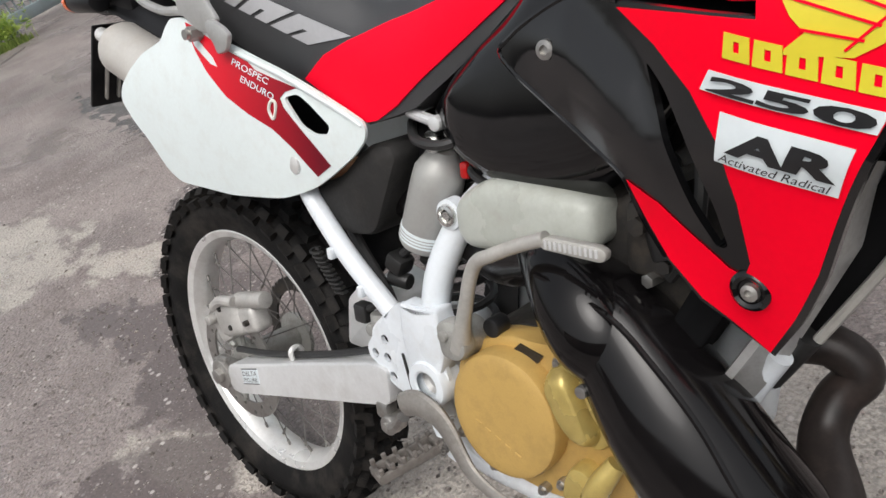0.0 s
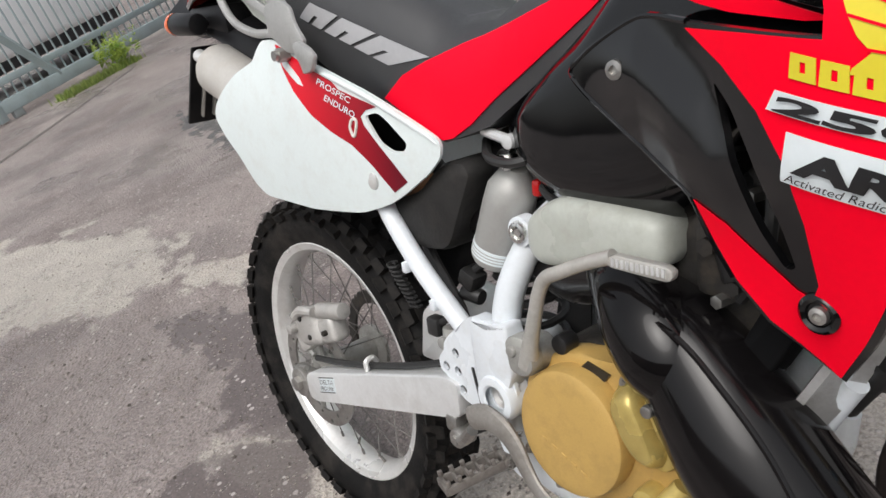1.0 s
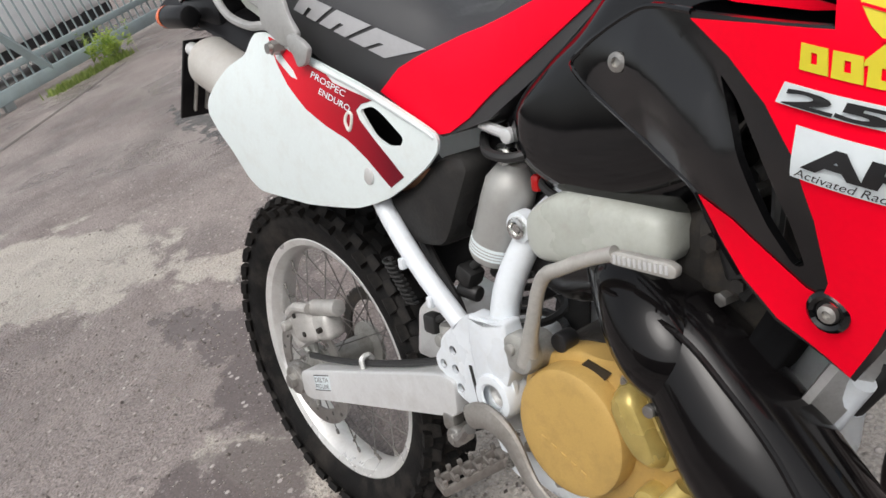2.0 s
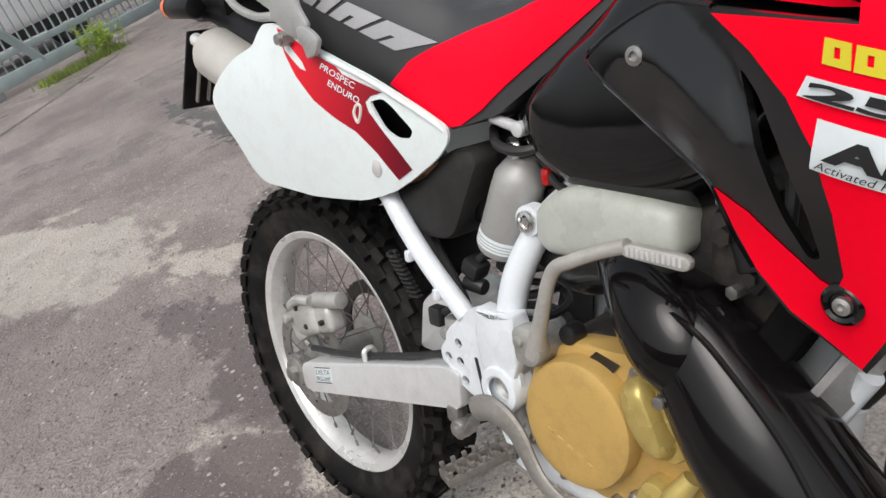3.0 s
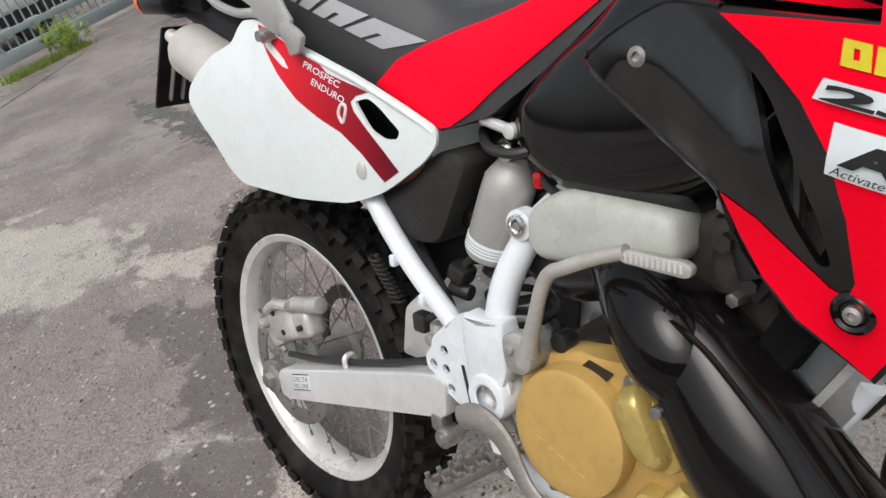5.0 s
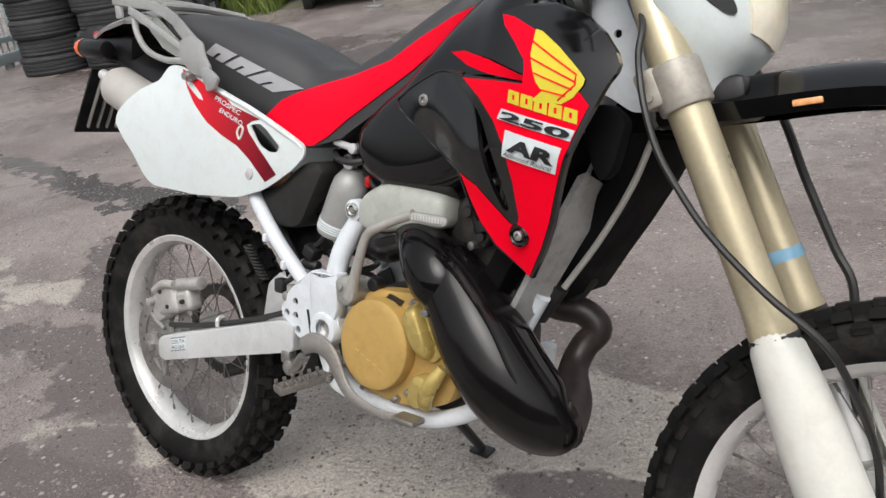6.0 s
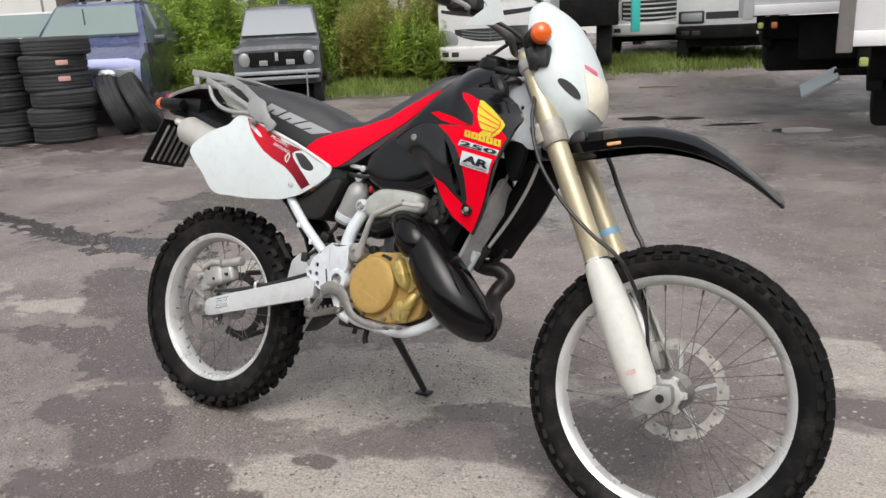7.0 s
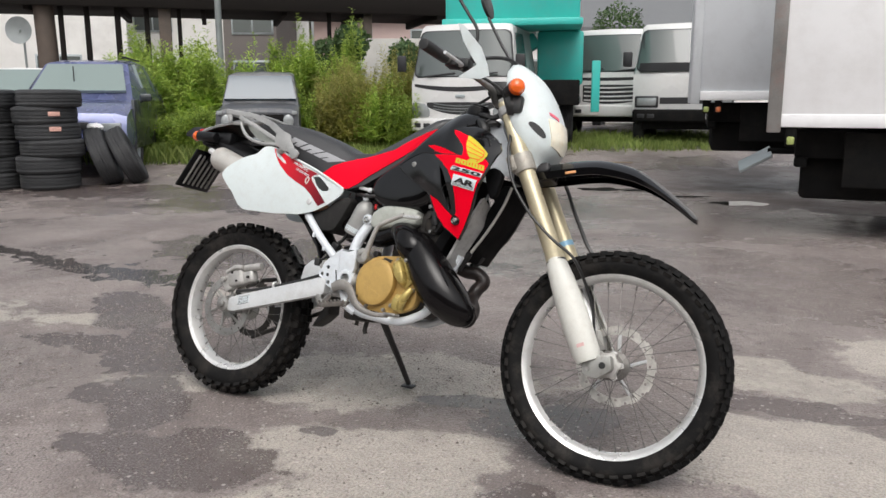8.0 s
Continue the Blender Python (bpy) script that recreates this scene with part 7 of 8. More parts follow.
car("white_car", "white hatchback standing behind tyre stacks", face_cam(-7.6, 13.0, 6),
    [(0.0, 0.35, 0.62, 0.70, 0.62), (-0.12, 0.32, 0.78, 0.84, 0.70), (-0.9, 0.32, 0.92, 0.99, 0.72), (-1.6, 0.32, 0.98, 1.50, 0.56), (-2.6, 0.32, 1.0, 1.52, 0.56), (-3.5, 0.35, 0.98, 1.1, 0.62)],
    1.62, M["truck_white"], [], [("bumper", (0.03, 0, 0.45), (0.16, 1.58, 0.2), "truck_white", 0.05)],
    [("windscreen", [(-1.02, -0.62, 1.07), (-1.02, 0.62, 1.07), (-1.53, 0.50, 1.44), (-1.53, -0.50, 1.44)])], (-0.75, -2.9))


def bowed(bm, h, ahead=-0.45):
    """Bends the front of a cab back towards its sides, as seen from above."""
    for k in range(-9, 10):
        geom = bm.verts[:] + bm.edges[:] + bm.faces[:]
        bmesh.ops.bisect_plane(bm, geom=geom, plane_co=(0, h * k / 9.5, 0), plane_no=(0, 1, 0))
    for v in bm.verts:
        if v.co.x > ahead:
            v.co.x -= 0.17 * min(1.1, abs(v.co.y) / h) ** 3.2 * min(1, (v.co.x - ahead) / 0.25)
    return bm


def front_bar(half, zmid, zend, th, x=0.02, depth=0.03, taper=1.0):
    """A bar across a cab's front, dipping or rising towards its ends."""
    rings = []
    for k in range(-10, 11):
        u = k / 10
        y, z, t = half * u, zmid + (zend - zmid) * u * u, th / 2 * (1 - (1 - taper) * u * u)
        rings.append([(x, y, z - t), (x, y, z + t), (x - depth, y, z + t), (x - depth, y, z - t)])
    return loft(B(), rings)


def cab_truck(name, label, m, width=1.75, height=2.0, floor=0.42, length=1.7, paint="truck_white", slope=0.28, style="smile"):
    """A forward-control lorry cab, nose to +x, with chassis behind."""
    root = thing(name, label, "truck", m)
    h = width / 2
    belt = floor + (height - floor) * 0.48
    rings = []
    for x, zb, zbelt, zt, wt in ((0.02, floor + 0.05, belt - 0.06, belt - 0.03, h * 0.94), (0.0, floor, belt, belt + 0.03, h * 0.97), (-slope * 0.75, floor, belt + 0.02, height - 0.10, h * 0.88), (-slope, floor, belt + 0.02, height - 0.02, h * 0.86), (-slope - 0.35, floor, belt + 0.02, height, h * 0.86), (-length, floor, belt + 0.02, height - 0.03, h * 0.86)):
        pts = [(-h * 0.97, zb), (-h, zb + 0.10), (-h, zbelt), (-wt, zt - 0.05), (-wt * 0.92, zt), (0, zt + 0.015), (wt * 0.92, zt), (wt, zt - 0.05), (h, zbelt), (h, zb + 0.10), (h * 0.97, zb)]
        rings.append([(x, y, z) for y, z in pts])
    part("cab", bowed(loft(B(), rings), h), M[paint], root, smooth=30)
    z0, z1 = belt + 0.05, height - 0.13
    xs0, xs1 = 0.004, -slope * 0.73

    def pane(nm, pts, mt="glass"):
        bm = B()
        f = bm.faces.new([bm.verts.new(p) for p in pts])
        f.normal_update()
        got = bmesh.ops.extrude_face_region(bm, geom=[f])
        bmesh.ops.translate(bm, verts=[v for v in got["geom"] if isinstance(v, bmesh.types.BMVert)], vec=f.normal * 0.012)
        if nm.startswith("windscreen"):
            bowed(bm, h)
        part(nm, bm, M[mt], root, smooth=30)

    def screen(nm, grow, lift, mt):
        pts = [(xs0 + (xs1 - xs0) * k + lift, sd * h * (wd + grow), z0 + (z1 - z0) * (k + grow * (2 * k - 1) * 0.8)) for sd, wd, k in
               ((-1, 0.84, 0.0), (1, 0.84, 0.0), (1, 0.91, 0.06), (1, 0.92, 0.14), (1, 0.84, 0.88), (1, 0.81, 0.96), (1, 0.73, 1.0), (-1, 0.73, 1.0), (-1, 0.81, 0.96), (-1, 0.84, 0.88), (-1, 0.92, 0.14), (-1, 0.91, 0.06))]
        pane(nm, pts, mt)

    screen("windscreen_seal", 0.03, 0.006, "trim_black")
    screen("windscreen", 0.0, 0.014, "glass")
    if style == "dark_sill":
        part("windscreen_sill", bowed(front_bar(h * 0.88, z0 + 0.06, z0 + 0.06, 0.15, 0.035, 0.02), h), M["trim_black"], root)
    for s in (-1, 1):
        q = [(-slope - 0.02, s * (h * 0.992), z0), (-slope - 0.75, s * h * 0.992, z0), (-slope - 0.72, s * h * 0.89, z1 - 0.02), (-slope - 0.15, s * h * 0.89, z1 - 0.02)]
        pane("side_window", q if s > 0 else q[::-1])
        if style == "dark_sill":
            part("lamp_bezel", bowed(box(B(), (0.015, s * h * 0.72, floor + 0.33), (0.05, width * 0.24, 0.21), 0.03), h), M["trim_black"], root)
            part("headlight", bowed(box(B(), (0.03, s * h * 0.72, floor + 0.33), (0.05, width * 0.20, 0.15), 0.03), h), M["lamp_clear"], root, "rectangular headlight")
        else:
            bm = prism(B(), round_poly([(s * h * 0.60, floor + 0.22), (s * h * 0.60, floor + 0.36), (s * h * 0.72, floor + 0.44), (s * h * 0.99, floor + 0.46), (s * h * 0.99, floor + 0.22)], 0.05), -0.035, 0.02, 0.008)
            bmesh.ops.transform(bm, matrix=Matrix.Rotation(radians(90), 4, "Z"), verts=bm.verts)
            part("headlight", bowed(bm, h), M["lamp_clear"], root, "clear swept headlight")
        part("door_mirror", box(B(), (0.05, s * (h + 0.10), belt + 0.25), (0.06, 0.16, 0.26), 0.03), M["trim_black"], root)
        part("wiper", box(B(), (0.015, s * h * 0.4, z0 + 0.02), (0.02, h * 0.6, 0.02), 0.0, Matrix.Rotation(radians(6), 4, "X")), M["trim_black"], root)
    part("bumper", bowed(box(B(), (0.05, 0, floor + 0.09), (0.16, width * 0.99, 0.22), 0.04, None, 3), h), M["under" if style == "dark_sill" else paint], root, smooth=30)
    if style == "smile":
        part("front_strip", bowed(front_bar(h * 0.93, belt - 0.16, belt - 0.09, 0.075, 0.022, taper=0.6), h), M["trim_black"], root)
        part("grille", bowed(front_bar(h * 0.66, floor + 0.36, floor + 0.42, 0.20, 0.020, taper=0.35), h), M["trim_black"], root)
        for dz in (-0.045, 0.0, 0.045):
            part("grille_bar", bowed(front_bar(h * 0.52, floor + 0.355 + dz, floor + 0.40 + dz, 0.012, 0.028, 0.012), h), M["post"], root)
        part("front_badge", box(B(), (0.028, 0, belt - 0.27), (0.02, 0.16, 0.05), 0.006), M["zinc"], root)
    elif style == "barred":
        part("front_strip", bowed(front_bar(h * 0.93, belt - 0.10, belt - 0.08, 0.06, 0.022, taper=0.7), h), M["trim_black"], root)
        part("grille", bowed(front_bar(h * 0.56, floor + 0.40, floor + 0.42, 0.36, 0.020, taper=0.85), h), M["trim_black"], root)
        for dz in (-0.12, -0.04, 0.04, 0.12):
            part("grille_bar", bowed(front_bar(h * 0.53, floor + 0.40 + dz, floor + 0.415 + dz, 0.028, 0.032, 0.014), h), M["truck_white"], root)
    else:
        part("front_slot", bowed(front_bar(h * 0.46, floor + 0.35, floor + 0.35, 0.11, 0.024), h), M["trim_black"], root)
        part("blank_plate", box(B(), (0.135, h * 0.62, floor + 0.12), (0.012, 0.33, 0.165), 0.004), M["truck_white"], root)
    for sd in (-1, 1):
        for k in (0.62, 0.82):
            part("bumper_slot", bowed(box(B(), (0.127, sd * h * k, floor + 0.085), (0.02, 0.13, 0.075), 0.012), h), M["trim_black"], root)
    wm = None
    for x in (-0.55, -3.1):
        for s in (-1, 1):
            mm = Matrix.Translation((x, s * (h - 0.12), 0.36))
            if wm is None:
                wm = part("wheel", car_tyre_mesh(0.36, 0.2), M["old_tyre"], root, m=mm)
            else:
                again(wm, mm, root)
    part("chassis", box(B(), (-2.4, 0, 0.55), (4.2, 0.8, 0.2), 0.02), M["under"], root)
    part("underside", box(B(), (-0.8, 0, 0.40), (1.5, width * 0.8, 0.2), 0.02), M["under"], root)
    return root


lorry = cab_truck("lorry", "white lorry cab with a teal lift platform above it", face_cam(0.29, 12.9, -18, 0.03), 1.78, 2.12, 0.40)
cab_truck("lorry", "white lorry parked beyond the grass strip", face_cam(3.15, 15.2, -22, -0.02), 1.75, 2.05, 0.42, style="barred")
cab_truck("lorry", "older white lorry parked beside a box truck", face_cam(4.20, 13.9, -17, 0.0), 1.75, 2.15, 0.45, slope=0.35, style="dark_sill")

# teal lift machine
m = face_cam(1.2, 14.6, -8, -0.05)
lift = thing("lift_platform", "teal painted truck-mounted lift platform", "machine", m)
part("platform_box", box(B(), (0.2, 0.12, 2.75), (2.2, 2.2, 1.30), 0.03), M["teal"], lift)
part("platform_floor", box(B(), (0.2, 0.12, 2.05), (2.4, 2.3, 0.12), 0.03), M["teal"], lift)
part("turret", box(B(), (-0.1, 0.92, 1.52), (0.9, 0.80, 0.92), 0.04), M["teal"], lift)
part("turret_arm", box(B(), (0.1, 0.10, 1.62), (0.5, 0.95, 0.26), 0.04, Matrix.Rotation(radians(30), 4, "X")), M["teal"], lift)
part("subframe", box(B(), (-0.4, 0.45, 0.92), (3.2, 1.6, 0.42), 0.03), M["under"], lift)
part("outrigger", box(B(), (0.9, 1.52, 1.02), (0.14, 0.14, 0.85), 0.02), M["teal"], lift)
for x in (-1.2, 0.3):
    part("wheel", car_tyre_mesh(0.4, 0.24), M["old_tyre"], lift, m=Matrix.Translation((x, 1.05, 0.42)))
for k in range(3):
    part("rail_panel", box(B(), (1.31, -0.55 + 0.70 * k, 2.85), (0.02, 0.6, 0.8), 0.01), M["zinc"], lift)

# box trucks
def box_truck(name, label, lateral, depth, turn, L, W, H, floor, mt, post, lamps):
    x, y = at(lateral, depth)
    m = Matrix.Translation((x, y, 0)) @ Matrix.Rotation(math.atan2(RIGHT.y, RIGHT.x) + radians(turn), 4, "Z")
    root = thing(name, label, "truck", m)
    part("cargo_box", box(B(), (L / 2, W / 2, floor + H / 2), (L, W, H), 0.015), M[mt], root)
    part("corner_post", box(B(), (0.045, 0.02, floor + H / 2 - 0.01), (0.10, 0.09, H + 0.06), 0.01), M[post], root)
    part("corner_post", box(B(), (0.02, W - 0.02, floor + H / 2 - 0.01), (0.13, 0.13, H + 0.06), 0.01), M[post], root)
    part("bottom_rail", box(B(), (L / 2, 0.017, floor + 0.05), (L - 0.1, 0.05, 0.10), 0.01), M[mt], root)
    part("chassis", box(B(), (L / 2 + 0.1, W / 2, floor - 0.14), (L - 0.2, W * 0.7, 0.22), 0.02), M["under"], root)
    # not a real skirt: black slab added to fill the shade under the box
    part("side_skirt", box(B(), (L / 2 + 0.25, 0.20, floor - 0.25), (L - 0.6, 0.06, 0.42), 0.01), M["under"], root)
    part("tail_beam", box(B(), (0.25, W / 2, floor - 0.28), (0.10, W * 0.75, 0.08), 0.02), M["under"], root)
    for k, c in ((0.17, "lamp_green"), (0.30, "lamp_dull"))[:lamps]:
        part("lamp_bracket", box(B(), (k, 0.04, floor - 0.07), (0.08, 0.06, 0.16), 0.01), M["under"], root)
        part("marker_lamp", box(B(), (k, -0.01, floor - 0.10), (0.055, 0.04, 0.06), 0.012), M[c], root)
    for s in (0.22, W - 0.22):
        for xx in (2.3, L - 0.9):
            part("wheel", car_tyre_mesh(0.36, 0.22), M["old_tyre"], root, m=Matrix.Translation((xx, s, 0.36)))
    # tank and beam are added black blocks that deepen the shade under the box
    part("fuel_tank", box(B(), (2.6, 0.42, floor - 0.38), (0.9, 0.5, 0.42), 0.05), M["under"], root)
    part("axle_beam", box(B(), (1.1, W / 2, floor - 0.42), (1.7, W * 0.55, 0.34), 0.04), M["under"], root)
    return root


M["post_worn"] = mat("scuffed_grey_post", (0.26, 0.25, 0.24), 0.5, metal=0.3, var=0.25, scale=5, dirt=(0.30, 0.20, 0.18), dirt_amt=0.6, dirt_scale=7)
M["lamp_green"] = mat("dull_green_marker_lens", (0.36, 0.42, 0.14), 0.3)
M["lamp_dull"] = mat("dull_orange_marker_lens", (0.55, 0.16, 0.06), 0.3)
b1 = box_truck("box_truck", "white box truck with a dented grey corner post", 2.50, 6.10, -25, 4.6, 2.0, 2.4, 0.88, "box_white", "post_worn", 1)
part("step_plate", box(B(), (-0.13, 1.00, 0.56), (0.30, 0.30, 0.03), 0.008, Matrix.Rotation(radians(-30), 4, "Y") @ Matrix.Rotation(radians(14), 4, "X")), M["zinc"], b1)
part("step_arm", box(B(), (0.14, 1.00, 0.64), (0.34, 0.06, 0.05), 0.01), M["under"], b1)
part("latch", box(B(), (0.92, -0.02, 1.42), (0.10, 0.05, 0.10), 0.01), M["zinc"], b1)
b2 = box_truck("box_truck", "grey box truck with a white bottom rail", 2.80, 9.0, -17.5, 4.4, 2.0, 2.5, 1.08, "box_grey", "box_grey", 2)
part("white_rail", box(B(), (2.2, -0.012, 1.13), (4.2, 0.05, 0.10), 0.01), M["box_white"], b2)

# plain walls added behind the view, unseen, to give gloss something dark to reflect
M["unseen_wall"] = mat("weathered_brown_siding", (0.13, 0.115, 0.10), 0.8, var=0.2, scale=0.6, bump=0.1, bscale=12)
for nm, lat, dep, L, rz in (("wall_south", 0.0, -6.0, 34.0, 0), ("wall_east", 15.0, 2.0, 20.0, 90)):
    x, y = at(lat, dep)
    tagged(part(nm, box(B(), (0, 0, 1.7), (L, 0.2, 3.6), 0.01), M["unseen_wall"], None, "added plain brown wall out of view, shaping reflections", m=Matrix.Translation((x, y, 0)) @ Matrix.Rotation(math.atan2(RIGHT.y, RIGHT.x) + radians(rz), 4, "Z")), category="wall", kind="structure")
# ---- greenery ----


def leaf_mat(name, a, b, rough=0.6):
    m = bpy.data.materials.new(name)
    t, n, l, bs = nodes_of(m)
    geo = n.new("ShaderNodeNewGeometry")
    mx = n.new("ShaderNodeMix")
    mx.data_type = "RGBA"
    mx.inputs["A"].default_value, mx.inputs["B"].default_value = (*a, 1), (*b, 1)
    l.new(geo.outputs["Random Per Island"], mx.inputs["Factor"])
    tc = n.new("ShaderNodeTexCoord")
    ns = n.new("ShaderNodeTexNoise")
    ns.inputs["Scale"].default_value, ns.inputs["Detail"].default_value = 1.3, 3
    l.new(tc.outputs["Object"], ns.inputs["Vector"])
    mr = n.new("ShaderNodeMapRange")
    mr.inputs["From Min"].default_value, mr.inputs["From Max"].default_value, mr.inputs["To Min"].default_value, mr.inputs["To Max"].default_value = 0.3, 0.7, 0.65, 1.35
    l.new(ns.outputs["Fac"], mr.inputs["Value"])
    mu = n.new("ShaderNodeMix")
    mu.data_type, mu.blend_type = "RGBA", "MULTIPLY"
    mu.inputs["Factor"].default_value = 1
    l.new(mx.outputs["Result"], mu.inputs["A"])
    l.new(mr.outputs[0], mu.inputs["B"])
    l.new(mu.outputs["Result"], bs.inputs["Base Color"])
    bs.inputs["Roughness"].default_value = rough
    tr = n.new("ShaderNodeBsdfTranslucent")
    l.new(mu.outputs["Result"], tr.inputs["Color"])
    ad = n.new("ShaderNodeMixShader")
    ad.inputs[0].default_value = 0.45
    l.new(bs.outputs[0], ad.inputs[1])
    l.new(tr.outputs[0], ad.inputs[2])
    l.new(ad.outputs[0], n["Material Output"].inputs["Surface"])
    return m


M["post_brown"] = mat("dark_brown_timber", (0.10, 0.078, 0.064), 0.8, var=0.25, scale=4)
M["weed"] = leaf_mat("weed_leaves", (0.20, 0.32, 0.055), (0.50, 0.60, 0.14))
M["weed_dry"] = leaf_mat("dry_weed_leaves", (0.25, 0.26, 0.07), (0.46, 0.43, 0.15))
M["grass"] = leaf_mat("grass_blades", (0.18, 0.27, 0.06), (0.38, 0.45, 0.13))
M["shrub"] = leaf_mat("dark_shrub_leaves", (0.04, 0.085, 0.03), (0.11, 0.18, 0.06))


def mesh_from(name, verts, faces, material, label, category, kind="stuff"):
    me = bpy.data.meshes.new(name)
    me.from_pydata(verts, [], faces)
    me.materials.append(material)
    return tagged(new(name, me), label, category, kind=kind)


def weeds(name, label, spots, material, height, leaves, rnd, leaf=0.09, plume=0.0):
    """Tall stalks with many narrow leaves. spots: (x, y) of the stalks."""
    V, F = [], []
    for x, y in spots:
        h = height * rnd.uniform(0.72, 1.0) * (1.0 + 0.75 * noise.noise((x * 1.4, y * 1.4, 3)))
        z0 = ground_z(x, y)
        lean = (rnd.uniform(-0.06, 0.06), rnd.uniform(-0.06, 0.06))
        k = len(V)
        w = 0.006
        V += [(x - w, y, z0), (x + w, y, z0), (x + lean[0] * h, y + lean[1] * h, z0 + h)]
        F.append((k, k + 1, k + 2))
        for i in range(leaves):
            t = rnd.uniform(0.12, 1.0) ** 0.8
            px, py, pz = x + lean[0] * h * t, y + lean[1] * h * t, z0 + h * t
            a = rnd.uniform(0, 6.283)
            L = leaf * rnd.uniform(0.7, 1.6) * (1.25 - 0.95 * t)
            up = rnd.uniform(0.2, 1.5)
            dx, dy = math.cos(a), math.sin(a)
            wd = L * 0.17
            k = len(V)
            V += [(px, py, pz), (px + dx * L * 0.5 - dy * wd, py + dy * L * 0.5 + dx * wd, pz + L * up * 0.6), (px + dx * L, py + dy * L, pz + L * up * 0.55), (px + dx * L * 0.5 + dy * wd, py + dy * L * 0.5 - dx * wd, pz + L * up * 0.5)]
            F.append((k, k + 1, k + 2, k + 3))
    return mesh_from(name, V, F, material, label, category="weeds")


def grass(name, label, spots, material, height, rnd):
    V, F = [], []
    for x, y in spots:
        z0 = ground_z(x, y)
        h = height * rnd.uniform(0.4, 1.3)
        a = rnd.uniform(0, 6.283)
        dx, dy, b = math.cos(a), math.sin(a), rnd.uniform(0.1, 0.6) * h
        w = 0.006 + 0.01 * h
        k = len(V)
        V += [(x - dy * w, y + dx * w, z0), (x + dy * w, y - dx * w, z0), (x + dx * b * 0.4 + dy * w * 0.6, y + dy * b * 0.4 - dx * w * 0.6, z0 + h * 0.6), (x + dx * b, y + dy * b, z0 + h)]
        F.append((k, k + 1, k + 2, k + 3))
    return mesh_from(name, V, F, material, label, category="grass")


rnd = random.Random(11)


def strip(n, lat, dep, edge=0.0):
    out = []
    for _ in range(n):
        d = rnd.uniform(*dep)
        out.append(at(rnd.uniform(*lat), d + edge * rnd.random()))
    return out


def clumps(n, lat, dep):
    """Stalks standing in tight clumps."""
    out = []
    for cx, cy in strip(n // 8, lat, dep):
        out += [(cx + rnd.gauss(0, 0.09), cy + rnd.gauss(0, 0.09)) for _ in range(8)]
    return out


weeds("weeds", "tall yellow-green weeds behind the parked cars", clumps(420, (-6.3, -4.15), (14.2, 17.0)), M["weed"], 1.6, 56, rnd, 0.19)
weeds("weeds", "tall yellow-green weeds behind the parked cars", clumps(340, (-4.1, -1.8), (16.4, 18.2)), M["weed"], 1.7, 56, rnd, 0.19)
weeds("weeds", "tall browning weeds with yellowish tops", clumps(430, (-2.38, -0.5), (13.6, 16.2)), M["weed_dry"], 1.45, 55, rnd, 0.12)
weeds("weeds", "tall yellow-green weeds behind the parked cars", clumps(260, (-2.42, -0.4), (13.2, 15.8)), M["weed"], 1.1, 55, rnd, 0.13)
weeds("weeds", "low green weeds at the verge", strip(160, (-4.3, -3.9), (12.6, 13.8)) + strip(170, (-5.6, -4.3), (13.0, 14.2)), M["weed"], 0.75, 45, rnd, 0.11)
grass("grass", "rough green grass on the verge", strip(6500, (-2.3, -0.2), (12.5, 14.5), 0.4), M["grass"], 0.14, rnd)
grass("grass", "rough green grass on the verge", strip(5000, (-5.6, -3.9), (12.2, 14.5), 0.4), M["grass"], 0.26, rnd)
grass("grass", "short grass strip before the lorries", strip(2600, (1.6, 5.2), (14.0, 15.2), 0.6) + clumps(3200, (1.7, 4.7), (13.5, 14.8)), M["grass"], 0.13, rnd)
g2 = B()
vs = []
for i in range(30):
    lat = -6.2 + 12.4 * i / 29
    row = []
    for dep in (12.45 + 0.25 * noise.noise((lat * 1.7, 0, 0)) if lat < -0.2 else 13.75 + 0.6 * noise.noise((lat * 1.9, 3, 0)), 14.2, 15.5, 19.0):
        x, y = at(lat, dep)
        row.append(g2.verts.new((x, y, ground_z(x, y) + 0.006)))
    vs.append(row)
for a, b in zip(vs, vs[1:]):
    for k in range(3):
        g2.faces.new((a[k], a[k + 1], b[k + 1], b[k]))
M["soil"] = mat("mossy_soil", (0.10, 0.10, 0.065), 0.9, var=0.35, scale=3, bump=0.4, bscale=40)
tagged(part("verge", g2, M["soil"], None, "mossy soil verge below the weeds"), category="verge", kind="structure")
# tuft by the gate
spots = [(-7.72 + rnd.gauss(0, 0.10), 2.30 + rnd.gauss(0, 0.12)) for _ in range(34)]
weeds("weeds", "thin green weed tuft at the foot of the gate", spots, M["weed"], 0.46, 14, rnd, 0.08)
spots = [(-7.35 - 0.30 * t + rnd.gauss(0, 0.05), 1.45 + 0.95 * t + rnd.gauss(0, 0.05)) for t in (rnd.random() for _ in range(1400))]
grass("grass", "yellow-green moss and grass along the gate", spots, M["grass"], 0.07, rnd)

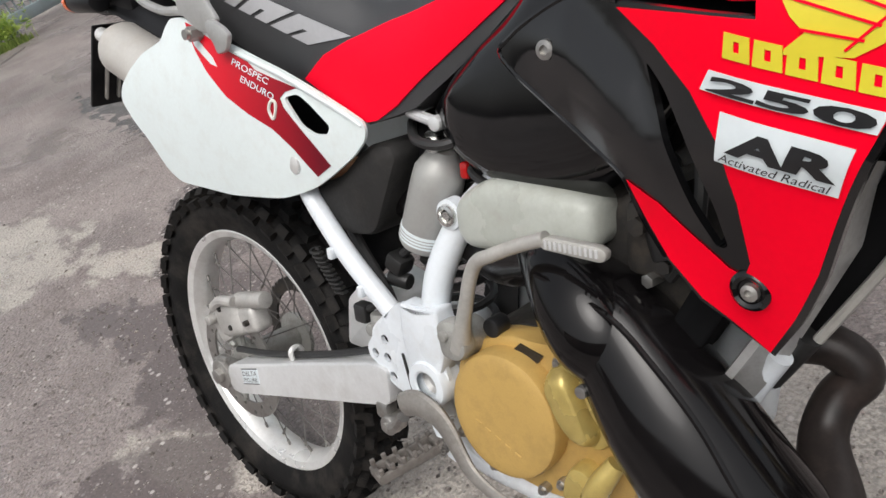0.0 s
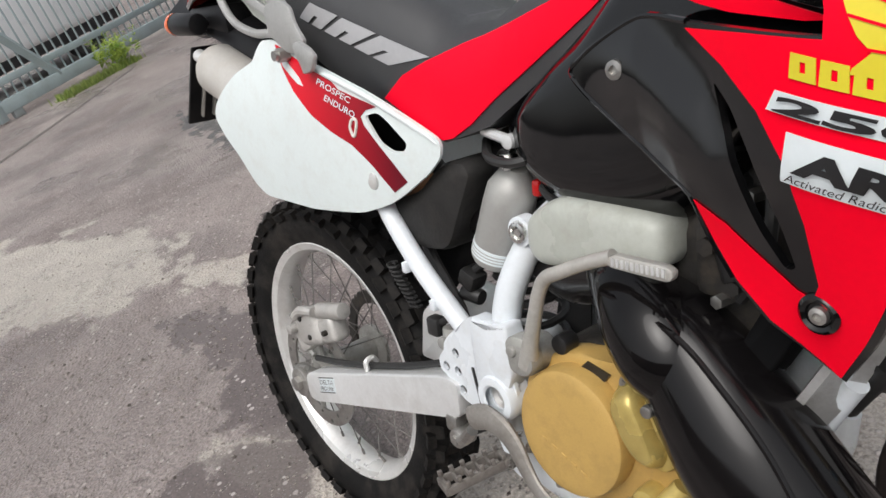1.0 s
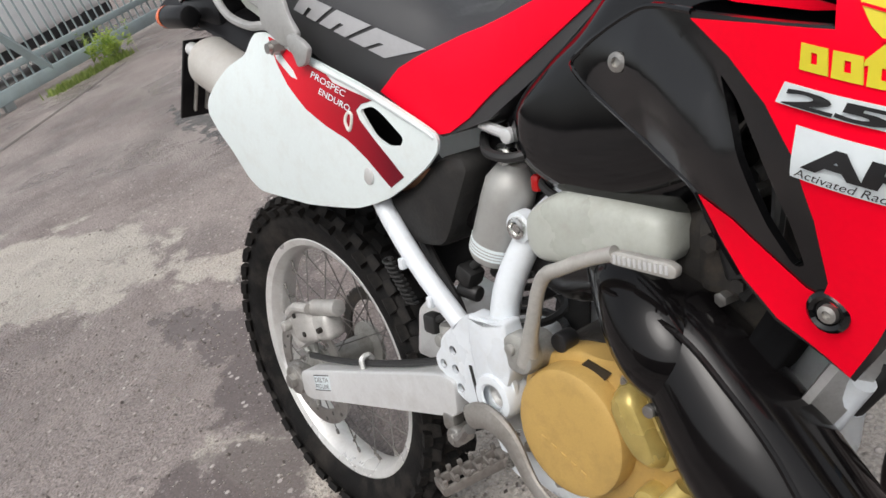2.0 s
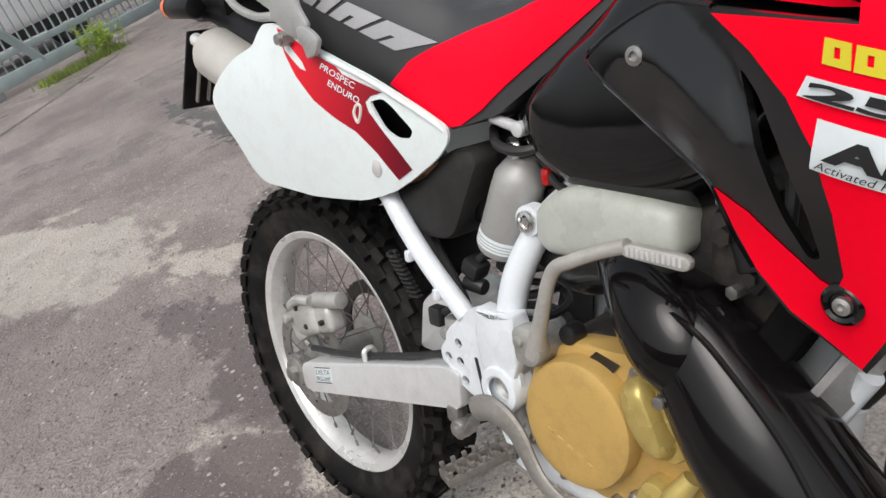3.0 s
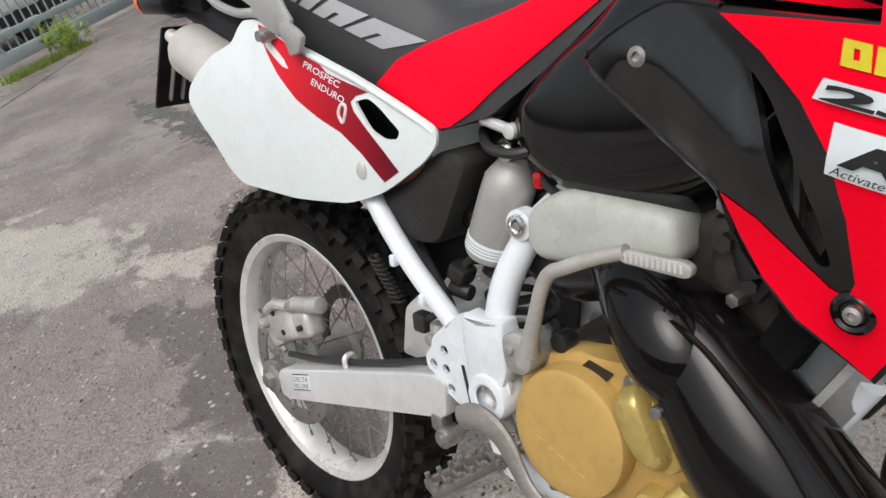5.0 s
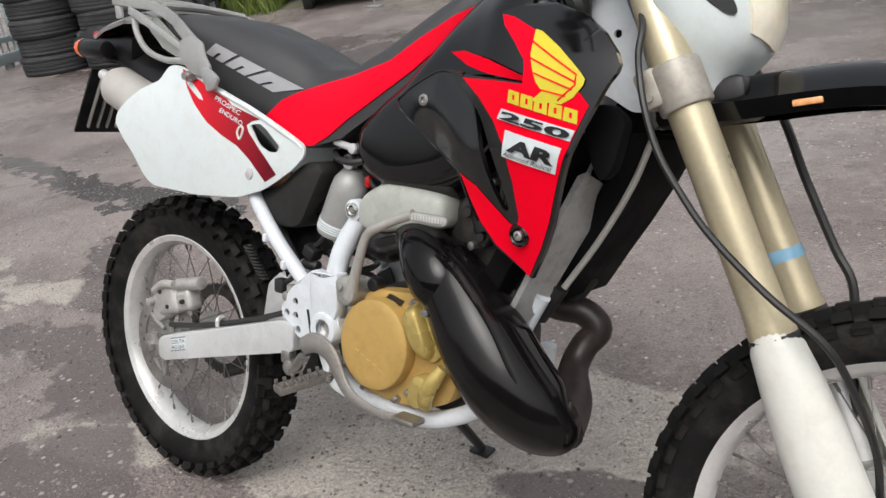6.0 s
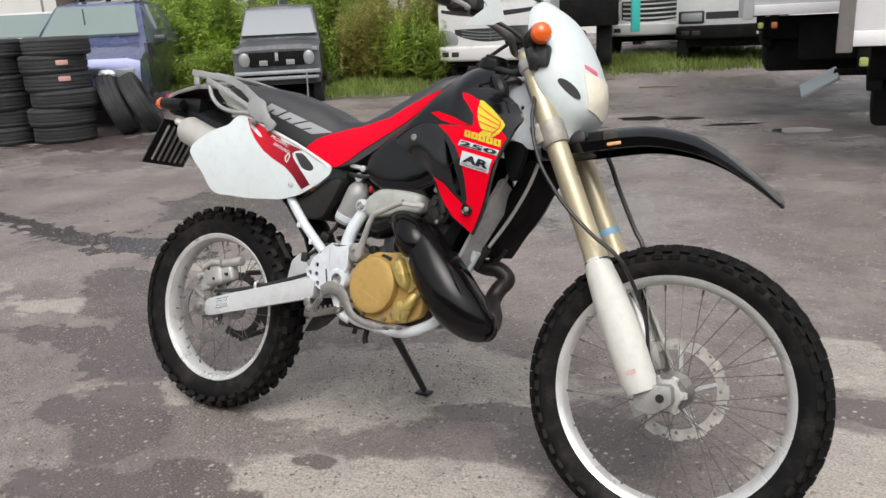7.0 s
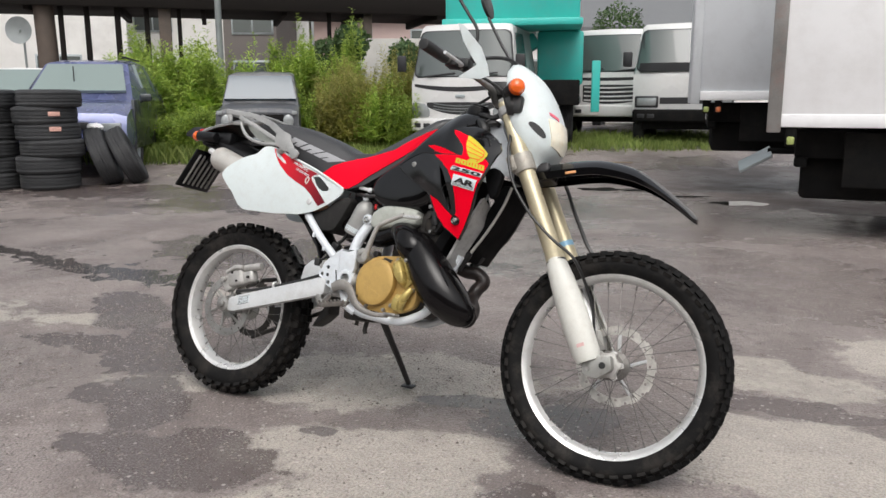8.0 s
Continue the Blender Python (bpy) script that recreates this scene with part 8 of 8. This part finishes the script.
# clipped trees
def tree(name, label, lateral, depth, trunk_h, r, n):
    x, y = at(lateral, depth)
    root = thing(name, label, "tree", Matrix.Translation((x, y, ground_z(x, y))))
    bm = B()
    tube(bm, [(0, 0, -0.05), (0.03, 0.02, trunk_h * 0.5), (-0.02, 0.03, trunk_h), (0, 0, trunk_h + r)], [0.09, 0.07, 0.055, 0.02], seg=8)
    for k in range(6):
        a = k * 1.05
        tube(bm, [(0, 0, trunk_h * 0.9 + 0.05 * k), (r * 0.4 * math.cos(a), r * 0.4 * math.sin(a), trunk_h + r * 0.5), (r * 0.75 * math.cos(a), r * 0.75 * math.sin(a), trunk_h + r * 0.8)], [0.03, 0.022, 0.008], seg=6)
    part("trunk", bm, M["wood"], root)
    V, F = [], []
    for _ in range(n):
        d = Vector((rnd.gauss(0, 1), rnd.gauss(0, 1), rnd.gauss(0, 1))).normalized()
        rr = r * (0.55 + 0.5 * rnd.random() ** 0.5) * (1 + 0.25 * noise.noise(d * 2.2 + Vector((lateral, 0, 0))))
        c = d * rr + Vector((0, 0, trunk_h + r * 0.9))
        u = Vector((rnd.gauss(0, 1), rnd.gauss(0, 1), rnd.gauss(0, 1))).normalized()
        v = u.cross(d).normalized()
        s = 0.05 * rnd.uniform(0.7, 1.5)
        k = len(V)
        V += [tuple(c - u * s), tuple(c + v * s * 0.5), tuple(c + u * s), tuple(c - v * s * 0.5)]
        F.append((k, k + 1, k + 2, k + 3))
    me = bpy.data.meshes.new("crown")
    me.from_pydata(V, [], F)
    me.materials.append(M["shrub"])
    o = new("crown", me)
    o.parent = root


tree("small_tree", "small clipped dark green tree", -2.15, 19.0, 1.5, 0.42, 1900)
tree("small_tree", "small clipped dark green tree beside the lorry", -0.85, 18.0, 1.15, 0.38, 1500)
tree("small_tree", "dark green shrub before the houses", -3.0, 21.0, 1.2, 0.5, 1800)
tree("small_tree", "light green shrub by the wall", 5.2, 24.0, 1.8, 0.8, 1800)

# ---- raised deck on posts, houses ----
x, y = at(-5.2, 20.5)
deck = thing("elevated_deck", "elevated steel deck on posts behind the weeds, coloured as in shade", "structure", Matrix.Translation((x, y, 0)) @ Matrix.Rotation(math.atan2(RIGHT.y, RIGHT.x) + radians(16), 4, "Z"), kind="structure")
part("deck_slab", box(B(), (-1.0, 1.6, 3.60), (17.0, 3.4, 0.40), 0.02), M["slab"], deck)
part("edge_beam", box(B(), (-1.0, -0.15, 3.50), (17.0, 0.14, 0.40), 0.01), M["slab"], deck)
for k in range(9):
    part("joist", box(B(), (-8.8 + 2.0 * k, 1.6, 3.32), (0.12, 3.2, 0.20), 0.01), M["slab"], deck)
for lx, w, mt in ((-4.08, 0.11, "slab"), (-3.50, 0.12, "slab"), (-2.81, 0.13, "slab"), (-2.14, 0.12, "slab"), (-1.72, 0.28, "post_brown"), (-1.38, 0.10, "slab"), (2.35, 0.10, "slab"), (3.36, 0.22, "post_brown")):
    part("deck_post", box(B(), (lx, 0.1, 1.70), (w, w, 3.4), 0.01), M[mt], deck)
part("deck_post", tube(B(), [(-4.47, 0.2, 0), (-4.44, 0.2, 1.8), (-4.47, 0.2, 3.5)], 0.23, seg=14, n=3), M["post_brown"], deck, "stout brown timber post")
x, y = at(-5.05, 18.3)
lamp = thing("utility_pole", "grey steel pole standing in the weeds", "pole", Matrix.Translation((x, y, ground_z(x, y))))
part("shaft", tube(B(), [(0, 0, -0.1), (0, 0, 3), (0, 0, 7)], [0.075, 0.07, 0.06], seg=14, n=2), M["post"], lamp)
part("collar", cyl(B(), (0, 0, 1.2), (0, 0, 1.3), 0.085, seg=14, bevel=0.01), M["zinc"], lamp)


def house(label, lateral, depth, turn, L, W, H, wall, roof_h, roof_m, cols, z_win, base=0.3):
    x, y = at(lateral, depth)
    root = thing("house", label, "house", Matrix.Translation((x, y, base)) @ Matrix.Rotation(math.atan2(RIGHT.y, RIGHT.x) + radians(turn), 4, "Z"))
    part("wall", box(B(), (0, W / 2, H / 2 - 0.3), (L, W, H + 0.6), 0.02), M[wall], root)
    bm = B()
    o = 0.45
    loft(bm, [[(-L / 2 - o, -o, H), (-L / 2 - o, W / 2, H + roof_h), (-L / 2 - o, W + o, H), (-L / 2 - o, W + o, H + 0.12), (-L / 2 - o, W / 2, H + roof_h + 0.14), (-L / 2 - o, -o, H + 0.12)],
              [(L / 2 + o, -o, H), (L / 2 + o, W / 2, H + roof_h), (L / 2 + o, W + o, H), (L / 2 + o, W + o, H + 0.12), (L / 2 + o, W / 2, H + roof_h + 0.14), (L / 2 + o, -o, H + 0.12)]])
    part("roof", bm, M[roof_m], root)
    for c in cols:
        for z in z_win:
            w = part("window", box(B(), (c, -0.01, z), (1.5, 0.06, 1.0), 0.01), M["zinc"], root)
            for s in (-1, 1):
                part("pane", box(B(), (c + s * 0.36, -0.042, z), (0.66, 0.02, 0.86), 0.0), M["glass"], w)
    return root


M["roof_grey"] = mat("grey_roof", (0.16, 0.165, 0.17), 0.6, var=0.15, scale=1.5)
M["wall_cream"] = mat("cream_render", (0.78, 0.77, 0.74), 0.8, var=0.08, scale=0.7, dirt=(0.35, 0.33, 0.3), dirt_amt=0.3, dirt_scale=0.8)
M["wall_brown"] = mat("brown_siding", (0.13, 0.115, 0.105), 0.7, var=0.12, scale=0.8)
house("cream house wall behind the deck", -17.5, 27.0, 20, 13, 6, 6.5, "wall_cream", 1.6, "roof_grey", (-3.5, 0.5, 4.2), (1.9, 4.4))
house("pale house wall behind the deck posts", -9.5, 33.0, 8, 8, 6, 5.2, "wall_cream", 1.4, "roof_grey", (-2.2, 1.5), (1.8, 4.0))
house("brown two-storey house with grey windows", -6.9, 29.0, 0, 1.9, 4, 4.6, "wall_brown", 1.2, "roof_grey", (0.1,), (1.7, 3.6))
house("pink rendered two-storey house with grey roof", -2.2, 34.0, -4, 6.5, 5, 4.2, "pink", 1.3, "roof_grey", (-1.5, 1.6), (1.6, 3.2))
house("low grey-roofed house behind the lorries", 7.2, 30.0, -12, 12, 6, 3.3, "wall_cream", 1.5, "roof_grey", (-3.5, 0.5, 4.0), (1.8,))
house("far house with a grey roof", 3.8, 40.0, 6, 9, 6, 5.5, "wall_cream", 1.6, "roof_grey", (-2, 2), (1.8, 4.2))
house("far house with a grey roof", 20.0, 38.0, -18, 16, 7, 5.5, "wall_cream", 1.6, "roof_grey", (-5, 0, 5), (1.8, 4.2))
house("far house with a grey roof", -30.0, 30.0, 40, 16, 7, 5.5, "wall_cream", 1.6, "roof_grey", (-5, 0, 5), (1.8, 4.2))
x, y = at(-1.2, 20.3)
tagged(part("block_wall", box(B(), (0, 0, 1.05), (2.2, 0.15, 2.5), 0.01), M["concrete"], None, "pale concrete block wall", m=Matrix.Translation((x, y, 0.3)) @ Matrix.Rotation(math.atan2(RIGHT.y, RIGHT.x), 4, "Z")), category="wall", kind="structure")
x, y = at(-8.9, 17.0)
dish = thing("satellite_dish", "grey satellite dish on a bracket", "dish", Matrix.Translation((x, y, 2.55)) @ Matrix.Rotation(math.atan2(-VIEW.y, -VIEW.x), 4, "Z"))
part("bowl", lathe(B(), [(0.0, 0.06), (0.15, 0.045), (0.28, 0.0), (0.275, 0.01), (0.15, 0.055), (0.0, 0.07)], 28, Matrix.Rotation(radians(90), 4, "Z")), M["post"], dish)
part("bracket", tube(B(), [(0, 0, 0), (-0.15, 0, -0.05), (-0.2, 0, -0.5), (-0.2, 0, -2.4)], 0.025, seg=8), M["post"], dish)

# thin prop leaning on the grey car
x, y = at(-2.36, 11.8)
prop = thing("prop_stand", "thin dull metal prop stand with a foot plate", "stand", Matrix.Translation((x, y, ground_z(x, y))))
part("rod", tube(B(), [(0, 0, 0.01), (0.02, -0.01, 0.25), (0.04, -0.02, 0.55)], 0.011, seg=8, n=2), M["zinc"], prop)
part("foot_plate", box(B(), (0, 0, 0.012), (0.24, 0.12, 0.02), 0.004), M["zinc"], prop)

# ---- sliding gate ----
ga, gb = Vector((-7.42, 0.55)), Vector((-9.05, 4.0))
gd = (gb - ga).normalized()
gate = thing("sliding_gate", "grey-blue steel bar gate with diagonal brace", "gate", Matrix.Translation((ga.x, ga.y, 0)) @ Matrix.Rotation(math.atan2(gd.y, gd.x), 4, "Z"))
M["gate"] = mat("pale_blue_grey_paint", (0.34, 0.41, 0.42), 0.45, var=0.1, scale=5, dirt=(0.25, 0.24, 0.22), dirt_amt=0.3, dirt_scale=8)
GL = (gb - ga).length
part("bottom_rail", box(B(), (GL / 2, 0, 0.14), (GL, 0.07, 0.13), 0.008), M["gate"], gate)
part("lower_rail", box(B(), (GL / 2, 0.03, 0.36), (GL, 0.05, 0.07), 0.006), M["gate"], gate)
part("top_rail", box(B(), (GL / 2, 0, 1.38), (GL, 0.06, 0.08), 0.006), M["gate"], gate)
part("end_post", box(B(), (0.40, 0, 0.72), (0.10, 0.08, 1.40), 0.008), M["gate"], gate)
part("end_post", box(B(), (GL - 0.05, 0, 0.72), (0.08, 0.08, 1.40), 0.008), M["gate"], gate)
part("brace", tube(B(), [(1.28, 0.0, 0.18), (0.80, 0.0, 0.85), (0.42, 0.0, 1.36)], 0.055, seg=4, n=1), M["gate"], gate)
bar0 = None
for k in range(int(GL / 0.115)):
    mm = Matrix.Translation((0.05 + 0.115 * k, 0.03, 0.78))
    if bar0 is None:
        bar0 = part("bar", box(B(), (0, 0, 0), (0.020, 0.012, 1.20), 0.002), M["gate"], gate, m=mm)
    else:
        again(bar0, mm, gate)
for k in (0.6, 2.2, 3.5):
    part("wheel_bracket", box(B(), (k, 0, 0.04), (0.12, 0.05, 0.08), 0.006), M["zinc"], gate)
# pale van body behind the gate
gp = Vector((-gd.y, gd.x))
van = thing("white_van", "white van standing behind the gate", "van", Matrix.Translation((ga.x + gp.x * 1.1, ga.y + gp.y * 1.1, 0)) @ Matrix.Rotation(math.atan2(gd.y, gd.x), 4, "Z"))
part("body", box(B(), (1.5, 0.85, 1.15), (4.4, 1.7, 1.5), 0.12, seg=4), M["van_white"], van)
part("sill", box(B(), (1.5, 0.85, 0.42), (4.2, 1.6, 0.24), 0.03), M["trim_black"], van)
for xx in (0.2, 2.9):
    part("wheel", car_tyre_mesh(0.31, 0.18), M["old_tyre"], van, m=Matrix.Translation((xx, 0.12, 0.31)))

# ground details
kerb = B()
tube(kerb, [(-4.9, -0.55, 0.0), (-5.7, 0.42, 0.0), (-6.34, 1.22, 0.0), (-7.2, 2.2, 0.0)], 0.014, seg=6, n=4, flat=0.4)
tagged(part("drain_edge", kerb, M["joint"], None, "thin pale joint edge in the asphalt"), category="edge", kind="structure")


def water_mat():
    m = bpy.data.materials.new("puddle_water")
    t, n, l, b = nodes_of(m)
    b.inputs["Base Color"].default_value = (0.045, 0.043, 0.04, 1)
    b.inputs["Roughness"].default_value = 0.03
    b.inputs["IOR"].default_value = 1.33
    return m


M["water"] = water_mat()
for cx, cy, rx, ry, seed in ((0.87, 6.58, 0.25, 0.22, 1), (-0.86, 7.22, 0.26, 0.20, 2), (-0.42, 7.30, 0.20, 0.12, 3), (0.20, 6.90, 0.30, 0.07, 4), (-2.7, 4.6, 0.6, 0.10, 3)):
    bm = B()
    vs = []
    for k in range(40):
        a = 2 * math.pi * k / 40
        rr = 1 + 0.45 * noise.noise((math.cos(a) * 1.5 + seed * 7, math.sin(a) * 1.5, 0))
        q = RIGHT * (rx * rr * math.cos(a)) + VIEW * (ry * rr * math.sin(a))
        vs.append(bm.verts.new((cx + q.x, cy + q.y, 0.004)))
    bm.faces.new(vs)
    tagged(part("puddle", bm, M["water"], None, "shallow puddle on the asphalt"), category="puddle", kind="structure")
V, F = [], []
for i in range(30000):
    x, y = (rnd.uniform(-4.2, 3.0), rnd.uniform(-1.6, 3.6)) if i < 8000 else (rnd.uniform(-2.6, 1.6), rnd.uniform(-1.3, 1.2))
    if rnd.random() > 0.45 + 0.65 * (noise.noise((x * 0.7, y * 0.7, 5)) + 0.4):
        continue
    s = 0.0025 * rnd.uniform(0.6, 2.0) + (0.003 if rnd.random() < 0.05 else 0)
    a = rnd.uniform(0, 6.28)
    k = len(V)
    e = rnd.uniform(0.6, 1.0)
    V += [(x + s * math.cos(a), y + s * math.sin(a), 0.001), (x - s * e * math.sin(a), y + s * e * math.cos(a), 0.001), (x - s * math.cos(a), y - s * math.sin(a), 0.001), (x + s * e * math.sin(a), y - s * e * math.cos(a), 0.001), (x + s * 0.2, y, s * rnd.uniform(0.7, 1.2))]
    F += [(k, k + 1, k + 4), (k + 1, k + 2, k + 4), (k + 2, k + 3, k + 4), (k + 3, k, k + 4)]
M["grit"] = leaf_mat("loose_grit", (0.17, 0.148, 0.136), (0.50, 0.455, 0.42), 0.8)
mesh_from("gravel", V, F, M["grit"], "scattered small grit on the asphalt", "gravel")
x, y = at(2.7, 12.3)
tagged(part("stick", tube(B(), [(-0.28, 0, 0.012), (0, 0.01, 0.016), (0.27, -0.01, 0.012)], 0.011, seg=6), M["wood"], None, "pale bare stick lying on the ground", m=Matrix.Translation((x, y, ground_z(x, y))) @ Matrix.Rotation(math.atan2(RIGHT.y, RIGHT.x), 4, "Z")), category="stick")
